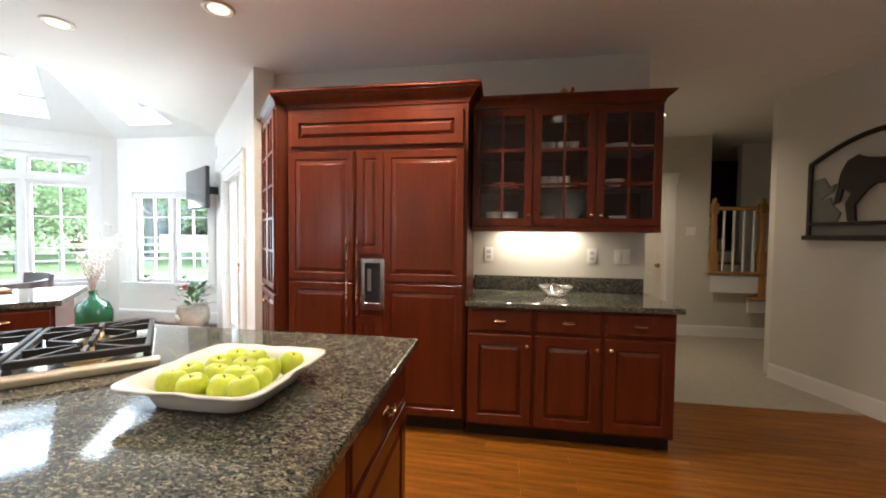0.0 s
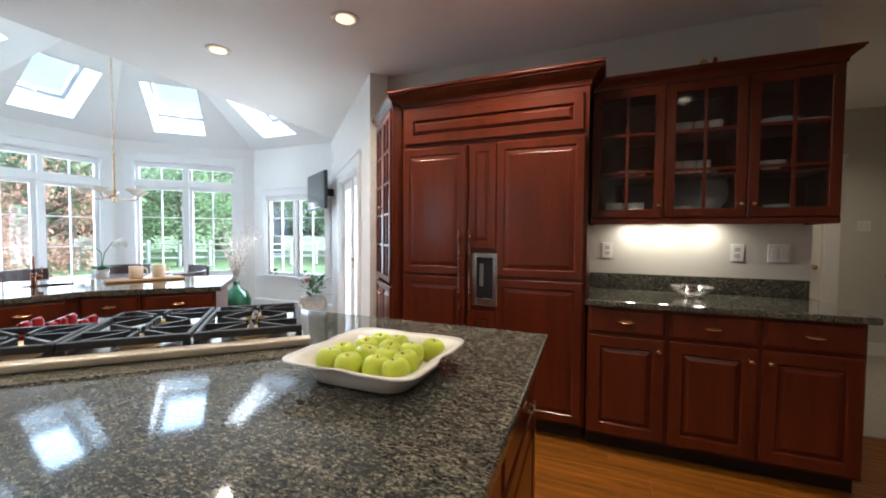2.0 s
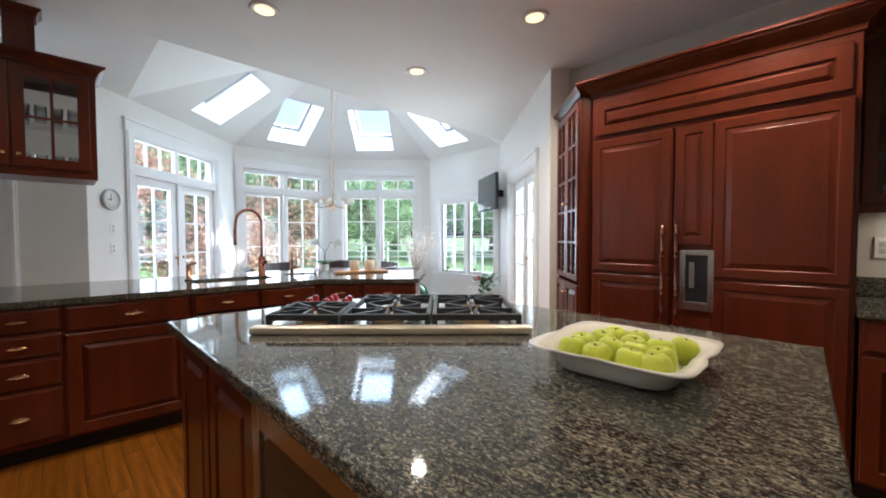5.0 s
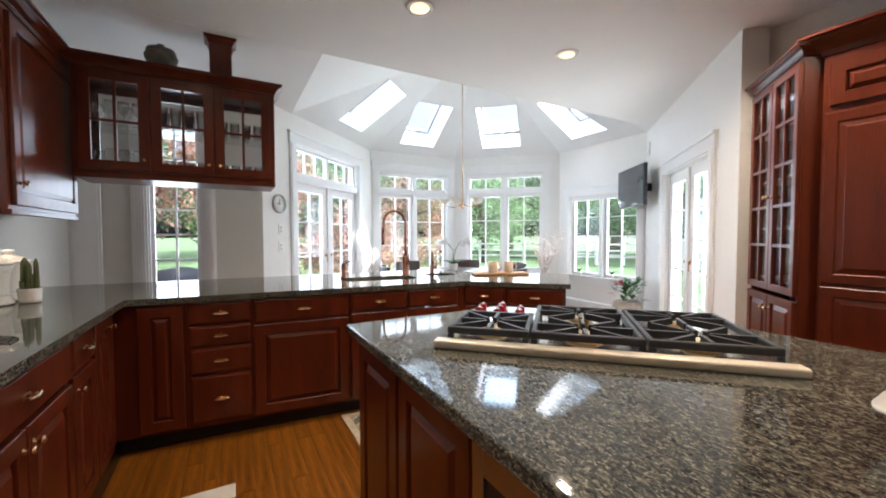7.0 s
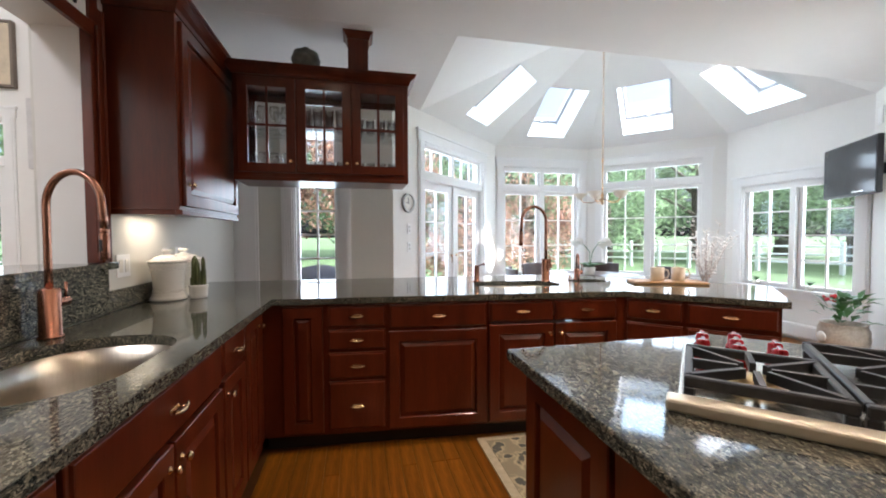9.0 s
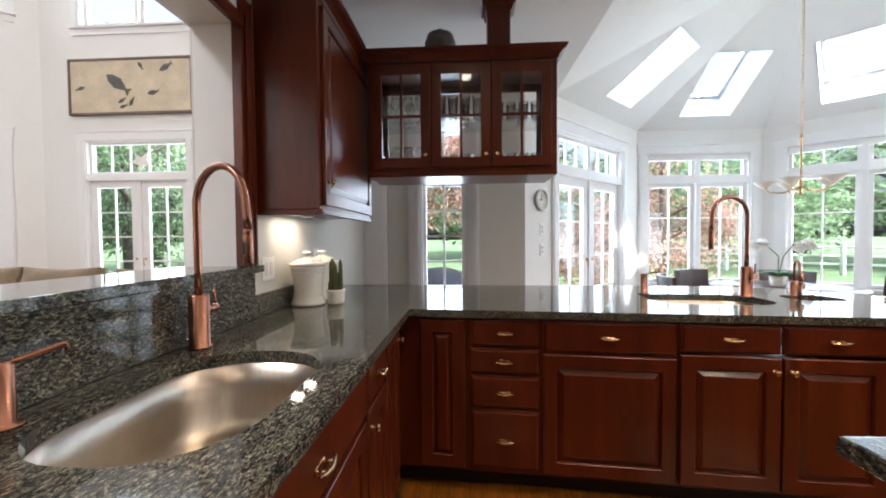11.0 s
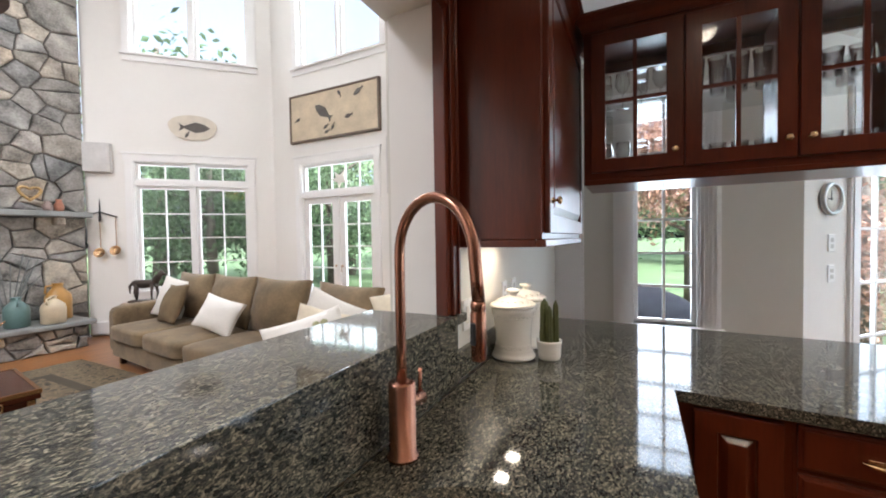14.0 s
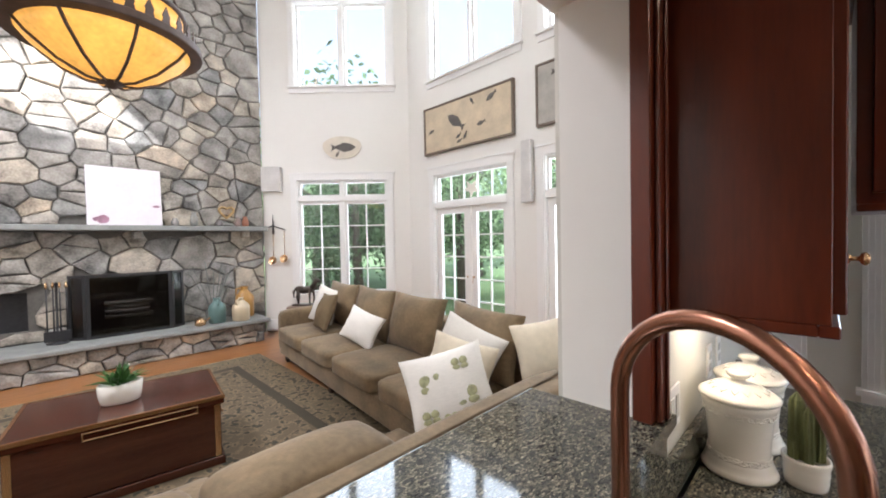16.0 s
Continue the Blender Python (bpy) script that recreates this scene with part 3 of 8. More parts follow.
def pull(parent, x, z, y=-0.021):
    """A small bronze bow pull with ball ends."""
    global PULL
    if PULL is None:
        bm = tube([(-0.045, -0.02, 0.004), (-0.025, -0.026, 0.0), (0, -0.029, -0.002), (0.025, -0.026, 0.0), (0.045, -0.02, 0.004)], 0.005, 8, [0.003, 0.0055, 0.006, 0.0055, 0.003])
        for sx in (-0.02, 0.02):
            merge(bm, tube([(sx, 0, 0), (sx, -0.026, 0)], 0.004, 8))
        merge(bm, boxes((-0.028, 0.028, -0.003, 0, -0.007, 0.007), bevel=0.001))
        ob = part("handle", bm, M_BRASS, parent, "small antique bronze bow pull")
        PULL = ob.data
    else:
        ob = new("handle", PULL)
        ob.parent = parent
        ob["label"] = "small antique bronze bow pull"
    ob.location = (x, y, z)


def knob(parent, x, z, y=-0.021):
    global KNOB
    if KNOB is None:
        bm = lathe([(0.011, 0), (0.011, 0.003), (0.005, 0.006), (0.005, 0.016), (0.012, 0.02), (0.014, 0.026), (0.009, 0.031), (0.001, 0.032)], 14)
        bm.transform(Matrix.Rotation(radians(90), 4, "X"))
        ob = part("knob", bm, M_BRASS, parent, "round antique bronze knob")
        KNOB = ob.data
    else:
        ob = new("knob", KNOB)
        ob.parent = parent
        ob["label"] = "round antique bronze knob"
    ob.location = (x, y, z)


def base_unit(m, w, layout, depth=0.58, label="cherry wood base cabinet with raised panel fronts", group="kitchen base cabinets", h=0.873):
    """A base cabinet, front at y 0. layout: list of (kind, x0, x1, z0, z1, knob side)."""
    ob = thing("base_cabinet", m, label, "cabinet", group)
    part("body", boxes((0, w, 0.0, depth, 0.10, h), bevel=0.001), M_CHERRY, ob)
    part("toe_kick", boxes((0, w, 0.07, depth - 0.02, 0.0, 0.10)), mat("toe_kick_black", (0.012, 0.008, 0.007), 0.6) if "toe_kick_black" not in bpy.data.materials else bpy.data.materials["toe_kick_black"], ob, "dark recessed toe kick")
    if h < 0.8:
        part("face_frame", ring_frame(0, w, h, 0.873, 0.02, 0.0, 0.02), M_CHERRY, ob)
        part("end_panel", boxes((0, 0.015, 0.02, depth, h, 0.873)), M_CHERRY, ob)
        part("end_panel", boxes((w - 0.015, w, 0.02, depth, h, 0.873)), M_CHERRY, ob)
    for kind, x0, x1, z0, z1, side in layout:
        if kind == "drawer":
            d = part("drawer", slab_front(x0, x1, z0, z1), M_CHERRY, ob)
            if side != "none":
                pull(d, (x0 + x1) / 2, (z0 + z1) / 2)
        else:
            d = part("door", raised_panel(x0, x1, z0, z1), M_CHERRY, ob)
            if side == "l":
                knob(d, x0 + 0.03, z1 - 0.06)
            elif side == "r":
                knob(d, x1 - 0.03, z1 - 0.06)
    return ob


def crown(x0, x1, y0, y1, z0, h=0.09, out=0.06):
    """A crown moulding round three sides of a cabinet top (front at y0)."""
    bm = bmesh.new()
    steps = [(0.0, 0.0), (0.008, 0.0), (0.012, h * 0.25), (out * 0.45, h * 0.5), (out * 0.85, h * 0.72), (out * 0.85, h * 0.82), (out, h * 0.86), (out, h)]
    rings = [[bm.verts.new((x0 - o, y1, z0 + z)), bm.verts.new((x0 - o, y0 - o, z0 + z)), bm.verts.new((x1 + o, y0 - o, z0 + z)), bm.verts.new((x1 + o, y1, z0 + z))] for o, z in steps]
    for a, b in zip(rings, rings[1:]):
        for k in range(4):
            bm.faces.new((a[k], a[(k + 1) % 4], b[(k + 1) % 4], b[k]))
    bm.faces.new(rings[-1])
    bm.faces.new(rings[0][::-1])
    bmesh.ops.recalc_face_normals(bm, faces=bm.faces[:])
    return bm


def glass_door(parent, x0, x1, z0, z1, cols, rows, knob_side="r", bar=0.016, fw=0.055, knob_z=None):
    d = part("door", ring_frame(x0, x1, z0, z1, fw, -0.021, 0.0), M_CHERRY, parent)
    a, b, c, e = x0 + fw, x1 - fw, z0 + fw, z1 - fw
    for i in range(1, cols):
        px = a + (b - a) * i / cols
        part("muntin", boxes((px - bar / 2, px + bar / 2, -0.019, -0.004, c, e)), M_CHERRY, d)
    for j in range(1, rows):
        pz = c + (e - c) * j / rows
        part("muntin", boxes((a, b, -0.018, -0.005, pz - bar / 2, pz + bar / 2)), M_CHERRY, d)
    g = part("pane", boxes((a, b, -0.008, -0.005, c, e)), M_CABGLASS, d)
    g.visible_shadow = False
    if knob_side:
        knob(d, x0 + fw / 2 if knob_side == "l" else x1 - fw / 2, (z0 + 0.07) if knob_z is None else knob_z)
    return d


def open_box(w, d, z0, z1, shelves, t=0.018, back=True):
    bs = [(0, t, 0.001, d, z0, z1), (w - t, w, 0.001, d, z0, z1), (t, w - t, 0.001, d, z0, z0 + t), (t, w - t, 0.001, d, z1 - t, z1)]
    if back:
        bs.append((t, w - t, d - 0.01, d, z0 + t, z1 - t))
    return boxes(*bs)


# refrigerator run on the north wall
FY = 3.05
fr = thing("refrigerator", pose(-1.305, FY, 0), "tall built-in refrigerator behind cherry wood panels", "refrigerator")
W = 1.262
part("body", boxes((0, W, 0.0, 0.57, 0.10, 2.20), bevel=0.002), M_CHERRY, fr)
part("grille", boxes((0.02, W - 0.02, 0.06, 0.5, 0.0, 0.10)), M_BLACK, fr, "black bottom grille")
part("top_panel", raised_panel(0.03, W - 0.03, 1.93, 2.15, frame_w=0.06), M_CHERRY, fr)
d1 = part("door", boxes((0.012, 0.498, -0.018, 0, 0.115, 1.9), bevel=0.003), M_CHERRY, fr)
d2 = part("door", boxes((0.506, W - 0.012, -0.018, 0, 0.115, 1.9), bevel=0.003), M_CHERRY, fr)
for dd, panels in ((d1, ((0.02, 0.49, 1.02, 1.89), (0.02, 0.49, 0.125, 1.0))), (d2, ((0.512, 0.70, 1.2, 1.89), (0.705, W - 0.02, 1.02, 1.89), (0.705, W - 0.02, 0.125, 1.0), (0.512, 0.70, 0.125, 0.78)))):
    for x0, x1, z0, z1 in panels:
        part("panel", raised_panel(x0, x1, z0, z1, y=-0.0185, t=0.012, frame_w=0.05), M_CHERRY, dd)
for dd, hx in ((d1, 0.462), (d2, 0.535)):
    prof = [(0.004, 0), (0.009, 0.01), (0.005, 0.025), (0.012, 0.04), (0.012, 0.06), (0.007, 0.075), (0.008, 0.15), (0.011, 0.155), (0.011, 0.165), (0.008, 0.17), (0.011, 0.19), (0.011, 0.2), (0.008, 0.205)]
    full = prof + [(r, 0.58 - z) for r, z in prof[::-1]]
    h = part("handle", lathe(full, 14), M_COPPER, dd, "turned copper bar handle")
    h.location = (hx, -0.07, 0.74)
    for zz in (0.79, 1.27):
        part("handle_post", tube([(hx, -0.03, zz), (hx, -0.07, zz)], 0.008, 10), M_COPPER, dd)
disp = part("dispenser", boxes((0.545, 0.575, -0.04, -0.03, 0.82, 1.17), (0.685, 0.715, -0.04, -0.03, 0.82, 1.17), (0.575, 0.685, -0.04, -0.03, 1.14, 1.17), (0.575, 0.685, -0.04, -0.03, 0.82, 0.87), bevel=0.002), M_STEEL, d2, "steel ice and water dispenser")
part("dispenser_recess", boxes((0.575, 0.685, -0.032, -0.031, 0.87, 1.14)), mat("dark_plastic", (0.03, 0.03, 0.035), 0.15), disp)
part("dispenser_lever", boxes((0.595, 0.62, -0.036, -0.032, 0.95, 1.10), bevel=0.003), mat("grey_plastic", (0.18, 0.18, 0.19), 0.3), disp)
part("cornice", crown(0, W, 0.0, 0.57, 2.195, 0.11, 0.085), M_CHERRY, fr)

# shallow corner cabinet with glass doors beside the refrigerator
tc_m = pose(-1.775, 3.478, 0, 0, 0, -49)
tcab = thing("tall_cabinet", tc_m, "narrow angled cherry cabinet with tall glazed doors", "cabinet")
TW = 0.61
part("body", open_box(TW, 0.22, 0.0, 2.22, ()), M_CHERRY, tcab)
for zs in (0.98, 1.3, 1.6, 1.9):
    part("shelf", boxes((0.018, TW - 0.018, 0.02, 0.205, zs, zs + 0.016)), M_CHERRY, tcab)
for x0, x1, s in ((0.004, TW / 2 - 0.002, "r"), (TW / 2 + 0.002, TW - 0.004, "l")):
    glass_door(tcab, x0, x1, 0.93, 2.19, 2, 5, s, fw=0.04, knob_z=1.5)
    dd = part("door", raised_panel(x0, x1, 0.08, 0.9, frame_w=0.045), M_CHERRY, tcab)
    knob(dd, x1 - 0.025 if s == "r" else x0 + 0.025, 0.82)
part("cornice", crown(0, TW, 0, 0.22, 2.22, 0.06, 0.05), M_CHERRY, tcab)

# buffet: base units, granite, glazed uppers
for k in range(3):
    lab = "dark cherry base cabinet under the buffet counter"
    base_unit(pose(-0.03 + 0.42 * k, 3.02, 0), 0.42, [("drawer", 0.012, 0.408, 0.72, 0.865, ""), ("door", 0.012, 0.408, 0.12, 0.70, "l" if k == 2 else "r")], 0.6, lab, "buffet base cabinets")
cb = part("countertop_buffet", prism([(-0.04, 2.985), (1.265, 2.985), (1.265, 3.625), (-0.04, 3.625)], 0.876, 0.91, 0.006), M_GRANITE)
tagged(cb, "polished dark granite buffet top", "countertop")
bsb = part("backsplash_buffet", boxes((-0.035, 1.235, 3.6, 3.625, 0.911, 1.02), bevel=0.003), M_GRANITE)
tagged(bsb, "low dark granite upstand behind the buffet", "backsplash")
up = thing("glazed_wall_cabinet", pose(-0.03, 3.28, 0), "dark cherry wall cabinet with three glazed doors", "cabinet")
UW = 1.25
part("body", open_box(UW, 0.345, 1.40, 2.22, ()), M_CHERRY, up)
for px in (0.4166, 0.8333):
    part("divider", boxes((px - 0.02, px + 0.02, 0.001, 0.33, 1.42, 2.20)), M_CHERRY, up)
for k in range(3):
    for zs in (1.66, 1.92):
        part("shelf", boxes((0.02 + k * 0.4166, 0.396 + k * 0.4166, 0.03, 0.33, zs, zs + 0.014)), M_CHERRY, up)
for k in range(3):
    glass_door(up, 0.004 + k * 0.4166, 0.4126 + k * 0.4166, 1.405, 2.21, 2, 3, "l" if k == 2 else "r", fw=0.052)
part("light_rail", boxes((0, UW, -0.015, 0.02, 1.365, 1.40), (0, 0.02, 0.02, 0.345, 1.365, 1.40), (UW - 0.02, UW, 0.02, 0.345, 1.365, 1.40), bevel=0.003), M_CHERRY, up)
part("cornice", crown(0, UW, 0, 0.345, 2.22, 0.07, 0.06), M_CHERRY, up)
PUCKS = [(0.25, 3.53, 1.398, 0.52), (0.46, 3.53, 1.398, 0.52), (0.68, 3.53, 1.398, 0.52)]

# ---- island ----
ISL = [(-0.11, 0.71), (-0.15, 2.065), (-1.50, 2.07), (-2.06, 1.52), (-2.05, 0.735)]
top = part("countertop_island", prism(ISL, 0.874, 0.91, 0.008, 3), M_GRANITE)
tagged(top, "polished dark speckled granite island top", "countertop")
isl = thing("island_cabinet", pose(0, 0, 0), "cherry wood kitchen island with raised panels", "kitchen island")
INS = [(-0.16, 0.76), (-0.20, 2.015), (-1.48, 2.02), (-2.01, 1.50), (-2.00, 0.785)]
part("body", prism(INS, 0.10, 0.873), M_CHERRY, isl)
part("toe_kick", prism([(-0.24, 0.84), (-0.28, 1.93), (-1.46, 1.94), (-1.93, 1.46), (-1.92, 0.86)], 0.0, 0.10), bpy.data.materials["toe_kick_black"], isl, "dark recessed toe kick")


def face_on(parent, p0, p1, fronts):
    """Panels on an island side that runs from p0 to p1, seen left to right."""
    dx, dy = p1[0] - p0[0], p1[1] - p0[1]
    m = pose(p0[0], p0[1], 0, 0, 0, math.degrees(math.atan2(dy, dx)))
    for kind, x0, x1, z0, z1 in fronts:
        if kind == "drawer":
            d = part("drawer", slab_front(x0, x1, z0, z1), M_CHERRY, parent)
        else:
            d = part("door", raised_panel(x0, x1, z0, z1), M_CHERRY, parent)
        d.matrix_local = m
        if kind == "drawer":
            pull(d, (x0 + x1) / 2, (z0 + z1) / 2)


face_on(isl, INS[4], INS[0], [("door", 0.03, 0.42, 0.12, 0.86), ("door", 0.44, 0.84, 0.12, 0.86), ("door", 1.47, 1.82, 0.12, 0.86)])
face_on(isl, INS[3], INS[4], [("door", 0.03, 0.34, 0.12, 0.86), ("door", 0.36, 0.69, 0.12, 0.86)])
face_on(isl, INS[0], INS[1], [("drawer", 0.03, 0.60, 0.70, 0.86), ("door", 0.03, 0.60, 0.12, 0.68), ("drawer", 0.62, 1.22, 0.70, 0.86), ("door", 0.62, 1.22, 0.12, 0.68)])
wc = part("wine_cooler", boxes((-1.14, -1.10, 0.745, 0.765, 0.14, 0.86), (-0.60, -0.56, 0.745, 0.765, 0.14, 0.86), (-1.10, -0.60, 0.745, 0.765, 0.80, 0.86), (-1.10, -0.60, 0.745, 0.765, 0.14, 0.20), bevel=0.002), M_STEEL, isl, "built-in cooler with a steel framed glass door")
part("cooler_glass", boxes((-1.10, -0.60, 0.752, 0.758, 0.20, 0.80)), mat("dark_glass", (0.02, 0.02, 0.02), 0.05), wc)

# ---- peninsula and sink run ----
PM = pose(-3.268, -0.19, 0, 0, 0, 84.9)
PB = lambda u: PM @ pose(u, 0, 0)
base_unit(PB(-0.065), 0.355, [("door", 0.115, 0.335, 0.12, 0.855, "")], 0.6)
base_unit(PB(0.29), 0.35, [("drawer", 0.01, 0.34, 0.735, 0.862, ""), ("drawer", 0.01, 0.34, 0.60, 0.72, ""), ("drawer", 0.01, 0.34, 0.43, 0.585, ""), ("drawer", 0.01, 0.34, 0.13, 0.415, "")], 0.6, "cherry wood base cabinet with a stack of four drawers")
base_unit(PB(0.64), 0.61, [("drawer", 0.01, 0.60, 0.715, 0.862, ""), ("door", 0.01, 0.60, 0.12, 0.70, "")], 0.6)
base_unit(PB(1.25), 0.85, [("drawer", 0.01, 0.42, 0.735, 0.862, ""), ("drawer", 0.43, 0.84, 0.735, 0.862, ""), ("door", 0.01, 0.42, 0.12, 0.72, "r"), ("door", 0.43, 0.84, 0.12, 0.72, "l")], 0.6, h=0.62)
DM = pose(-3.075, 1.955, 0, 0, 0, 44.5)
base_unit(DM @ pose(0.0, 0, 0), 0.33, [("drawer", 0.01, 0.32, 0.735, 0.862, ""), ("drawer", 0.01, 0.32, 0.50, 0.715, ""), ("drawer", 0.01, 0.32, 0.13, 0.48, "")], 0.6)
base_unit(DM @ pose(0.33, 0, 0), 0.44, [("drawer", 0.01, 0.43, 0.735, 0.862, ""), ("drawer", 0.01, 0.43, 0.50, 0.715, ""), ("drawer", 0.01, 0.43, 0.13, 0.48, "")], 0.6)
fl_ = part("corner_filler", prism([(-3.083, 1.895), (-3.073, 1.958), (-3.52, 2.40), (-3.65, 1.95)], 0.10, 0.873), M_CHERRY)
tagged(fl_, "cherry wood filler post at the counter bend", "cabinet")
SM = lambda x: pose(x, -0.25, 0, 0, 0, 180)
base_unit(SM(-1.1), 0.62, [("drawer", 0.01, 0.61, 0.715, 0.862, ""), ("door", 0.01, 0.61, 0.12, 0.70, "r")])
base_unit(SM(-1.72), 0.82, [("drawer", 0.01, 0.81, 0.70, 0.862, ""), ("door", 0.01, 0.405, 0.12, 0.685, "r"), ("door", 0.415, 0.81, 0.12, 0.685, "l")], label="cherry wood sink cabinet with a wide false drawer", h=0.62)
base_unit(SM(-2.54), 0.30, [("drawer", 0.01, 0.29, 0.715, 0.862, ""), ("door", 0.01, 0.29, 0.12, 0.70, "l")])
base_unit(SM(-2.84), 0.42, [("door", 0.01, 0.28, 0.12, 0.855, "r")])


def rrect(cx, cy, w, h, r, n=6, rot=0.0):
    pts = []
    for sx, sy, a in ((1, 1, 0), (-1, 1, 90), (-1, -1, 180), (1, -1, 270)):
        pts += arc(cx + sx * (w / 2 - r), cy + sy * (h / 2 - r), r, a, a + 90, n)
    c, s = math.cos(radians(rot)), math.sin(radians(rot))
    return [(cx + (x - cx) * c - (y - cy) * s, cy + (x - cx) * s + (y - cy) * c) for x, y in pts]


def slab(outer, holes, z0, z1):
    """A stone slab with holes cut through it."""
    bm = bmesh.new()
    loops = []
    for z in (z1, z0):
        edges = []
        ls = []
        for pts in (outer, *holes):
            vs = [bm.verts.new((x, y, z)) for x, y in pts]
            ls.append(vs)
            edges += [bm.edges.new((vs[i], vs[(i + 1) % len(vs)])) for i in range(len(vs))]
        bmesh.ops.triangle_fill(bm, edges=edges, use_beauty=True, use_dissolve=False)
        loops.append(ls)
    for a, b in zip(*loops):
        for i in range(len(a)):
            j = (i + 1) % len(a)
            bm.faces.new((a[i], b[i], b[j], a[j]))
    bmesh.ops.recalc_face_normals(bm, faces=bm.faces[:])
    return bm


def bowl(loop, depth, shrink=0.9):
    """A steel sink bowl that hangs under a hole."""
    cx, cy = sum(p[0] for p in loop) / len(loop), sum(p[1] for p in loop) / len(loop)
    bm = bmesh.new()
    rings = []
    for s, z in ((1.03, 0.0), (1.0, -0.002), (0.99, -depth * 0.5), (0.965, -depth * 0.85), (0.90, -depth * 0.97), (0.80, -depth), (0.12, -depth - 0.008)):
        rings.append([bm.verts.new((cx + (x - cx) * s, cy + (y - cy) * s, z)) for x, y in loop])
    for a, b in zip(rings, rings[1:]):
        for i in range(len(a)):
            f = bm.faces.new((a[i], a[(i + 1) % len(a)], b[(i + 1) % len(a)], b[i]))
            f.smooth = True
    bm.faces.new(rings[-1])
    return bm


M_SINK = mat("satin_sink_steel", (0.56, 0.50, 0.42), 0.3, 1.0, var=0.08, scale=12, stretch=(1, 12, 1))
SINK1 = rrect(-2.21, -0.53, 0.62, 0.43, 0.19, 8)
SINK2 = rrect(-3.56, 1.42, 0.36, 0.62, 0.15, 8, -5)
SINK3 = rrect(-3.60, 2.02, 0.22, 0.28, 0.10, 8, -5)
PEN = [(-1.1, -0.845), (-1.1, -0.22), (-3.24, -0.195), (-3.05, 1.94), (-2.485, 2.5), (-3.02, 3.075), (-4.10, 2.02), (-4.17, 0.75), (-4.25, -0.845)]
pn = part("countertop_peninsula", slab(PEN, [SINK1, SINK2, SINK3], 0.874, 0.91), M_GRANITE)
tagged(pn, "polished dark granite counter round the peninsula", "countertop")
for nm, lp, dp, lab in (("sink", SINK1, 0.2, "wide undermount brushed steel sink"), ("sink", SINK2, 0.18, "undermount steel sink in the peninsula"), ("sink", SINK3, 0.13, "small undermount steel prep sink")):
    ob = part(nm, bowl(lp, dp), M_SINK)
    ob.location.z = 0.873
    tagged(ob, lab, "sink")
# carcass behind the peninsula, and the raised ledge
pbk = part("peninsula_back_panel", boxes((-4.02, -3.87, -0.85, 2.0, 0.0, 0.873)), M_CHERRY)
tagged(pbk, "cherry wood back panel of the peninsula", "cabinet")
lbs = part("backsplash_ledge", boxes((-3.0, -1.1, -0.878, -0.846, 0.911, 1.112), bevel=0.002), M_GRANITE)
tagged(lbs, "tall dark granite backsplash under the ledge", "backsplash")
ldg = part("countertop_ledge", prism([(-3.075, -0.845), (-3.0, -0.845), (-1.1, -0.83), (-1.1, -1.20), (-2.985, -1.20), (-2.985, -0.91), (-3.075, -0.91)][::-1], 1.113, 1.145, 0.006), M_GRANITE)
tagged(ldg, "raised polished granite serving ledge", "countertop")
bs2 = part("backsplash_corner", boxes((-4.2, -3.0, -0.878, -0.855, 0.911, 1.01), bevel=0.002), M_GRANITE)
tagged(bs2, "low dark granite upstand along the wall", "backsplash")

# wall cabinet beside the pass-through
wcab = thing("wall_cabinet", pose(-3.07, -0.576, 0, 0, 0, 180), "dark cherry wall cabinet beside the pass-through", "cabinet")
part("body", boxes((0, 0.93, 0.0, 0.30, 1.40, 2.36), bevel=0.002), M_CHERRY, wcab)
dd = part("door", raised_panel(0.03, 0.90, 1.42, 2.33), M_CHERRY, wcab)
knob(dd, 0.07, 1.53)
part("light_rail", boxes((0, 0.93, -0.012, 0.02, 1.375, 1.40), (0, 0.02, 0.02, 0.3, 1.375, 1.40), bevel=0.003), M_CHERRY, wcab)
part("cornice", crown(0, 0.93, 0, 0.30, 2.355, 0.09, 0.06), M_CHERRY, wcab)
PUCKS += [(-3.28, -0.79, 1.397, 0.26), (-3.44, -0.79, 1.397, 0.26)]
# wooden post and lintel of the pass-through
post = part("trim_post", boxes((-3.055, -2.965, -0.912, -0.868, 1.146, 2.30), (-3.045, -2.99, -0.867, -0.855, 1.146, 2.30), (-3.035, -3.02, -0.855, -0.848, 1.146, 2.30), bevel=0.003), M_CHERRY)
tagged(post, "dark cherry moulded post at the pass-through", "trim", kind="structure")
lint = part("trim_lintel", boxes((-2.965, -1.1, -0.875, -0.85, 2.16, 2.22), (-2.965, -1.1, -0.875, -0.85, 2.50, 2.56), (-2.99, -2.93, -0.875, -0.85, 2.22, 2.50), bevel=0.003), M_CHERRY)
tagged(lint, "dark cherry frame over the pass-through", "trim", kind="structure")

# hanging glass cabinet over the peninsula
hc = thing("hanging_cabinet", pose(-3.75, -0.52, 0, 0, 0, 90), "cherry hanging cabinet with glazed doors full of glasses", "cabinet")
HW = 1.17
part("body", open_box(HW, 0.36, 1.67, 2.35, (), back=False), M_CHERRY, hc)
for k in range(3):
    x0 = 0.03 + k * 0.37
    glass_door(hc, x0 + 0.004, x0 + 0.366, 1.70, 2.33, 2, 2, "l" if k == 2 else "r", fw=0.06)
    part("shelf", boxes((x0, x0 + 0.37, 0.03, 0.33, 2.0, 2.008)), M_CABGLASS, hc)
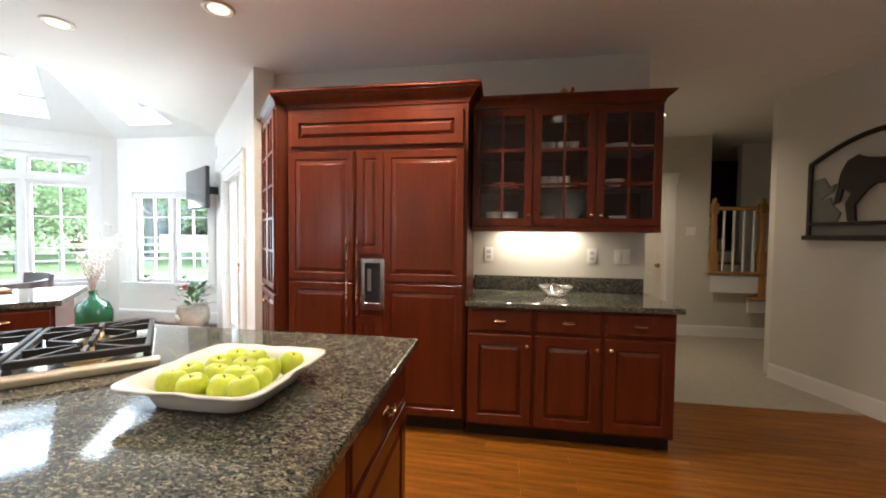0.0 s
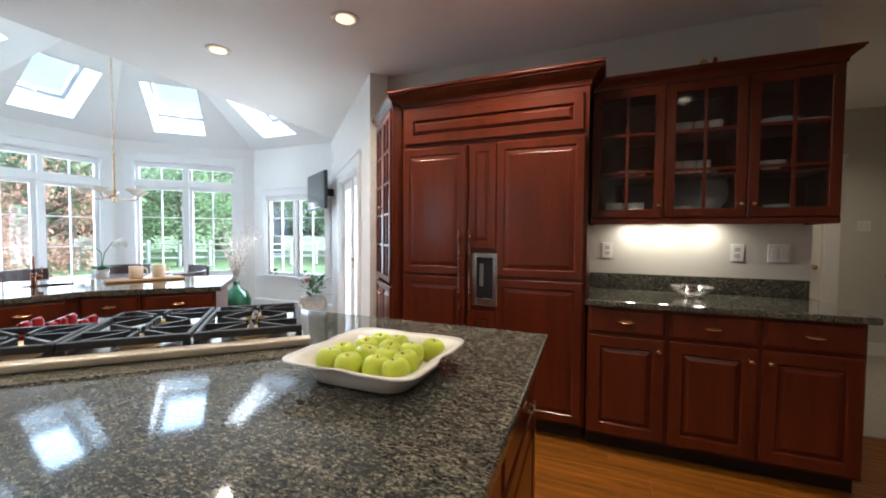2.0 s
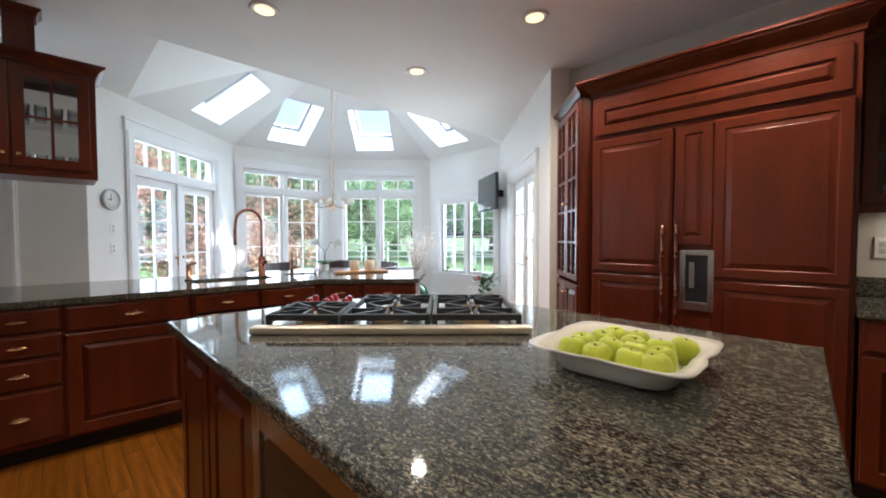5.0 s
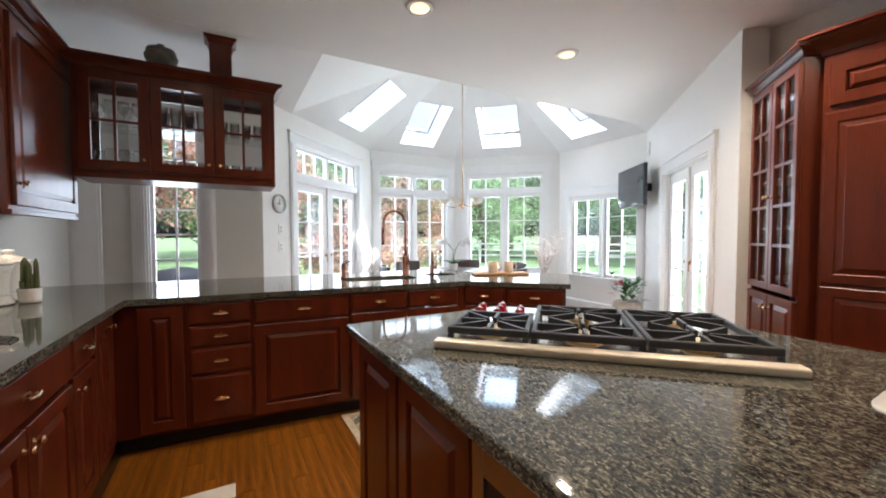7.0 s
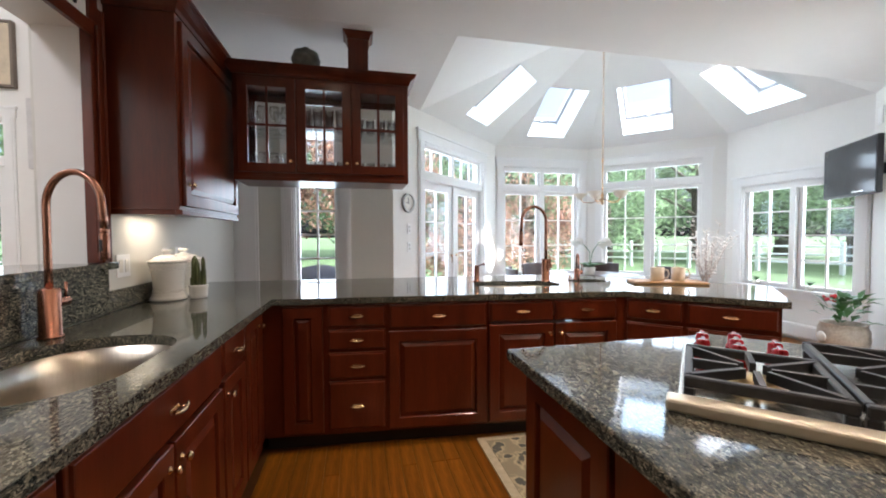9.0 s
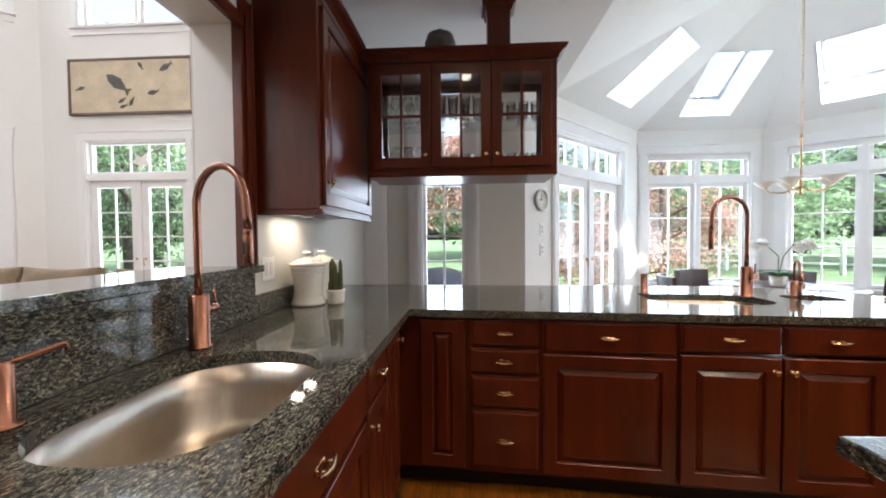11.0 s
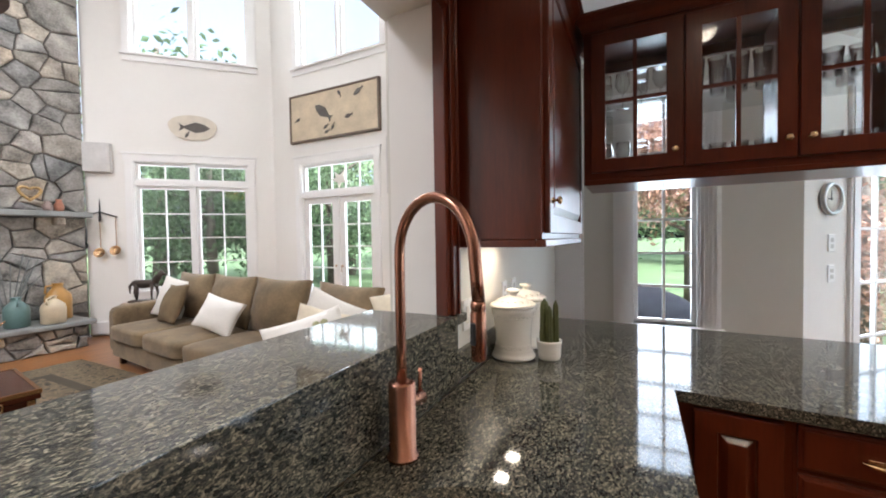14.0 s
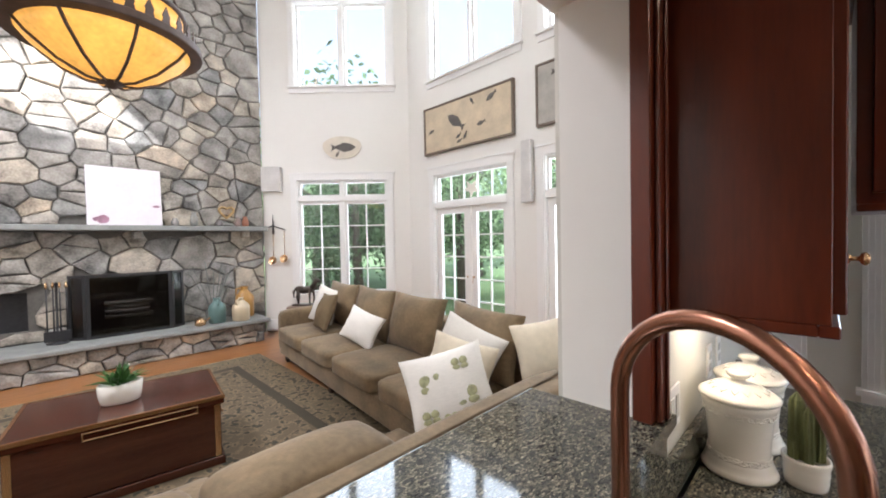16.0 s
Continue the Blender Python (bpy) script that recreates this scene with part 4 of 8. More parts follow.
for px in (0.40, 0.77):
    part("divider", boxes((px - 0.02, px + 0.02, 0.001, 0.359, 1.69, 2.33)), M_CHERRY, hc)
part("face_frame", ring_frame(0.0, HW, 1.671, 2.349, 0.036, 0.0, 0.018), M_CHERRY, hc)
part("back_frame", boxes((0.018, 0.06, 0.34, 0.36, 1.69, 2.33), (1.11, 1.15, 0.34, 0.36, 1.69, 2.33), (0.06, 1.11, 0.34, 0.36, 2.28, 2.33), (0.06, 1.11, 0.34, 0.36, 1.69, 1.73), (0.38, 0.42, 0.34, 0.36, 1.73, 2.28), (0.75, 0.79, 0.34, 0.36, 1.73, 2.28)), M_CHERRY, hc)
part("light_rail", boxes((-0.0, HW, -0.012, 0.36, 1.645, 1.67), bevel=0.004), M_CHERRY, hc)
part("cornice", crown(0, HW, 0, 0.36, 2.35, 0.07, 0.055), M_CHERRY, hc)
part("column", boxes((0.75, 0.89, 0.0, 0.14, 2.42, 2.652), bevel=0.003), M_CHERRY, hc)
part("column_cap", crown(0.75, 0.89, 0.0, 0.14, 2.65, 0.048, 0.034), M_CHERRY, hc)

# ---- lamps in the kitchen ceiling ----
M_BULB = glow("lamp_bulb", (1.0, 0.72, 0.40), 0.6)
M_LAMPRING = mat("lamp_ring_white", (0.75, 0.72, 0.66), 0.4)
dl0 = None
# Unseen, added as fill: (-1.545, 0.10), (-0.37, 0.10) and (0.80, 1.40).
for x, y, watts in ((-2.72, 2.69, 30), (-2.72, 1.40, 32), (-2.72, 0.10, 9), (-1.545, 2.69, 50), (-1.545, 0.10, 8), (-0.37, 2.60, 48), (-0.37, 0.10, 18), (0.80, 1.40, 26)):
    m = pose(x, y, CEIL)
    if dl0 is None:
        dl0 = thing("downlight", m, "recessed ceiling downlight with a white ring", "lamp", "ceiling downlights")
        part("ring", lathe([(0.062, 0.003), (0.065, -0.006), (0.088, -0.008), (0.092, -0.001), (0.092, 0.0)], 28), M_LAMPRING, dl0)
        part("bulb", lathe([(0.001, -0.0105), (0.045, -0.0095), (0.06, -0.0085), (0.06, -0.004)], 24), M_BULB, dl0, "glowing warm bulb")
    else:
        copy_thing(dl0, m)
    lamp = bpy.data.lights.new("downlight_lamp", "SPOT")
    lamp.energy, lamp.color, lamp.spot_size, lamp.spot_blend, lamp.shadow_soft_size = watts, (1.0, 0.80, 0.56), radians(150), 0.9, 0.05
    lo = new("downlight_lamp", lamp)
    lo.matrix_world = look((x, y, CEIL - 0.02), (x, y + 1e-4, 0))

pk0 = None
for x, y, z, watts in PUCKS:
    if pk0 is None:
        pk0 = thing("puck_light", pose(x, y, z), "small round lamp under the wall cabinet", "lamp", "under-cabinet lamps")
        part("housing", lathe([(0.03, 0.0), (0.033, -0.004), (0.033, -0.012), (0.027, -0.014), (0.027, -0.010)], 20), M_LAMPRING, pk0)
        part("lens", lathe([(0.026, -0.009), (0.026, -0.012), (0.001, -0.0125)], 18), M_BULB, pk0, "glowing warm lens")
    else:
        copy_thing(pk0, pose(x, y, z))
    area_lamp("puck_lamp", (x, y, z - 0.02), (x, y + 0.0001, 0.9), 0.05, 0.05, watts, (1, 0.83, 0.6))

# ---- cooktop in the island ----
CT = pose(-1.575, 0.885, 0.911, 0, 0, 44.5)
ct = thing("cooktop", CT, "steel gas cooktop with black cast iron grates", "cooktop")
CW = 0.99
part("plate", boxes((0.02, CW - 0.02, 0.055, 0.56, 0.0, 0.012), bevel=0.004), mat("cooktop_steel", (0.7, 0.66, 0.58), 0.18, 1.0, var=0.06), ct)
part("front_trim", boxes((0, CW, 0.0, 0.05, 0.0, 0.026), bevel=0.006, seg=2), mat("satin_trim", (0.78, 0.70, 0.58), 0.42, 1.0, var=0.05), ct, "brushed steel front rail")
GR = []
for k, (gx0, gx1) in enumerate(((0.03, 0.295), (0.302, 0.63), (0.637, 0.965))):
    y0, y1 = (0.065, 0.36) if k == 0 else (0.065, 0.555)
    g = bmesh.new()
    for b in ((gx0, gx1, y0, y0 + 0.018, 0.035, 0.058), (gx0, gx1, y1 - 0.018, y1, 0.035, 0.058), (gx0, gx0 + 0.016, y0 + 0.018, y1 - 0.018, 0.035, 0.058), (gx1 - 0.016, gx1, y0 + 0.018, y1 - 0.018, 0.035, 0.058)):
        add_box(g, *b)
    for fx in (gx0, gx1 - 0.02):
        for fy in (y0, y1 - 0.02):
            add_box(g, fx, fx + 0.02, fy, fy + 0.02, 0.012, 0.035)
    bmesh.ops.bevel(g, geom=g.edges[:], offset=0.003, segments=1, affect="EDGES")
    gr = part("grate", g, M_BLACK, ct, "black cast iron grate")
    cx = (gx0 + gx1) / 2
    for cy in ((0.21,) if k == 0 else (0.19, 0.43)):
        hw, hh = (gx1 - gx0) / 2 - 0.012, 0.13 if k == 0 else 0.112
        for a in range(0, 360, 45):
            ca, sa = math.cos(radians(a)), math.sin(radians(a))
            r = min(hw / max(abs(ca), 1e-6), hh / max(abs(sa), 1e-6))
            fm = pose(cx, cy, 0.046, 0, 0, a)
            fb = bmesh.new()
            add_box(fb, 0.03, r, -0.006, 0.006, -0.009, 0.013, fm)
            part("finger", fb, M_BLACK, gr)
        bn = part("burner", lathe([(0.06, 0), (0.06, 0.008), (0.045, 0.012), (0.042, 0.02), (0.03, 0.026), (0.001, 0.027)], 20), mat("burner_brass", (0.5, 0.38, 0.2), 0.35, 1.0) if "burner_brass" not in bpy.data.materials else bpy.data.materials["burner_brass"], ct, "brass burner with a dark cap")
        bn.location = (cx, cy, 0.012)
M_RED = mat("red_knob", (0.30, 0.012, 0.016), 0.25, var=0.1)
for kx, ky in ((0.07, 0.42), (0.15, 0.40), (0.15, 0.47), (0.15, 0.54), (0.235, 0.41), (0.235, 0.48), (0.07, 0.50)):
    bm = lathe([(0.022, 0), (0.022, 0.014), (0.017, 0.02), (0.017, 0.044), (0.013, 0.048), (0.001, 0.0485)], 16)
    merge(bm, boxes((-0.005, 0.005, -0.023, 0.023, 0.02, 0.052), bevel=0.002))
    kn = part("knob", bm, M_RED, ct, "red burner knob")
    kn.location = (kx, ky, 0.012)

# ---- platter of apples ----
def platter():
    def ring(w, h, wave, z):
        out = []
        for k in range(96):
            a = 2 * math.pi * k / 96
            c, s = math.cos(a), math.sin(a)
            p = 5.0
            r = (abs(c / (w / 2)) ** p + abs(s / (h / 2)) ** p) ** (-1 / p)
            r *= 1 + wave * math.cos(4 * a) + wave * 0.4 * math.cos(12 * a)
            out.append((r * c, r * s, z))
        return out
    bm = bmesh.new()
    prof = [(0.245, 0.250, 0, 0.0), (0.272, 0.278, 0, 0.006), (0.290, 0.296, -0.003, 0.030), (0.310, 0.315, -0.010, 0.047), (0.350, 0.354, -0.024, 0.056), (0.384, 0.386, -0.036, 0.061), (0.385, 0.387, -0.036, 0.066), (0.346, 0.350, -0.024, 0.062), (0.304, 0.309, -0.010, 0.052), (0.282, 0.288, -0.003, 0.034), (0.262, 0.268, 0, 0.011), (0.08, 0.08, 0, 0.009)]
    rings = [[bm.verts.new(p) for p in ring(*q)] for q in prof]
    for a, b in zip(rings, rings[1:]):
        for k in range(96):
            f = bm.faces.new((a[k], a[(k + 1) % 96], b[(k + 1) % 96], b[k]))
            f.smooth = True
    bm.faces.new(rings[0][::-1])
    bm.faces.new(rings[-1])
    return bm


PLX, PLY, PLR = -0.522, 1.455, 0
plat = part("platter", platter(), M_CERAMIC)
plat.matrix_world = pose(PLX, PLY, 0.911, 0, 0, PLR)
tagged(plat, "white ceramic serving platter with a scalloped rim", "platter")
M_APPLE = random_tint(mat("green_apple", (0.58, 0.66, 0.05), 0.28, var=0.2, scale=14), 0.10)
apb = lathe([(r * 0.93, z * 0.96) for r, z in [(0.001, 0.012), (0.012, 0.004), (0.022, 0.002), (0.031, 0.012), (0.037, 0.028), (0.038, 0.042), (0.034, 0.056), (0.025, 0.065), (0.014, 0.066), (0.006, 0.061), (0.001, 0.056)]], 24)
ap0 = None
spots = [(-0.098, -0.098), (-0.024, -0.104), (0.044, -0.102), (0.108, -0.098), (-0.096, -0.028), (-0.030, -0.036), (0.034, -0.036), (0.102, -0.030), (-0.076, 0.036), (0.006, 0.030), (0.074, 0.036), (-0.060, 0.100), (0.004, 0.096), (0.104, 0.096)]
for i, (ax, ay) in enumerate(spots):
    zz = 0.010
    m = plat.matrix_world @ pose(ax, ay, zz + 0.003, random.uniform(-14, 14), random.uniform(-14, 14), random.uniform(0, 360))
    if ap0 is None:
        ap0 = thing("apple", m, "fresh green apple lying in the platter", "apple", "apples in the platter")
        part("flesh", apb, M_APPLE, ap0)
        part("stem", tube([(0, 0, 0.053), (0.001, 0, 0.060), (0.003, 0.001, 0.066)], 0.0014, 6), M_BARK, ap0)
    else:
        copy_thing(ap0, m)

# ---- faucets and soap pumps ----
def faucet(m, label, r=0.012, h=0.40, reach=0.22, base_r=0.031, base_h=0.17, lever=1):
    """A gooseneck tap: the spout leans along +x."""
    ob = thing("faucet", m, label, "faucet")
    part("base", lathe([(base_r + 0.006, 0), (base_r + 0.006, 0.006), (base_r, 0.009), (base_r, base_h), (base_r - 0.003, base_h + 0.004), (r + 0.002, base_h + 0.006)], 28), M_COPPER, ob)
    R = reach / 2
    pts = [(0, 0, base_h), (0, 0, base_h + 0.08), (0, 0, h)]
    pts += [(R - R * math.cos(radians(a)), 0, h + R * math.sin(radians(a))) for a in range(10, 181, 10)]
    pts += [(reach + 0.004, 0, h - 0.04), (reach + 0.008, 0, h - 0.08)]
    part("neck", tube(pts, r, 16), M_COPPER, ob)
    sp = lathe([(r + 0.0005, 0), (r + 0.002, 0.004), (r + 0.0025, 0.085), (r + 0.0005, 0.089), (r + 0.002, 0.093), (r + 0.002, 0.103), (r, 0.107)], 18)
    s = part("spray_head", sp, M_COPPER, ob)
    s.matrix_local = pose(reach + 0.007, 0, h - 0.185, 0, 0, 0)
    sb = part("spray_button", boxes((-0.006, 0.006, -0.004, 0.002, 0, 0.04), bevel=0.002), M_BLACK, ob)
    sb.location = (reach + 0.007, -r - 0.001, h - 0.155)
    part("lever", merge(tube([(0, 0, base_h * 0.72), (0, lever * (base_r + 0.028), base_h * 0.72)], 0.017, 16), tube([(0, lever * (base_r + 0.02), base_h * 0.72), (0.0, lever * (base_r + 0.022), base_h * 0.72 + 0.07)], 0.005, 8)), M_COPPER, ob)
    return ob


faucet(pose(-2.548, -0.785, 0.911, 0, 0, 67.5), "tall brushed copper gooseneck faucet at the sink", h=0.462, reach=0.236, lever=1)
faucet(pose(-3.64, 1.695, 0.911, 0, 0, -80), "copper gooseneck faucet on the peninsula", h=0.46, reach=0.22, lever=1)
faucet(pose(-3.66, 1.97, 0.911, 0, 0, -20), "small copper filter tap on the peninsula", r=0.007, h=0.17, reach=0.07, base_r=0.018, base_h=0.085)


def soap_pump(m):
    ob = thing("soap_dispenser", m, "copper soap pump set in the granite counter", "soap dispenser", "soap pumps")
    part("collar", lathe([(0.032, 0), (0.032, 0.005), (0.02, 0.009), (0.02, 0.12), (0.017, 0.124), (0.001, 0.125)], 22), M_COPPER, ob)
    part("spout", tube([(0, 0, 0.118), (0.025, 0, 0.124), (0.06, 0, 0.134), (0.09, 0, 0.143), (0.092, 0, 0.13)], 0.006, 10), M_COPPER, ob)
    return ob


sp0 = soap_pump(pose(-2.015, -0.795, 0.911, 0, 0, 140))
copy_thing(sp0, pose(-3.755, 1.175, 0.911, 0, 0, 20))

# ---- canisters, cactus, small pottery ----
def canister(m):
    ob = thing("canister", m, "white embossed ceramic canister with a knob lid", "jar", "white canisters")
    part("jar", lathe([(0.078, 0), (0.087, 0.003), (0.090, 0.010), (0.086, 0.020), (0.080, 0.026), (0.081, 0.034), (0.074, 0.044), (0.072, 0.060), (0.0735, 0.10), (0.079, 0.155), (0.085, 0.186), (0.088, 0.194), (0.090, 0.204), (0.086, 0.208), (0.078, 0.208)], 44), M_CERAMIC, ob)
    lid = part("lid", lathe([(0.090, 0.210), (0.096, 0.214), (0.095, 0.220), (0.084, 0.228), (0.080, 0.226), (0.060, 0.241), (0.030, 0.252), (0.017, 0.256), (0.015, 0.262), (0.026, 0.270), (0.029, 0.277), (0.024, 0.283), (0.001, 0.285)], 44), M_CERAMIC, ob)
    curl = [(0.030 * math.cos(q * 1.1) * (1 - q / 8), 0.011 * math.sin(q * 1.1) * (1 - q / 8)) for q in range(8)]
    for z, r, n, up in ((0.176, 0.0835, 10, 1), (0.054, 0.0735, 12, -1)):
        for k in range(n):
            for flip in (-1, 1):
                a = 2 * math.pi * (k + 0.25 * flip) / n
                pts = [(r * math.cos(a + flip * u / r), r * math.sin(a + flip * u / r), z + up * w) for u, w in curl]
                part("scroll", tube(pts, 0.0022, 5), M_CERAMIC, ob)
    for k in range(14):
        a = 2 * math.pi * k / 14
        part("scroll", tube([((0.070 - 0.014 * abs(t)) * math.cos(a + 0.14 * t), (0.070 - 0.014 * abs(t)) * math.sin(a + 0.14 * t), 0.2345 + 0.008 * abs(t)) for t in (-1, -0.5, 0, 0.5, 1)], 0.0025, 5), M_CERAMIC, lid)
    return ob


cn = canister(pose(-3.372, -0.762, 0.911))
copy_thing(cn, pose(-3.575, -0.76, 0.911, 0, 0, 15))
cac = thing("potted_cactus", pose(-3.405, -0.622, 0.911), "small columnar cactus in a white wrapped pot", "plant")
part("pot", lathe([(0.040, 0), (0.044, 0.004), (0.0465, 0.022), (0.0455, 0.03), (0.048, 0.04), (0.047, 0.05), (0.049, 0.06), (0.051, 0.070), (0.050, 0.078), (0.043, 0.076), (0.042, 0.06)], 24), M_CERAMIC, cac)
M_CACT = mat("cactus_green", (0.11, 0.125, 0.045), 0.7, var=0.35, scale=40, stretch=(1, 1, 0.2))
for cx, cy, h, r, lx in ((0.004, -0.018, 0.175, 0.017, -0.006), (-0.006, 0.026, 0.170, 0.011, 0.004), (0.018, 0.006, 0.150, 0.011, 0.004), (-0.02, 0.006, 0.080, 0.012, -0.006), (0.02, -0.024, 0.055, 0.009, 0.010)):
    bm = bmesh.new()
    n = 16
    rings = []
    for j in range(10):
        t = j / 9
        rr = r * (1 - 0.15 * t) * math.sqrt(max(0.02, 1 - max(0, (t - 0.8) / 0.2) ** 2))
        rings.append([bm.verts.new((cx + lx * t + rr * (1 + 0.16 * math.cos(k * math.pi)) * math.cos(2 * math.pi * k / n), cy + rr * (1 + 0.16 * math.cos(k * math.pi)) * math.sin(2 * math.pi * k / n), 0.07 + h * t)) for k in range(n)])
    for a, b in zip(rings, rings[1:]):
        for k in range(n):
            bm.faces.new((a[k], a[(k + 1) % n], b[(k + 1) % n], b[k]))
    bm.faces.new(rings[-1])
    part("stem", bm, M_CACT, cac)

def plate_on_wall(m, kind="outlet"):
    ob = thing("wall_outlet" if kind == "outlet" else "light_switch", m, "white double wall outlet" if kind == "outlet" else "white wall plate with rocker switches", "outlet" if kind == "outlet" else "switch", "wall plates")
    w = 0.07 if kind == "outlet" else 0.115
    part("plate", boxes((-w / 2, w / 2, -0.007, -0.0005, -0.057, 0.057), bevel=0.002), M_TRIM, ob)
    if kind == "outlet":
        for z in (-0.02, 0.02):
            part("socket", boxes((-0.016, 0.016, -0.009, -0.0071, z - 0.014, z + 0.014), bevel=0.001), mat("socket_grey", (0.5, 0.48, 0.45), 0.4) if "socket_grey" not in bpy.data.materials else bpy.data.materials["socket_grey"], ob)
    else:
        for x in (-0.024, 0.024):
            part("rocker", boxes((x - 0.014, x + 0.014, -0.010, -0.0071, -0.032, 0.032), bevel=0.001), M_CERAMIC, ob)
    return ob


o0 = plate_on_wall(pose(0.08, 3.63, 1.185))
copy_thing(o0, pose(0.867, 3.63, 1.185))
s0 = plate_on_wall(pose(1.085, 3.63, 1.185), "switch")
copy_thing(o0, pose(-3.62, -0.88, 1.14, 0, 0, 180))
copy_thing(o0, pose(-3.78, -0.88, 1.14, 0, 0, 180))
copy_thing(s0, pose(-3.17, -0.88, 1.12, 0, 0, 180))
copy_thing(o0, mA @ pose(0.27, 0, 1.34))
copy_thing(o0, mA @ pose(0.27, 0, 1.14))

ck = thing("wall_clock", mA @ pose(0.245, -0.001, 1.625, 90, 0, 0), "round wall clock with a brushed steel rim", "clock")
part("rim", lathe([(0.085, 0), (0.105, 0.002), (0.108, 0.018), (0.10, 0.03), (0.09, 0.03), (0.088, 0.012)], 36), mat("clock_rim", (0.48, 0.49, 0.48), 0.32, 0.9), ck)
part("face", lathe([(0.089, 0.004), (0.089, 0.012), (0.001, 0.0125)], 36), M_CERAMIC, ck)
part("hand", boxes((-0.004, 0.004, -0.01, 0.055, 0.0135, 0.015)), M_BLACK, ck)
part("hand", boxes((-0.04, 0.01, -0.004, 0.004, 0.0155, 0.017)), M_BLACK, ck)

urn = thing("urn", pose(-3.92, -0.07, 2.422), "weathered grey lidded ceramic urn on the cabinet", "urn")
M_URN = mat("weathered_pottery", (0.20, 0.20, 0.17), 0.8, var=0.4, scale=20, bump=0.4)
part("body", lathe([(0.06, 0), (0.072, 0.012), (0.075, 0.06), (0.098, 0.10), (0.102, 0.125), (0.09, 0.145), (0.078, 0.15), (0.088, 0.158)], 28), M_URN, urn)
part("lid", lathe([(0.09, 0.159), (0.084, 0.172), (0.05, 0.186), (0.02, 0.192), (0.016, 0.198), (0.024, 0.208), (0.001, 0.216)], 28), M_URN, urn)

orn = thing("rooster_ornament", pose(0.60, 3.40, 2.292), "small red and yellow carved rooster ornament", "ornament")
part("body", lathe([(0.03, 0), (0.045, 0.02), (0.04, 0.05), (0.025, 0.07), (0.015, 0.085), (0.001, 0.095)], 14), mat("ornament_yellow", (0.55, 0.28, 0.06), 0.5), orn)
for a in range(5):
    part("feather", tube([(0.02, 0, 0.03), (0.05 + 0.006 * a, 0.012 * (a - 2), 0.05 + 0.01 * a), (0.055, 0.015 * (a - 2), 0.085)], 0.009, 6), mat("ornament_red", (0.35, 0.03, 0.02), 0.5) if "ornament_red" not in bpy.data.materials else bpy.data.materials["ornament_red"], orn)

M_CRYSTAL = pane_glass("crystal", (0.982, 0.987, 0.987), 3.4)
gb = part("glass_bowl", lathe([(0.05, 0), (0.06, 0.003), (0.09, 0.03), (0.12, 0.065), (0.124, 0.068), (0.116, 0.066), (0.085, 0.032), (0.05, 0.01), (0.001, 0.008)], 32), M_CRYSTAL)
gb.matrix_world = pose(0.565, 3.36, 0.911)
tagged(gb, "clear glass bowl on the buffet", "bowl")

# dishes in the glazed wall cabinet
def dish(profile, m, label, cat, material=None, n=24, group=""):
    ob = part(cat.replace(" ", "_"), lathe(profile, n), material or M_CERAMIC)
    ob.matrix_world = m
    return tagged(ob, label, cat, group)


CUP = [(0.022, 0), (0.026, 0.004), (0.036, 0.04), (0.04, 0.07), (0.036, 0.069), (0.03, 0.03), (0.001, 0.01)]
MUG = [(0.036, 0), (0.039, 0.003), (0.039, 0.088), (0.035, 0.088), (0.034, 0.01), (0.001, 0.009)]
BOWL = [(0.03, 0), (0.035, 0.006), (0.06, 0.04), (0.072, 0.06), (0.068, 0.06), (0.05, 0.03), (0.001, 0.012)]
PLATE = [(0.05, 0), (0.06, 0.002), (0.11, 0.014), (0.112, 0.017), (0.06, 0.007), (0.001, 0.006)]
for x, z in ((0.455, 1.935), (0.52, 1.935), (0.60, 1.935), (0.68, 1.935), (0.47, 1.675), (0.545, 1.675), (0.62, 1.675)):
    dish(CUP if z > 1.9 else MUG, pose(x, 3.42, z), "white ceramic cup on the cabinet shelf", "cup", group="cabinet dishes")
for k in range(4):
    dish(PLATE, pose(0.98, 3.44, 1.936 + 0.008 * k), "white ceramic plate stacked on the shelf", "plate", group="cabinet dishes")
dish(PLATE, pose(1.12, 3.42, 1.936), "white ceramic plate stacked on the shelf", "plate", group="cabinet dishes")
dish(BOWL, pose(0.96, 3.42, 1.676), "white ceramic bowl on the shelf", "bowl", group="cabinet dishes")
dish(BOWL, pose(1.0, 3.42, 1.42), "white ceramic bowl on the shelf", "bowl", group="cabinet dishes")
dish([(0.09, 0), (0.13, 0.012), (0.165, 0.02), (0.165, 0.025), (0.1, 0.012), (0.001, 0.01)], pose(0.62, 3.55, 1.585, 84, 0, 0), "large grey-white platter standing in the cabinet", "platter", mat("grey_ceramic", (0.45, 0.45, 0.42), 0.3))
dish(BOWL, pose(0.5, 3.42, 1.42), "white ceramic bowl on the shelf", "bowl", group="cabinet dishes")
for k in range(3):
    dish(PLATE, pose(0.19, 3.44, 1.676 + 0.01 * k), "white ceramic plate stacked on the shelf", "plate", group="cabinet dishes")
dish(CUP, pose(0.12, 3.42, 1.935), "clear glass tumbler on the shelf", "glass", M_CABGLASS)
for k, sx in enumerate((-0.06, 0.06)):
    dish([(0.05, 0), (0.055, 0.004), (0.06, 0.09), (0.055, 0.09), (0.05, 0.01), (0.001, 0.01)], pose(0.18 + sx, 3.45, 1.42), "pale crock on the bottom shelf", "jar", group="cabinet dishes")

# glasses in the hanging cabinet
WINE = [(0.03, 0), (0.03, 0.002), (0.004, 0.006), (0.004, 0.07), (0.02, 0.085), (0.034, 0.115), (0.03, 0.16), (0.028, 0.16)]
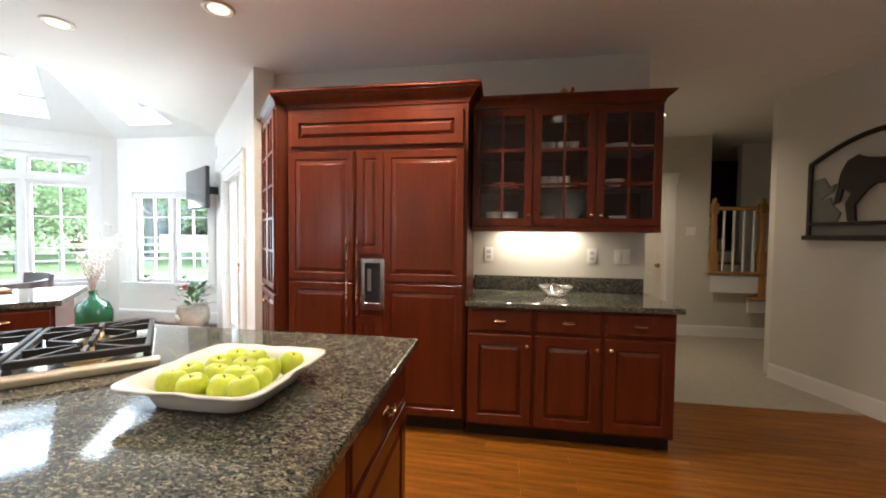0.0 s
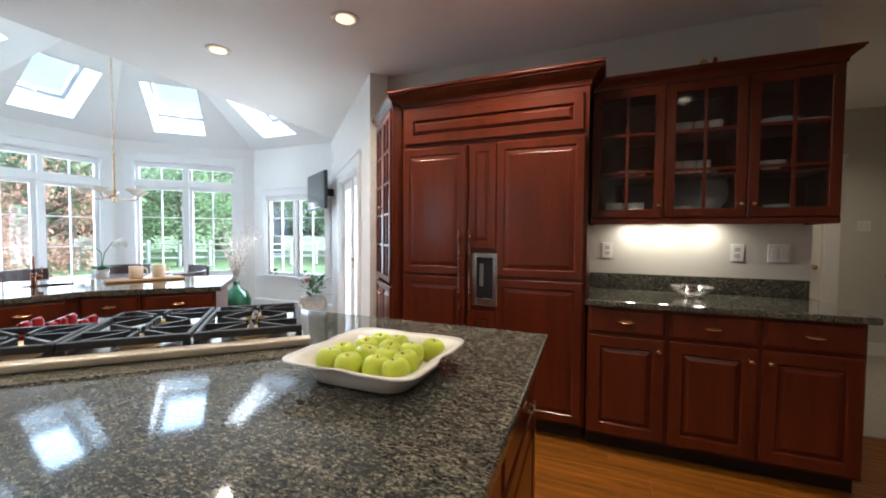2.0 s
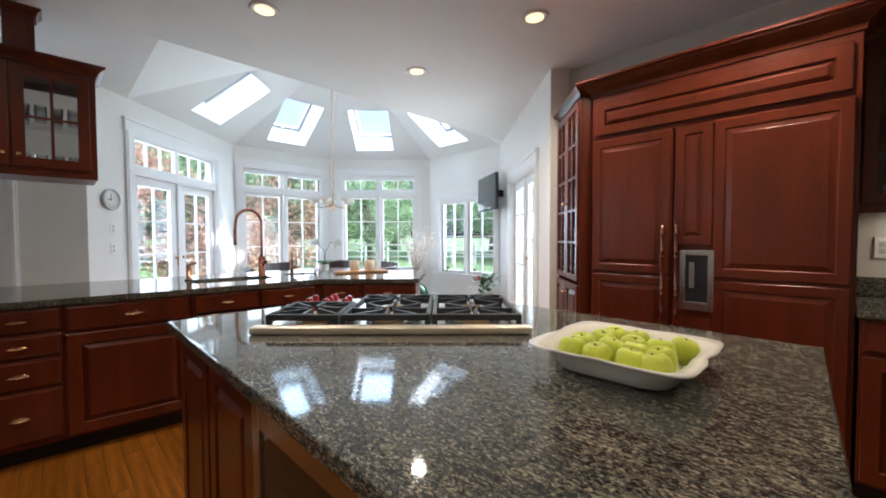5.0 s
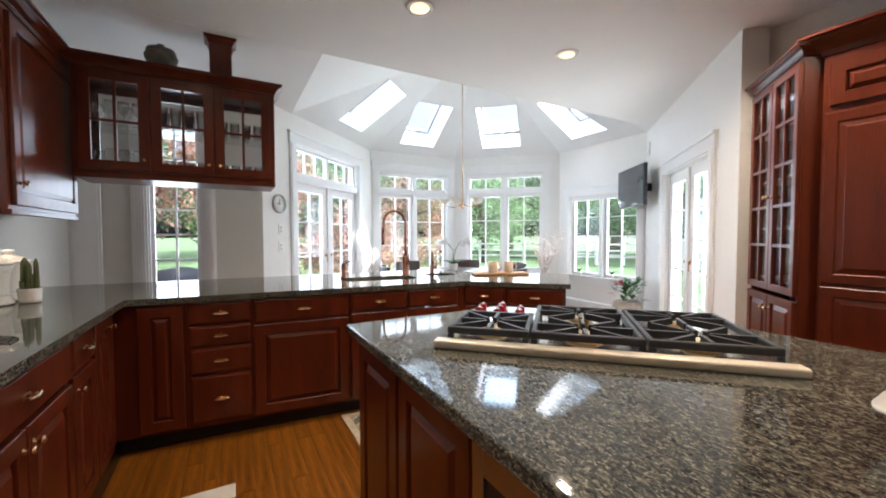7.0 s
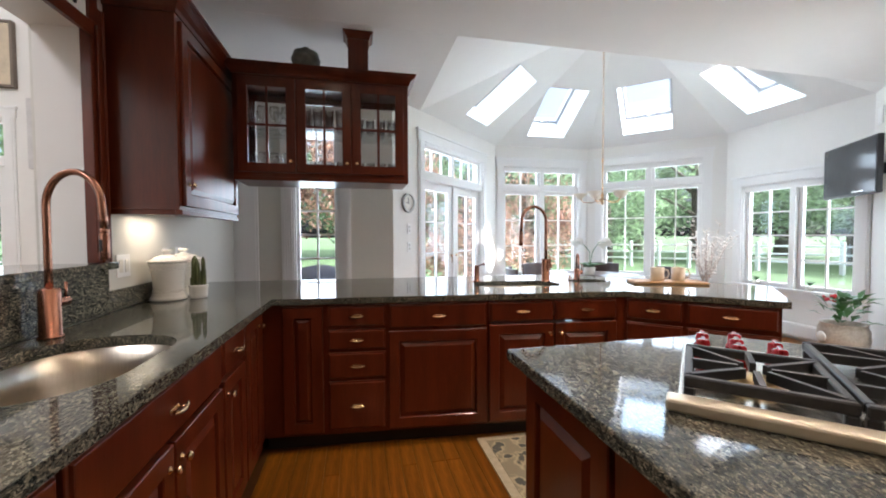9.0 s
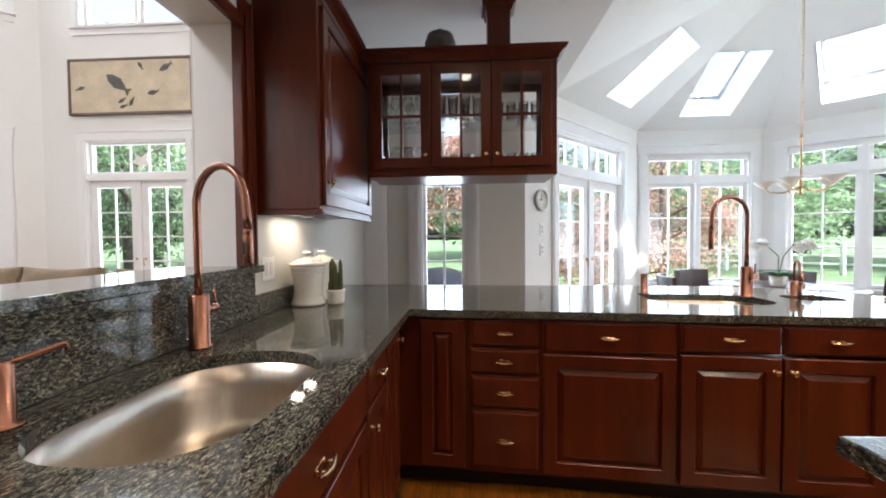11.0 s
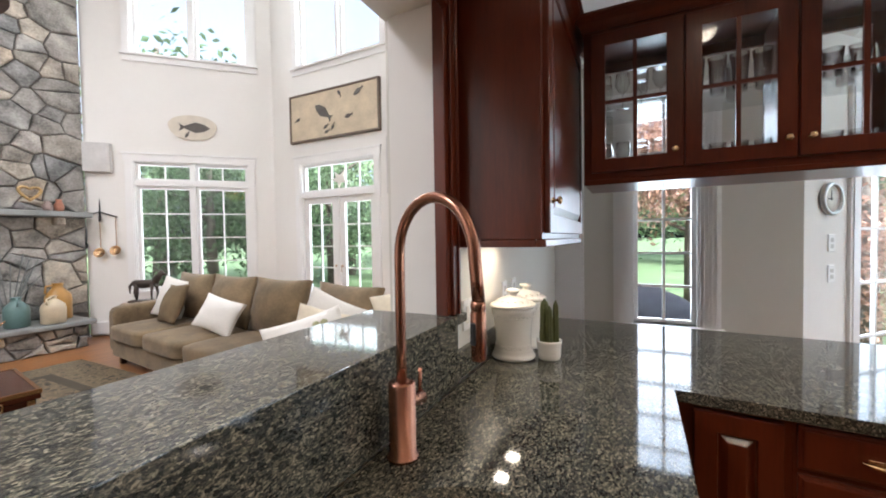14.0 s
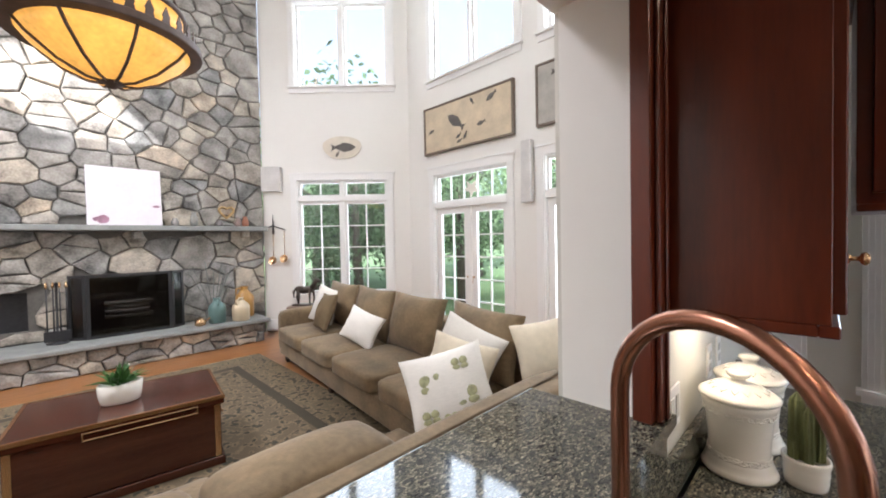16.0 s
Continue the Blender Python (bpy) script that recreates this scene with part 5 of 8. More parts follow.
TUMB = [(0.026, 0), (0.028, 0.003), (0.034, 0.11), (0.032, 0.11), (0.026, 0.008), (0.001, 0.007)]
TALL = [(0.024, 0), (0.026, 0.003), (0.036, 0.16), (0.034, 0.16), (0.024, 0.008), (0.001, 0.007)]
hm = hc.matrix_world
for k in range(3):
    for j in range(4):
        for row in (0.1, 0.22):
            u = 0.085 + k * 0.37 + j * 0.078
            for z, pr in ((1.69, (WINE, TUMB, TUMB)[k]), (2.009, (WINE, TALL, TUMB)[k])):
                if row > 0.2 and (j % 2):
                    continue
                dish(pr, hm @ pose(u, row, z), "clear stemmed wine glass" if pr is WINE else "clear glass drinking tumbler", "glass", M_CRYSTAL, 14, "glasses in the hanging cabinet")

# ---- peninsula tray and mugs ----
tr = part("tray", boxes((-0.25, 0.25, -0.10, 0.10, 0, 0.018), bevel=0.006, seg=2), mat("tray_wood", (0.42, 0.24, 0.10), 0.5, var=0.25, stretch=(1, 8, 1)))
tr.matrix_world = pose(-3.33, 2.50, 0.911, 0, 0, 68)
tagged(tr, "light wooden tray on the peninsula", "tray")
def mug(m):
    ob = thing("mug", m, "cream coloured stoneware mug on the tray", "mug", "mugs on the tray")
    mm = mat("stoneware", (0.62, 0.50, 0.38), 0.4) if "stoneware" not in bpy.data.materials else bpy.data.materials["stoneware"]
    part("body", lathe([(0.04, 0), (0.044, 0.004), (0.046, 0.095), (0.042, 0.095), (0.038, 0.01), (0.001, 0.009)], 24), mm, ob)
    part("handle", tube([(0.044, 0, 0.08), (0.066, 0, 0.078), (0.074, 0, 0.05), (0.066, 0, 0.022), (0.044, 0, 0.02)], 0.006, 8), mm, ob)
    return ob


mg = mug(tr.matrix_world @ pose(-0.06, 0, 0.0195, 0, 0, -20))
copy_thing(mg, tr.matrix_world @ pose(0.09, 0.02, 0.0195, 0, 0, -10))

# ---- breakfast nook ----
tv = thing("television", pose(-3.83, 5.08, 1.90, 0, 0, -34), "flat black television on a wall arm", "television")
part("case", boxes((-0.435, 0.435, 0.0, 0.045, -0.26, 0.27), bevel=0.006), M_BLACK, tv)
part("screen", boxes((-0.42, 0.42, -0.003, -0.0005, -0.24, 0.255)), mat("tv_screen", (0.05, 0.055, 0.06), 0.12), tv)
part("arm", boxes((0.05, 0.11, 0.045, 0.30, -0.05, 0.05), (0.02, 0.14, 0.045, 0.06, -0.12, 0.12), bevel=0.003), M_BLACK, tv)
part("badge", boxes((0.08, 0.26, -0.006, -0.003, -0.232, -0.218)), M_STEEL, tv)

ht = part("baseboard_heater", boxes((0.05, 1.95, -0.07, -0.018, 0.03, 0.20), (0.05, 1.95, -0.08, -0.07, 0.05, 0.19), bevel=0.006), M_TRIM)
ht.matrix_world = mD
tagged(ht, "long white baseboard heater under the window", "heater")

dj = thing("demijohn", pose(-5.30, 4.95, 0.0), "large green glass demijohn holding bare twigs", "vase")
part("bottle", lathe([(0.12, 0), (0.17, 0.02), (0.215, 0.12), (0.215, 0.25), (0.17, 0.36), (0.07, 0.43), (0.045, 0.47), (0.045, 0.52), (0.055, 0.53), (0.04, 0.535)], 32), mat("green_glass", (0.012, 0.10, 0.035), 0.06, var=0.2, spec=0.8), dj)
M_TWIG = mat("pale_twig", (0.42, 0.30, 0.24), 0.8, var=0.3, scale=30)
M_BUD = mat("white_bud", (0.72, 0.66, 0.60), 0.7)
for k in range(22):
    a, sp = random.uniform(0, 6.28), random.uniform(0.08, 0.36)
    h = random.uniform(0.55, 0.95)
    p = [(0, 0, 0.45)]
    for j in range(1, 6):
        t = j / 5
        p.append((sp * t ** 1.3 * math.cos(a) + random.uniform(-0.015, 0.015), sp * t ** 1.3 * math.sin(a) + random.uniform(-0.015, 0.015), 0.5 + h * t))
    tw_ = part("twig", tube(p, 0.004, 5, [0.005, 0.0045, 0.004, 0.003, 0.0025, 0.0015]), M_TWIG, dj)
    bm = bmesh.new()
    for j in range(22):
        q = Vector(p[random.randint(2, 5)]) + Vector((random.uniform(-0.05, 0.05), random.uniform(-0.05, 0.05), random.uniform(-0.06, 0.06)))
        bmesh.ops.create_icosphere(bm, subdivisions=1, radius=random.uniform(0.007, 0.015), matrix=Matrix.Translation(q))
    tagged(part("bud", bm, M_BUD, tw_), kind="stuff")


def leaf_mesh(bm, base, d, up, length, width):
    """A folded leaf blade."""
    d, up = Vector(d).normalized(), Vector(up).normalized()
    s = d.cross(up).normalized()
    b = Vector(base)
    v = [bm.verts.new(b), bm.verts.new(b + d * length * 0.45 + s * width / 2 + up * length * 0.10), bm.verts.new(b + d * length - up * length * 0.12), bm.verts.new(b + d * length * 0.45 - s * width / 2 + up * length * 0.10), bm.verts.new(b + d * length * 0.5 + up * length * 0.04)]
    for f in ((0, 1, 4), (1, 2, 4), (2, 3, 4), (3, 0, 4)):
        bm.faces.new([v[i] for i in f])


M_LEAF = mat("house_leaf", (0.055, 0.15, 0.035), 0.4, var=0.35, scale=12)
ps = thing("plant_stand", pose(-3.69, 4.86, 0.0), "low dark wooden plant stand", "stand")
part("top", lathe([(0.15, 0.10), (0.17, 0.105), (0.17, 0.125), (0.001, 0.126)], 24), mat("stand_wood", (0.06, 0.03, 0.018), 0.4), ps)
for a in range(3):
    part("leg", tube([(0.15 * math.cos(a * 2.09), 0.15 * math.sin(a * 2.09), 0.0), (0.12 * math.cos(a * 2.09), 0.12 * math.sin(a * 2.09), 0.10)], 0.016, 8), bpy.data.materials["stand_wood"], ps)
gp = thing("flowering_plant", pose(-3.69, 4.86, 0.127), "red flowering plant in a painted round pot", "plant")
part("pot", lathe([(0.10, 0), (0.15, 0.02), (0.19, 0.12), (0.185, 0.22), (0.165, 0.27), (0.175, 0.285), (0.15, 0.28), (0.14, 0.24)], 30), mat("painted_pot", (0.42, 0.36, 0.29), 0.35, var=0.5, scale=6), gp)
part("medallion", lathe([(0.05, 0), (0.045, 0.012), (0.001, 0.014)], 18), M_CERAMIC, gp).matrix_local = pose(-0.06, -0.178, 0.15, 95, 0, -20)
bm = bmesh.new()
for k in range(60):
    a, e = random.uniform(0, 6.28), random.uniform(0.2, 1.2)
    r = random.uniform(0.02, 0.15)
    leaf_mesh(bm, (r * math.cos(a), r * math.sin(a), 0.28 + random.uniform(0.0, 0.24)), (math.cos(a) * math.cos(e), math.sin(a) * math.cos(e), math.sin(e) * 0.7), (0, 0, 1), random.uniform(0.10, 0.18), random.uniform(0.05, 0.09))
part("foliage", bm, M_LEAF, gp)
bm = bmesh.new()
for k in range(14):
    bmesh.ops.create_icosphere(bm, subdivisions=1, radius=0.016, matrix=Matrix.Translation((-0.06 + random.uniform(-0.04, 0.04), -0.08 + random.uniform(-0.04, 0.04), 0.52 + random.uniform(-0.03, 0.03))))
part("flower", bm, mat("red_petal", (0.55, 0.03, 0.04), 0.6), gp, "cluster of red petals")

for u in (0.42, 1.05):
    ob = thing("sill_plant", mD @ pose(u, 0.04, 0.60), "little green potted plant on the sill", "plant", "sill plants")
    part("pot", lathe([(0.03, 0), (0.04, 0.005), (0.046, 0.055), (0.04, 0.055)], 16), M_CERAMIC, ob)
    bm = bmesh.new()
    for k in range(16):
        a = random.uniform(0, 6.28)
        leaf_mesh(bm, (0, 0, 0.05), (math.cos(a), math.sin(a), random.uniform(0.6, 1.8)), (0, 0, 1), 0.09, 0.03)
    part("foliage", bm, M_LEAF, ob)

tb = thing("dining_table", pose(-5.35, 3.25, 0), "round dark dining table in the nook", "table")
M_DARKWOOD = mat("dark_table_wood", (0.045, 0.022, 0.014), 0.3, var=0.3, stretch=(1, 8, 1))
part("tabletop", lathe([(0.55, 0.715), (0.60, 0.72), (0.605, 0.735), (0.60, 0.75), (0.001, 0.751)], 48), M_DARKWOOD, tb)
part("pedestal", lathe([(0.26, 0), (0.26, 0.03), (0.10, 0.08), (0.06, 0.2), (0.09, 0.45), (0.12, 0.71)], 28), M_DARKWOOD, tb)
M_LEATHER = mat("dark_brown_leather", (0.055, 0.028, 0.022), 0.32, var=0.3, scale=20, bump=0.15)
ch0 = None
for a in (20, 80, 140, 200, 255, 318):
    m = pose(-5.35 + 0.82 * math.cos(radians(a)), 3.25 + 0.82 * math.sin(radians(a)), 0, 0, 0, a - 90)
    if ch0 is None:
        ch0 = thing("dining_chair", m, "dark leather dining chair with a curved back", "chair", "chairs round the nook table")
        part("seat", boxes((-0.23, 0.23, -0.22, 0.22, 0.42, 0.49), bevel=0.02, seg=2), M_LEATHER, ch0)
        bm = bmesh.new()
        n = 12
        prev = None
        for k in range(n + 1):
            t = -1 + 2 * k / n
            x, y = 0.25 * t, 0.25 - 0.09 * t * t
            cur = [bm.verts.new(v) for v in ((x, y, 0.62), (x, y + 0.035, 0.62), (x * 1.02, y + 0.055, 0.84), (x * 1.02, y + 0.02, 0.84))]
            if prev:
                for q in range(4):
                    bm.faces.new((prev[q], prev[(q + 1) % 4], cur[(q + 1) % 4], cur[q]))
            else:
                bm.faces.new(cur)
            prev = cur
        bm.faces.new(prev[::-1])
        bmesh.ops.recalc_face_normals(bm, faces=bm.faces[:])
        part("backrest", bm, M_LEATHER, ch0)
        for sx in (-0.2, 0.2):
            part("leg", tube([(sx, -0.19, 0), (sx, -0.18, 0.42)], 0.018, 8), M_DARKWOOD, ch0)
            part("leg", tube([(sx, 0.24, 0), (sx, 0.20, 0.42), (sx * 1.05, 0.22, 0.66)], 0.018, 8), M_DARKWOOD, ch0)
    else:
        copy_thing(ch0, m)
oc = thing("orchid", pose(-5.35, 3.2, 0.752), "white orchid with dark leaves on the table", "plant")
part("pot", lathe([(0.05, 0), (0.065, 0.01), (0.075, 0.10), (0.065, 0.10)], 20), M_CERAMIC, oc)
bm = bmesh.new()
for k in range(9):
    a = k * 0.7
    leaf_mesh(bm, (0, 0, 0.09), (math.cos(a), math.sin(a), 0.35), (0, 0, 1), 0.24, 0.08)
part("foliage", bm, M_LEAF, oc)
for s in (-1, 1):
    pts = [(0, 0, 0.1), (0.03 * s, 0.02, 0.3), (0.10 * s, 0.06 * s, 0.42), (0.2 * s, 0.14 * s, 0.42)]
    st = part("stalk", tube(pts, 0.005, 6), M_LEAF, oc)
    bm = bmesh.new()
    for k in range(9):
        c = Vector(pts[2]).lerp(Vector(pts[3]), k / 8) + Vector((0, 0, random.uniform(-0.05, 0.03)))
        for j in range(5):
            a = j * 1.257
            leaf_mesh(bm, c, (math.cos(a), 0.2, math.sin(a)), (0, 1, 0), 0.055, 0.05)
    part("blossom", bm, M_CERAMIC, st, "white orchid blossom")

cl = thing("chandelier", pose(-5.2, 3.27, 1.62), "small brass chandelier with flared glass shades", "lamp")
part("stem", lathe([(0.006, 0.02), (0.02, 0.04), (0.012, 0.09), (0.02, 0.14), (0.009, 0.18), (0.009, 0.55), (0.018, 0.57), (0.001, 0.6)], 14), M_BRASS, cl)
bm = bmesh.new()
for k in range(40):
    zc = 0.6 + k * 0.0395
    cp = [(0.010 * math.cos(a) if k % 2 else 0, 0 if k % 2 else 0.010 * math.cos(a), zc + 0.022 * math.sin(a)) for a in [2 * math.pi * j / 8 for j in range(9)]]
    merge(bm, tube(cp, 0.003, 5))
tagged(part("chain", bm, M_BRASS, cl), kind="stuff")
M_SHADE = mat("frosted_shade", (0.85, 0.78, 0.66), 0.4, var=0.04)
for k in range(5):
    a = 2 * math.pi * k / 5 + 0.3
    c, s = math.cos(a), math.sin(a)
    part("arm", tube([(0.01 * c, 0.01 * s, 0.1), (0.12 * c, 0.12 * s, 0.05), (0.22 * c, 0.22 * s, 0.06), (0.26 * c, 0.26 * s, 0.11)], 0.006, 8), M_BRASS, cl)
    sh = part("shade", lathe([(0.02, 0), (0.035, 0.012), (0.06, 0.035), (0.095, 0.06), (0.097, 0.062), (0.06, 0.04), (0.02, 0.008)], 20), M_SHADE, cl, "frosted white flared glass shade")
    sh.location = (0.26 * c, 0.26 * s, 0.105)

# rug in front of the peninsula, and a floor vent
def patterned(name, base, dark, scale):
    m = mat(name, base, 0.95, var=0.2, scale=20, bump=0.4, bscale=250)
    nt = m.node_tree
    b = nt.nodes["Principled BSDF"]
    tc = nt.nodes["Texture Coordinate"]
    v = nt.nodes.new("ShaderNodeTexVoronoi")
    v.feature = "SMOOTH_F1"
    v.inputs["Scale"].default_value = scale
    n = nt.nodes.new("ShaderNodeTexNoise")
    n.inputs["Scale"].default_value, n.inputs["Detail"].default_value = scale * 1.6, 3
    nt.links.new(tc.outputs["Object"], v.inputs["Vector"])
    nt.links.new(tc.outputs["Object"], n.inputs["Vector"])
    ad = nt.nodes.new("ShaderNodeMath")
    ad.operation = "ADD"
    nt.links.new(v.outputs["Distance"], ad.inputs[0])
    nt.links.new(n.outputs[0], ad.inputs[1])
    cr = nt.nodes.new("ShaderNodeValToRGB")
    cr.color_ramp.interpolation = "EASE"
    e = cr.color_ramp.elements
    e[0].position, e[0].color = 0.74, (*dark, 1)
    e[1].position, e[1].color = 0.86, (*base, 1)
    k = e.new(1.02)
    k.color = (*[0.5 * (p + q) for p, q in zip(base, dark)], 1)
    nt.links.new(ad.outputs[0], cr.inputs[0])
    nt.links.new(cr.outputs[0], b.inputs["Base Color"])
    return m


M_RUGA = patterned("kitchen_rug_weave", (0.50, 0.42, 0.28), (0.10, 0.10, 0.09), 14)
M_RUGB = mat("rug_border", (0.50, 0.43, 0.31), 0.95, var=0.15, scale=30, bump=0.4, bscale=250)
rg = thing("kitchen_rug", pose(0, 0, 0), "small cream floral rug on the oak floor", "rug")
part("border", boxes((-3.17, -2.36, 0.99, 1.62, 0.0, 0.008)), M_RUGB, rg)
part("field", boxes((-3.12, -2.41, 1.04, 1.57, 0.008, 0.012)), M_RUGA, rg)
fv = part("floor_vent", boxes((-2.70, -2.58, 0.10, 0.33, 0.0, 0.006), bevel=0.002), M_CERAMIC)
tagged(fv, "cream metal floor vent", "vent")
vt = part("wall_vent", boxes((0.1, 0.22, -0.012, -0.001, 2.35, 2.52), (0.115, 0.205, -0.016, -0.012, 2.37, 2.385), (0.115, 0.205, -0.016, -0.012, 2.41, 2.425), (0.115, 0.205, -0.016, -0.012, 2.45, 2.465), bevel=0.001), M_TRIM)
vt.matrix_world = mE
tagged(vt, "white wall vent high in the nook", "vent")

# ---- hall, stairs and the plaque ----
wall("wall_hall_far", (1.25, 6.2), (4.6, 6.2), -0.3, CEIL, M_WALL, [(0.28, 1.13, 0, 2.06), (1.68, 3.3, 0.86, CEIL)], label="unseen greige wall that closes the hall with an opening to the stairs")
wall("wall_hall_right", (4.5, 8.2), (4.5, 4.5), -0.3, CEIL, M_WALL, label="unseen greige wall that closes the hall")
# Stairwell shade is put into the dark brown of the next two walls.
wall("wall_stair_back", (1.6, 8.1), (4.6, 8.1), -0.3, 4.2, mat("stair_wall_shade_colour", (0.10, 0.065, 0.05), 0.8, var=0.08), label="stair back wall coloured dark for the unlit stairwell")
wall("wall_stair_left", (2.88, 6.37), (2.88, 8.09), -0.3, 4.2, bpy.data.materials["stair_wall_shade_colour"], label="stair side wall coloured dark for the unlit stairwell")
# Next two walls are unseen, added to keep lawn light out.
wall("wall_stair_right", (4.62, 8.09), (4.62, 6.37), -0.3, 4.2, M_WALL, label="unseen pale wall added beside the stairs")
wall("wall_hall_side", (4.5, 4.78), (2.78, 4.78), -0.3, CEIL, M_WALL, thick=0.12, label="unseen greige wall that closes the hall")
wall("wall_stair_turn", (3.60, 6.75), (4.61, 6.75), -0.3, 4.2, M_WALL, thick=0.1, label="pale wall at the turn of the stairs")
hdoor = thing("door_hall", pose(1.53, 6.2, 0), "cream panelled hall door with a brass knob", "door", kind="structure")
casing(hdoor, 0.0, 0.85, 0.0, 2.06, w=0.12, floor_door=True)
part("door_leaf", boxes((0.017, 0.833, 0.03, 0.07, 0.01, 2.045)), M_CERAMIC, hdoor)
for z0, z1 in ((0.2, 0.85), (1.0, 1.9)):
    for x0, x1 in ((0.10, 0.39), (0.46, 0.75)):
        part("panel", boxes((x0, x1, 0.022, 0.0295, z0, z1), bevel=0.006), M_CERAMIC, hdoor)
kb = part("door_knob", lathe([(0.024, 0), (0.024, 0.006), (0.01, 0.012), (0.01, 0.03), (0.027, 0.04), (0.03, 0.055), (0.018, 0.068), (0.001, 0.07)], 18), M_BRASS, hdoor, "brass door knob")
kb.matrix_local = pose(0.76, 0.03, 0.95, 90, 0, 0)
M_OAK = mat("golden_oak", (0.42, 0.23, 0.08), 0.35, var=0.25, stretch=(6, 6, 0.7))
sr = thing("stair_railing", pose(2.93, 6.17, 0.86), "oak stair railing with white balusters", "railing")
part("shoe", boxes((-0.04, 0.72, -0.06, 0.08, 0.001, 0.03), bevel=0.004), M_OAK, sr)
part("handrail", boxes((0.0, 0.95, -0.025, 0.035, 0.84, 0.89), bevel=0.012, seg=2), M_OAK, sr)
for px, zb in ((0.04, 0.031), (0.62, -0.50)):
    part("newel", boxes((px - 0.045, px + 0.045, -0.045, 0.045, zb, 0.30), (px - 0.03, px + 0.03, -0.03, 0.03, 0.30, 0.80), (px - 0.045, px + 0.045, -0.045, 0.045, 0.80, 0.93), bevel=0.006), M_OAK, sr)
    f = part("finial", lathe([(0.035, 0), (0.04, 0.01), (0.02, 0.02), (0.035, 0.045), (0.02, 0.07), (0.001, 0.078)], 16), M_OAK, sr)
    f.location = (px, 0, 0.93)
for k in range(4):
    part("baluster", boxes((0.15 + k * 0.12, 0.175 + k * 0.12, -0.012, 0.013, 0.031, 0.84), bevel=0.003), M_TRIM, sr)
part("lower_shoe", boxes((0.42, 1.2, -0.12, -0.02, -0.33, -0.30), bevel=0.004), M_OAK, sr)
part("skirt", boxes((0.0, 0.7, -0.035, -0.031, -0.25, -0.02), (0.45, 1.2, -0.06, -0.031, -0.5, -0.34)), M_TRIM, sr)
st = thing("staircase", pose(2.95, 6.4, 0), "white stairs with brown carpeted treads", "stairs")
for k in range(8):
    part("riser", boxes((0.0, 0.62, 0.05 + 0.2 * k, 1.7, 0.62 + 0.18 * k, 0.775 + 0.18 * k)), M_TRIM, st)
    part("tread", boxes((0.0, 0.62, 0.03 + 0.2 * k, 1.7, 0.775 + 0.18 * k, 0.80 + 0.18 * k), bevel=0.004), mat("tread_carpet", (0.25, 0.19, 0.14), 0.9) if "tread_carpet" not in bpy.data.materials else bpy.data.materials["tread_carpet"], st)
part("carriage", boxes((0.0, 0.62, 0.05, 1.7, 0.0, 0.619)), M_TRIM, st)
copy_thing(s0, pose(2.70, 6.2, 1.42))
# Unseen downlight added behind the wall cabinet to brighten the hall.
hl = bpy.data.lights.new("hall_fill_lamp", "SPOT")
hl.energy, hl.color, hl.shadow_soft_size, hl.spot_size, hl.spot_blend = 26, (1, 0.78, 0.52), 0.06, radians(140), 0.9
new("hall_fill_lamp", hl).matrix_world = look((1.9, 5.2, CEIL - 0.02), (1.9, 5.2001, 0))
copy_thing(dl0, pose(1.9, 5.2, CEIL))

pq = thing("horse_plaque", pose(2.73 + 0.278 * 0.30, 4.62 - 0.961 * 0.30, 1.345, 0, 0, -73.9), "dark carved wall plaque with a standing horse silhouette", "plaque")
M_PLQ = mat("plaque_wood", (0.022, 0.016, 0.014), 0.5, var=0.3)
part("base_bar", boxes((-0.03, 1.1, -0.035, -0.002, -0.02, 0.02), (0.0, 1.07, -0.03, -0.002, 0.10, 0.13), (0.0, 0.03, -0.03, -0.002, 0.02, 0.62), (1.04, 1.07, -0.03, -0.002, 0.02, 0.62), bevel=0.004), M_PLQ, pq)
part("arch", tube([(0.015 + 1.04 * t, -0.02, 0.62 + 0.19 * math.sin(math.pi * t)) for t in [k / 16 for k in range(17)]], 0.02, 8), M_PLQ, pq)
part("backing", boxes((0.03, 1.04, -0.012, -0.003, 0.02, 0.10)), mat("plaque_slate", (0.16, 0.17, 0.16), 0.6), pq)
bush = prism([(0.03, 0.131), (0.22, 0.131), (0.25, 0.20), (0.20, 0.25), (0.17, 0.33), (0.10, 0.32), (0.19, 0.38), (0.21, 0.44), (0.16, 0.42), (0.12, 0.50), (0.03, 0.48)], 0.004, 0.014)
bush.transform(pose(0, 0, 0, 90, 0, 0))
part("bush", bush, bpy.data.materials["plaque_slate"], pq, "dark grey carved bush")
body = prism([(0.205, 0.27), (0.245, 0.29), (0.265, 0.40), (0.33, 0.35), (0.285, 0.27), (0.305, 0.132), (0.36, 0.132), (0.345, 0.26), (0.42, 0.36), (0.47, 0.41), (0.60, 0.40), (0.67, 0.42), (0.685, 0.132), (0.735, 0.132), (0.745, 0.42), (0.80, 0.50),
              (0.84, 0.62), (0.93, 0.59), (0.965, 0.63), (0.90, 0.73), (0.83, 0.765), (0.73, 0.70), (0.66, 0.61), (0.52, 0.59), (0.42, 0.61), (0.36, 0.645), (0.29, 0.61), (0.245, 0.52)], 0.006, 0.03, 0.004)
body.transform(pose(0, 0, 0, 90, 0, 0))
part("horse", body, M_PLQ, pq, "dark horse silhouette")

# carved frieze over the pass-through
fz = thing("frieze_panel", pose(-2.93, -0.862, 2.22, 0, 0, 0), "pale panel with dark silhouettes over the opening", "panel")
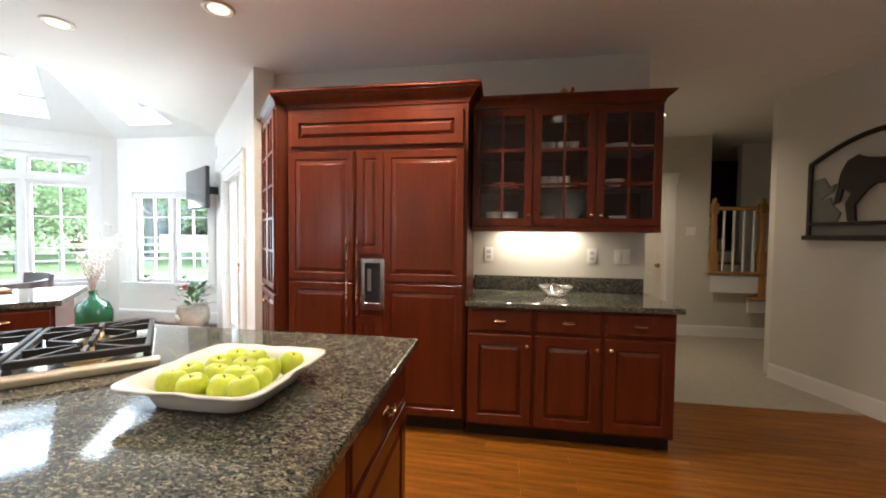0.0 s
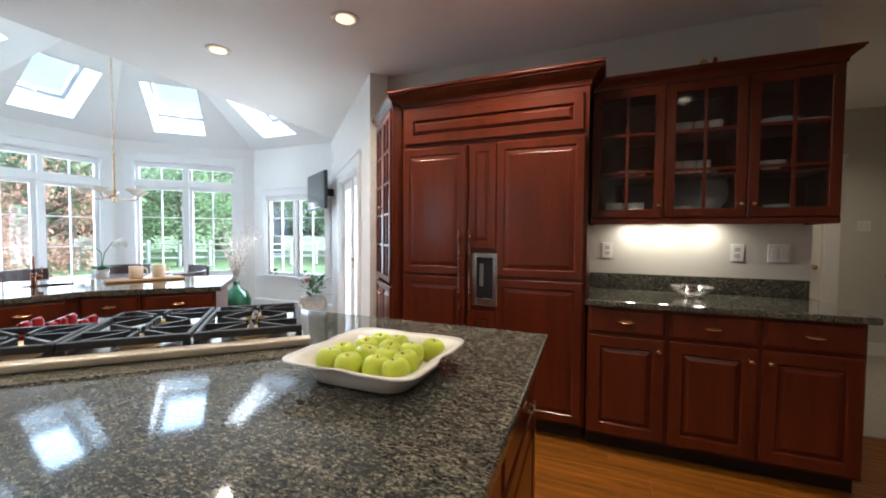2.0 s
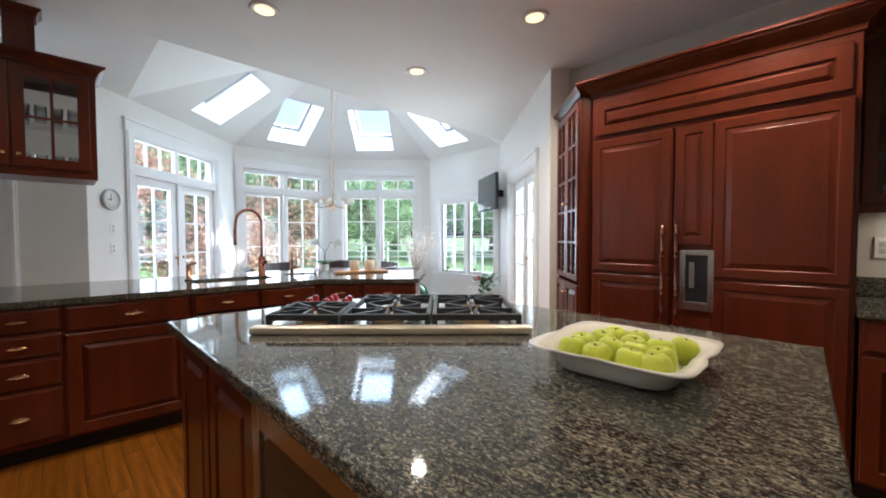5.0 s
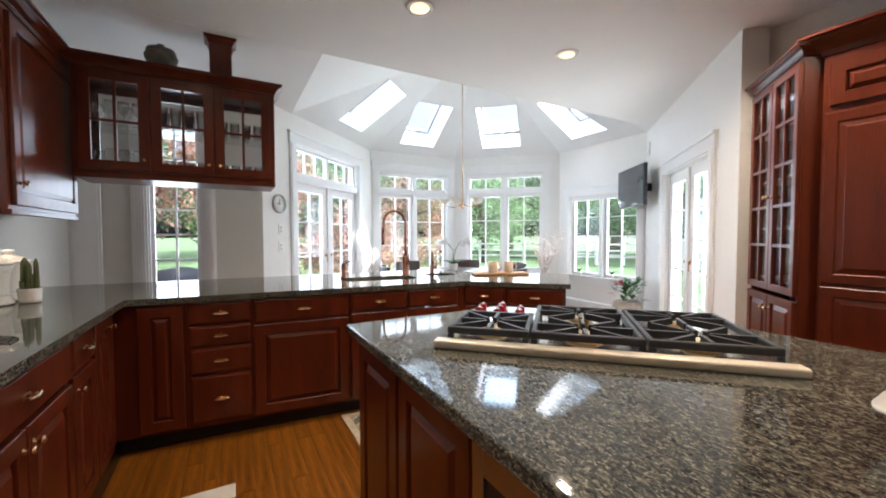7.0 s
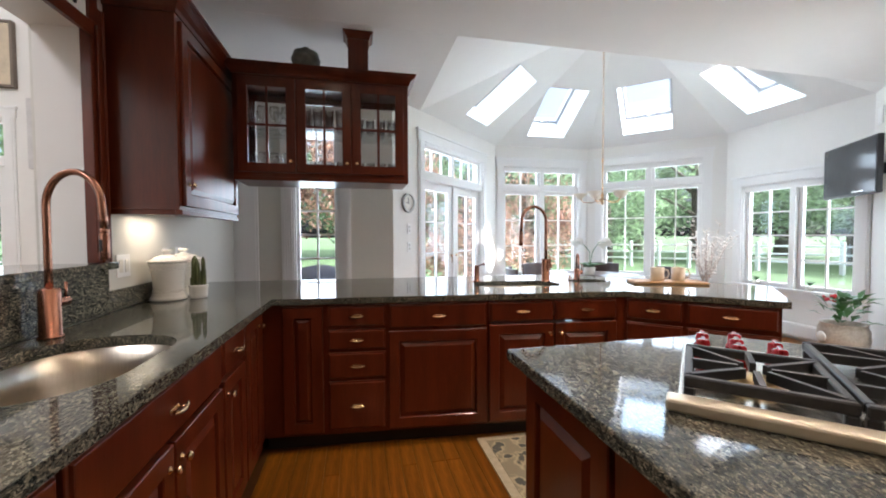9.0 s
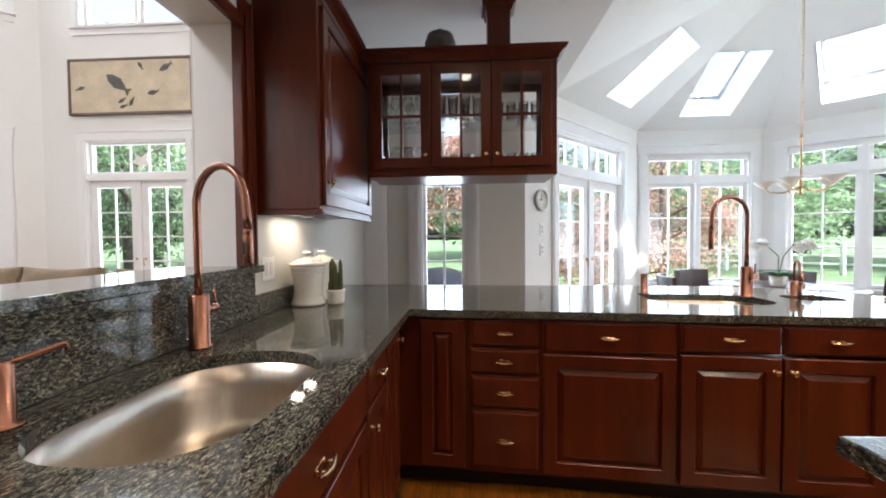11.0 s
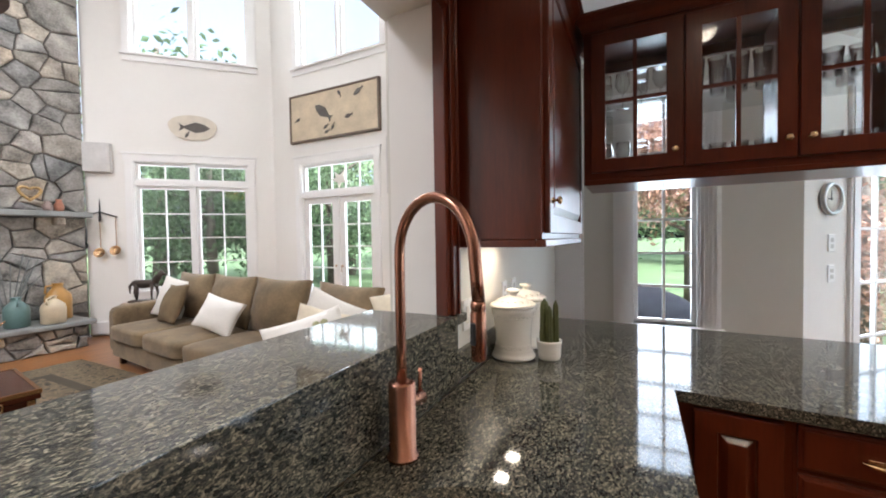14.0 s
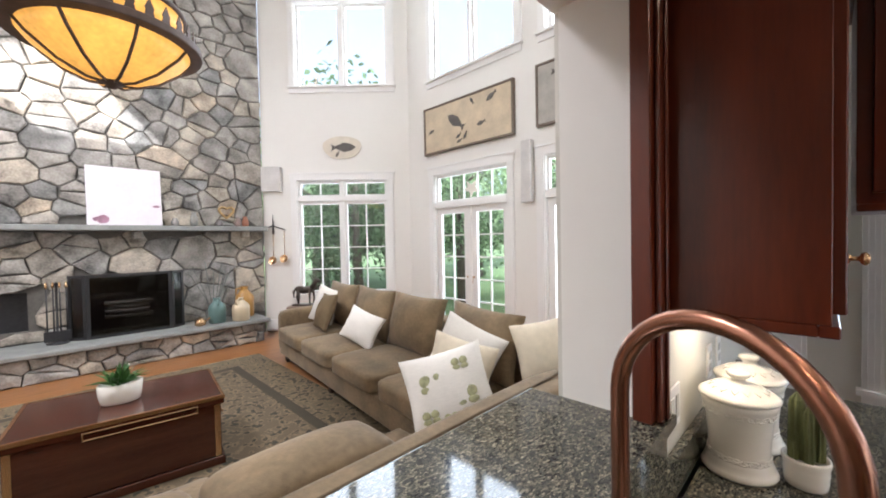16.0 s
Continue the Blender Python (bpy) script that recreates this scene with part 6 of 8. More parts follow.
part("backing", boxes((0.0, 1.83, -0.006, 0.0, 0.0, 0.28)), M_CERAMIC, fz)
for k in range(7):
    x = 0.06 + k * 0.25
    part("figure", boxes((x, x + 0.13, 0.001, 0.012, 0.13, 0.21), (x + 0.01, x + 0.025, 0.001, 0.012, 0.02, 0.13), (x + 0.10, x + 0.115, 0.001, 0.012, 0.02, 0.13), (x + 0.11, x + 0.17, 0.001, 0.012, 0.18, 0.25), bevel=0.004), M_PLQ, fz)

# ---- living room ----
M_STONE = random_tint(mat("field_stone", (0.33, 0.315, 0.29), 0.88, var=0.75, scale=4.5, bump=0.9, bscale=14), 0.20)
_n = M_STONE.node_tree
_b = _n.nodes["Principled BSDF"]
_oi = _n.nodes.new("ShaderNodeObjectInfo")
_cr = _n.nodes.new("ShaderNodeValToRGB")
_cr.color_ramp.interpolation = "LINEAR"
_e = _cr.color_ramp.elements
_e[0].color, _e[1].color = (0.82, 0.87, 0.92, 1), (1.08, 0.93, 0.76, 1)
for _p, _c in ((0.3, (1.0, 0.98, 0.95, 1)), (0.5, (0.70, 0.69, 0.68, 1)), (0.72, (1.08, 1.0, 0.88, 1)), (0.88, (0.86, 0.87, 0.88, 1))):
    _e.new(_p).color = _c
_n.links.new(_oi.outputs["Random"], _cr.inputs[0])
_mx = _n.nodes.new("ShaderNodeMix")
_mx.data_type, _mx.blend_type = "RGBA", "MULTIPLY"
_mx.inputs[0].default_value = 1.0
_n.links.new(_b.inputs["Base Color"].links[0].from_socket, _mx.inputs[6])
_n.links.new(_cr.outputs[0], _mx.inputs[7])
_n.links.new(_mx.outputs[2], _b.inputs["Base Color"])
M_MORTAR = mat("mortar", (0.13, 0.122, 0.11), 0.95, var=0.2, scale=20, bump=0.5)
M_SLATE = mat("slate_slab", (0.27, 0.28, 0.27), 0.6, var=0.2, scale=6, bump=0.2)


def clip_poly(poly, px, py, nx, ny):
    out = []
    for i in range(len(poly)):
        a, b = poly[i], poly[(i + 1) % len(poly)]
        da, db = (a[0] - px) * nx + (a[1] - py) * ny, (b[0] - px) * nx + (b[1] - py) * ny
        if da <= 0:
            out.append(a)
        if da * db < 0:
            t = da / (da - db)
            out.append((a[0] + (b[0] - a[0]) * t, a[1] + (b[1] - a[1]) * t))
    return out


def stone_cells(x0, x1, z0, z1, size, rng, holes=()):
    """Irregular stone outlines that fill a rectangle, leaving holes free."""
    seeds = []
    tries = 0
    while tries < 9000:
        tries += 1
        p = (rng.uniform(x0, x1), rng.uniform(z0, z1))
        d = size * rng.choice((0.5, 0.7, 0.9, 1.15, 1.35))
        if all((p[0] - q[0]) ** 2 + ((p[1] - q[1]) * 1.35) ** 2 > (0.5 * (d + q[2])) ** 2 for q in seeds):
            seeds.append((*p, d))
    cells = []
    for i, s in enumerate(seeds):
        poly = [(x0, z0), (x1, z0), (x1, z1), (x0, z1)]
        for j, q in enumerate(seeds):
            if i != j and abs(q[0] - s[0]) < size * 3 and abs(q[1] - s[1]) < size * 3:
                w = 0.5 + 0.18 * (s[2] - q[2]) / size
                poly = clip_poly(poly, s[0] + (q[0] - s[0]) * w, s[1] + (q[1] - s[1]) * w, q[0] - s[0], (q[1] - s[1]) * 1.35)
                if len(poly) < 3:
                    break
        for hx0, hx1, hz0, hz1 in holes:
            if len(poly) < 3:
                break
            cx, cz = sum(p[0] for p in poly) / len(poly), sum(p[1] for p in poly) / len(poly)
            if hx0 < cx < hx1 and hz0 < cz < hz1:
                poly = []
            elif min(p[0] for p in poly) < hx1 and max(p[0] for p in poly) > hx0 and min(p[1] for p in poly) < hz1 and max(p[1] for p in poly) > hz0:
                opts = [(hx0 - cx, (hx0, 0, 1, 0)), (cx - hx1, (hx1, 0, -1, 0)), (hz0 - cz, (0, hz0, 0, 1)), (cz - hz1, (0, hz1, 0, -1))]
                poly = clip_poly(poly, *max(opts)[1])
        if len(poly) >= 3:
            cells += split_cell(poly, size, rng)
    return cells


def split_cell(poly, size, rng):
    """Cut some of the larger outlines in two, along a slanting bed or a steep joint."""
    w = max(p[0] for p in poly) - min(p[0] for p in poly)
    h = max(p[1] for p in poly) - min(p[1] for p in poly)
    if max(w, h) < size * 0.95 or rng.random() < 0.45:
        return [poly]
    cx, cz = sum(p[0] for p in poly) / len(poly), sum(p[1] for p in poly) / len(poly)
    a = rng.uniform(-0.35, 0.35) + (math.pi / 2 if w < h * 1.15 or rng.random() < 0.7 else 0)
    px, pz = cx + rng.uniform(-0.12, 0.12) * w, cz + rng.uniform(-0.12, 0.12) * h
    two = [clip_poly(poly, px, pz, s_ * math.cos(a), s_ * math.sin(a)) for s_ in (1, -1)]
    return [q for q in two if len(q) >= 3]


def stone_mesh(poly, joint, depth, rng):
    """A rough block over an outline in x and z, its face towards +y."""
    cx, cz = sum(p[0] for p in poly) / len(poly), sum(p[1] for p in poly) / len(poly)
    pts = []
    for i in range(len(poly)):
        a, b = poly[i], poly[(i + 1) % len(poly)]
        pts.append(a)
        if math.dist(a, b) > 0.14:
            t = rng.uniform(0.4, 0.6)
            k = rng.uniform(-0.030, 0.010)
            mx, mz = a[0] + (b[0] - a[0]) * t, a[1] + (b[1] - a[1]) * t
            r = math.hypot(mx - cx, mz - cz)
            pts.append((mx + (mx - cx) / r * k * 0.4, mz + (mz - cz) / r * k * 0.4))
    bm = bmesh.new()
    rings = []
    for inset, y in ((joint, 0.0), (joint, depth * 0.55), (joint + 0.006, depth * 0.85), (joint + 0.02, depth)):
        ring = []
        for x, z in pts:
            r = math.hypot(x - cx, z - cz)
            f = max(0.2, 1 - inset / max(r, 0.02))
            ring.append(bm.verts.new((cx + (x - cx) * f, y + rng.uniform(-0.004, 0.004) * (y > 0), cz + (z - cz) * f)))
        rings.append(ring)
    n = len(pts)
    for a, b in zip(rings, rings[1:]):
        for k in range(n):
            bm.faces.new((a[k], b[k], b[(k + 1) % n], a[(k + 1) % n]))
    c = bm.verts.new((cx, depth + rng.uniform(0, 0.012), cz))
    for k in range(n):
        bm.faces.new((rings[-1][k], c, rings[-1][(k + 1) % n]))
    bmesh.ops.recalc_face_normals(bm, faces=bm.faces[:])
    return bm


rng = random.Random(7)
CY = SY + 0.02
chim = thing("fireplace", pose(0, CY, 0), "tall grey field stone chimney breast with a firebox", "fireplace")
FB = (-3.28, -2.18, 0.40, 1.14)
NB = (-1.74, -1.30, 0.52, 1.02)
for b in ((-4.64, FB[0], -0.14, 0.0, 0, LH), (FB[1], NB[0], -0.14, 0.0, 0, LH), (NB[1], 1.6, -0.14, 0.0, 0, LH), (FB[0], FB[1], -0.14, 0.0, FB[3], LH), (NB[0], NB[1], -0.14, 0.0, NB[3], LH), (FB[0], FB[1], -0.14, 0.0, 0, FB[2]), (NB[0], NB[1], -0.14, 0.0, 0, NB[2])):
    part("mortar_bed", boxes(b), M_MORTAR, chim)
fbk = bmesh.new()
for f in (FB, NB):
    add_box(fbk, f[0], f[1], -0.135, -0.12, f[2], f[3])
part("firebox_back", fbk, M_BLACK, chim, "black back of the firebox and wood niche")
cells = stone_cells(-4.63, -1.15, 0.38, 4.9, 0.43, rng, (FB, NB, (-4.7, 0, 1.80, 1.88)))
for c in cells:
    part("stone", stone_mesh(c, 0.006, rng.uniform(0.035, 0.065), rng), M_STONE, chim)
rest = bmesh.new()
for c in stone_cells(-4.63, -1.15, 4.9, LH, 0.42, rng) + stone_cells(-1.15, 1.6, 0.0, LH, 0.5, rng):
    merge(rest, stone_mesh(c, 0.008, 0.05, rng))
tagged(part("stone_rest", rest, M_STONE, chim), kind="stuff")
for k in range(4):
    part("log", tube([(-3.0 + rng.uniform(-0.03, 0.03), -0.10 + 0.02 * (k % 2), 0.58 + 0.062 * k), (-2.5 + rng.uniform(-0.05, 0.05), -0.10 + 0.02 * (k % 2), 0.585 + 0.062 * k)], 0.033, 10), mat("birch_log", (0.55, 0.52, 0.47), 0.8, var=0.4, scale=20) if "birch_log" not in bpy.data.materials else bpy.data.materials["birch_log"], chim, "pale birch log")

mt = part("mantel", boxes((-4.62, 1.5, SY + 0.03, SY + 0.32, 1.80, 1.875), bevel=0.008), M_SLATE)
tagged(mt, "long grey slate mantel shelf", "mantel")
for k, x in enumerate((-4.3, -2.85, -1.4)):
    cb_ = part("corbel", boxes((x - 0.06, x + 0.06, SY + 0.03, SY + 0.2, 1.68, 1.80), bevel=0.02), M_STONE)
    tagged(cb_, "stone corbel under the mantel shelf", "corbel", "mantel corbels")
hth = thing("hearth", pose(0, 0, 0), "raised stone hearth with a grey slate top", "hearth")
part("slab", boxes((-4.45, 1.5, SY + 0.03, -7.0, 0.31, 0.372), bevel=0.012), M_SLATE, hth)
part("core", boxes((-4.38, 1.5, SY + 0.03, -7.12, 0.0, 0.309)), M_MORTAR, hth)
for c in stone_cells(-4.38, -0.9, 0.0, 0.305, 0.34, rng):
    ob = part("stone", stone_mesh(c, 0.007, 0.05, rng), M_STONE, hth)
    ob.location.y = -7.12

pt = thing("painting", pose(-2.73, SY + 0.16, 1.878, -6, 0, 180), "pale pink and white abstract canvas on the mantel", "painting")
M_CANVAS = mat("pale_canvas", (0.74, 0.70, 0.74), 0.8, var=0.10, scale=2.5)
part("canvas", boxes((-0.415, 0.415, -0.02, 0.02, 0.0, 0.82), bevel=0.003), M_CANVAS, pt)
M_MAUVE = mat("mauve_paint", (0.30, 0.16, 0.22), 0.8, var=0.4, scale=12)
for x, z, w, h in ((-0.36, 0.02, 0.10, 0.05), (-0.30, 0.02, 0.14, 0.10), (0.30, 0.22, 0.09, 0.03)):
    bm = bmesh.new()
    bmesh.ops.create_icosphere(bm, subdivisions=2, radius=1.0)
    for v in bm.verts:
        v.co = Vector((x + 0.05 + v.co.x * w * 0.5, -0.0205 + v.co.y * 0.0015, z + 0.06 + v.co.z * h * 0.6 * (1 + 0.3 * math.sin(v.co.x * 7))))
    part("brush_mark", bm, M_MAUVE, pt)

fs = thing("fire_screen", pose(-2.73, -7.38, 0.374), "black folding fireplace screen with glass", "fire screen")
for x0, x1, rz, px, py in ((-0.46, 0.46, 0, 0, 0), (-0.2, 0.0, 35, -0.46, 0.0), (0.0, 0.2, -35, 0.46, 0.0)):
    pn_ = part("panel", ring_frame(x0, x1, 0.0, 0.84, 0.035, -0.012, 0.012), M_BLACK, fs)
    pn_.matrix_local = pose(px, py, 0, 0, 0, rz)
    g_ = part("screen_glass", boxes((x0 + 0.035, x1 - 0.035, -0.003, 0.003, 0.035, 0.805)), pane_glass("smoked_glass", (0.35, 0.34, 0.33)) if "smoked_glass" not in bpy.data.materials else bpy.data.materials["smoked_glass"], pn_)
ft = thing("fire_tools", pose(-2.0, -7.45, 0.374), "black iron fireplace tool set on a stand", "fire tools")
part("stand", lathe([(0.11, 0), (0.11, 0.015), (0.012, 0.03), (0.012, 0.72), (0.02, 0.75), (0.001, 0.78)], 16), M_BLACK, ft)
for k, dx in enumerate((-0.09, -0.03, 0.03, 0.09)):
    part("tool", merge(tube([(dx, 0.02, 0.08), (dx, 0.02, 0.70)], 0.008, 8), boxes((dx - 0.035, dx + 0.035, 0.012, 0.028, 0.03, 0.16), bevel=0.005)), M_BLACK, ft)
    part("grip", lathe([(0.012, 0), (0.014, 0.03), (0.01, 0.07), (0.001, 0.075)], 10), M_BRASS, ft).location = (dx, 0.02, 0.70)


def jug(name, m, r, h, colour, label, neck=0.3):
    ob = thing(name, m, label, "jug")
    mm = mat(name + "_glaze", colour, 0.35, var=0.15, scale=6)
    part("body", lathe([(r * 0.85, 0), (r, 0.01), (r * 1.02, h * 0.55), (r * 0.95, h * 0.68), (r * 0.5, h * 0.84), (r * neck, h * 0.88), (r * neck, h * 0.97), (r * neck * 1.2, h), (r * neck * 0.8, h)], 28), mm, ob)
    part("handle", tube([(r * neck, 0, h * 0.95), (r * 0.9, 0, h * 0.93), (r * 0.95, 0, h * 0.75), (r * 0.8, 0, h * 0.72)], 0.012, 8), mm, ob)


jug("stoneware_jug", pose(-4.06, -7.18, 0.374, 0, 0, 40), 0.125, 0.36, (0.62, 0.52, 0.36), "cream and tan stoneware jug on the hearth")
jug("teal_jug", pose(-3.75, -7.28, 0.374, 0, 0, 80), 0.12, 0.38, (0.13, 0.22, 0.21), "teal glazed bottle jug on the hearth", 0.4)
jug("amber_jug", pose(-4.22, -7.5, 0.374), 0.14, 0.50, (0.45, 0.24, 0.06), "amber glazed tall jug on the hearth", 0.4)
tp = thing("brass_teapot", pose(-3.50, -7.2, 0.374), "small brass pot and shell on the hearth", "ornament")
part("pot", lathe([(0.05, 0), (0.075, 0.02), (0.07, 0.08), (0.04, 0.11), (0.02, 0.12), (0.001, 0.13)], 20), M_BRASS, tp)
part("spout", tube([(-0.06, 0, 0.05), (-0.11, 0, 0.09), (-0.13, 0, 0.11)], 0.012, 8), M_BRASS, tp)
dg = thing("bare_branch_arrangement", pose(-3.75, -7.5, 0.374), "grey dried branch arrangement behind the jugs", "branches")
for k in range(10):
    a = rng.uniform(-0.9, 0.9)
    part("branch", tube([(0, 0, 0.0), (0.12 * a, 0.02, 0.35), (0.4 * a, 0.03 * rng.random(), 0.6 + 0.35 * rng.random())], 0.006, 5), mat("dry_branch", (0.16, 0.17, 0.16), 0.9) if "dry_branch" not in bpy.data.materials else bpy.data.materials["dry_branch"], dg)
wr = part("heart_wreath", tube([(0.10 * (math.sin(t) ** 3) * 1.1, 0, 0.085 * math.cos(t) - 0.032 * math.cos(2 * t) - 0.012 * math.cos(3 * t)) for t in [2 * math.pi * k / 28 for k in range(29)]], 0.018, 8), mat("straw", (0.45, 0.30, 0.13), 0.9, var=0.4, scale=40, bump=0.6))
wr.matrix_world = pose(-4.02, SY + 0.14, 2.12)
tagged(wr, "heart shaped straw wreath on the chimney", "wreath")
for k, (x, h, c) in enumerate(((-4.18, 0.14, (0.30, 0.22, 0.2)), (-4.30, 0.17, (0.38, 0.16, 0.10)), (-3.90, 0.10, (0.22, 0.2, 0.2)), (-3.55, 0.22, (0.3, 0.3, 0.28)), (-3.3, 0.12, (0.34, 0.32, 0.3)))):
    ob = part("pottery", lathe([(0.03, 0), (0.05, 0.02), (0.055, h * 0.5), (0.03, h * 0.85), (0.035, h), (0.02, h)], 18), mat("pottery_%d" % k, c, 0.6, var=0.3))
    ob.matrix_world = pose(x, SY + 0.17, 1.876)
    tagged(ob, "small earthen pot on the mantel", "pottery", "mantel pottery")

# ladle rack on the bay wall
lr = thing("ladle_rack", mLW @ pose(0.18, -0.004, 1.30), "iron wall rack with brass ladles", "rack")
part("bar", tube([(-0.22, -0.03, 0.52), (-0.1, -0.03, 0.56), (0, -0.03, 0.60), (0.1, -0.03, 0.56), (0.22, -0.03, 0.52)], 0.010, 8), M_BLACK, lr)
part("finial", tube([(0, -0.02, 0.45), (0, -0.02, 0.80)], 0.012, 8, [0.02, 0.004]), M_BLACK, lr)
for dx, zb, mm in ((-0.2, 0.05, M_BLACK), (0.0, -0.05, M_BRASS), (0.2, -0.02, M_BRASS)):
    ld_ = part("ladle", tube([(dx, -0.03, 0.53), (dx, -0.03, zb + 0.06)], 0.006, 6), mm, lr, "long handled ladle")
    bm = lathe([(0.02, 0), (0.06, 0.012), (0.075, 0.035), (0.07, 0.036), (0.05, 0.018), (0.001, 0.012)], 18)
    bw = part("cup", bm, mm, ld_)
    bw.matrix_local = pose(dx, -0.05, zb + 0.02, 75, 0, 0)

# fossils and art
M_TAN = mat("tan_stone", (0.60, 0.50, 0.36), 0.8, var=0.18, scale=5)
M_PALE = mat("pale_limestone", (0.68, 0.62, 0.52), 0.8, var=0.1, scale=8)
M_FISH = mat("fossil_dark", (0.11, 0.10, 0.09), 0.7, var=0.3)


def fish(parent, x, z, size, tilt=0.0, y=-0.03):
    pts = [(-0.5, 0.0), (-0.3, 0.14), (0.0, 0.2), (0.25, 0.10), (0.38, 0.04), (0.55, 0.16), (0.5, 0.0), (0.55, -0.14), (0.38, -0.04), (0.25, -0.10), (0.0, -0.2), (-0.3, -0.14)]
    bm = prism([(a * size, b * size) for a, b in pts[::-1]], 0.0, 0.006)
    bm.transform(pose(x, y, z, 90, 0, 0) @ pose(0, 0, 0, 0, 0, tilt))
    part("fish", bm, M_FISH, parent, "dark fossil fish")


fo = thing("fossil_plaque", mLW @ pose(1.45, -0.003, 3.27), "oval cream stone plaque with a fossil fish", "fossil")
bm = prism([(0.34 * math.cos(a) * (1 + 0.05 * math.sin(3 * a)), 0.21 * math.sin(a) * (1 + 0.06 * math.cos(2 * a))) for a in [2 * math.pi * k / 40 for k in range(40)]], 0.0, 0.03, 0.006)
bm.transform(pose(0, 0, 0, 90, 0, 0))
part("slab", bm, M_PALE, fo)
fish(fo, 0.04, 0.0, 0.42, 180, -0.031)
fish(fo, -0.08, -0.12, 0.12, 60, -0.031)
fp = thing("fossil_art", mLD @ pose(1.37, -0.003, 3.40), "long tan stone panel of fossil fish in a frame", "fossil")
part("slab", boxes((-0.87, 0.87, -0.05, 0.0, -0.355, 0.355), bevel=0.004), M_TAN, fp)
part("frame", ring_frame(-0.90, 0.90, -0.385, 0.385, 0.028, -0.062, 0.0), mat("bronze_frame", (0.16, 0.12, 0.09), 0.5), fp)
for x, z, s, t in ((-0.18, 0.04, 0.40, -38), (-0.72, -0.02, 0.13, 200), (0.02, -0.22, 0.13, 60), (-0.12, -0.2, 0.12, 30), (0.33, -0.10, 0.16, 10), (0.16, 0.27, 0.12, -60), (0.52, 0.24, 0.2, 30), (-0.1, -0.28, 0.12, 20)):
    fish(fp, x, z, s, t, -0.051)
f2 = thing("fossil_art", mLD @ pose(3.35, -0.003, 3.43), "square grey stone panel of fossils in a frame", "fossil")
part("slab", boxes((-0.70, 0.70, -0.05, 0.0, -0.37, 0.37), bevel=0.004), mat("grey_stone_panel", (0.42, 0.40, 0.36), 0.8, var=0.2, scale=6), f2)
part("frame", ring_frame(-0.73, 0.73, -0.40, 0.40, 0.028, -0.062, 0.0), bpy.data.materials["bronze_frame"], f2)
fish(f2, -0.35, 0.22, 0.28, 170, -0.051)
sf = part("paper_bird", prism([(-0.16, 0.0), (-0.02, -0.05), (0.0, -0.14), (0.06, -0.05), (0.18, -0.08), (0.10, 0.03), (0.14, 0.14), (0.02, 0.06), (-0.08, 0.12), (-0.05, 0.03)], 0, 0.01), M_CERAMIC)
sf.matrix_world = mLD @ pose(1.42, 0.02, 2.37, 90, 0, 0)
tagged(sf, "white bird ornament hung in the transom", "ornament")
for m, lab in ((mLW @ pose(0.19, -0.002, 2.72), "flat white loudspeaker box on the wall"), (mLD @ pose(2.48, -0.002, 2.48), "tall white loudspeaker on the wall")):
    ob = thing("speaker", m, lab, "speaker")
    w, h = (0.17, 0.22) if "flat" in lab else (0.075, 0.41)
    part("box", boxes((-w, w, -0.10, 0.0, -h, h), bevel=0.006), mat("speaker_cloth", (0.60, 0.58, 0.56), 0.85) if "speaker_cloth" not in bpy.data.materials else bpy.data.materials["speaker_cloth"], ob)
h2 = part("baseboard_heater", boxes((0.05, 2.6, -0.08, -0.018, 0.03, 0.22), bevel=0.008), M_TRIM)
h2.matrix_world = mLW
tagged(h2, "long white baseboard heater under the bay window", "heater")

# sectional sofa
M_SUEDE = mat("olive_brown_suede", (0.195, 0.138, 0.076), 0.9, var=0.42, scale=4, bump=0.25, bscale=120)
M_SUEDE.node_tree.nodes["Principled BSDF"].inputs["Sheen Weight"].default_value = 0.15
M_PIPE = mat("suede_piping", (0.11, 0.075, 0.04), 0.85)


def cushion(x0, x1, y0, y1, z0, z1, bulge=0.03, n=8):
    """A stuffed box with rounded edges and a domed top."""
    bm = bmesh.new()
    bmesh.ops.create_cube(bm, size=2.0)
    bmesh.ops.subdivide_edges(bm, edges=bm.edges[:], cuts=n, use_grid_fill=True)
    for v in bm.verts:
        x, y, z = v.co
        e = 9
        k = (abs(x) ** e + abs(y) ** e + abs(z) ** e) ** (-1 / e)
        x, y, z = x * k, y * k, z * k
        b = (1 - x * x) * (1 - y * y)
        v.co = Vector(((x0 + x1) / 2 + x * (x1 - x0) / 2, (y0 + y1) / 2 + y * (y1 - y0) / 2 * (1 + 0.0), (z0 + z1) / 2 + z * (z1 - z0) / 2 + bulge * b * (1 if z > 0 else 0) + 0.004 * noise.noise(Vector((x * 3, y * 3, z * 3 + x0)))))
    for f in bm.faces:
        f.smooth = True
    return bm


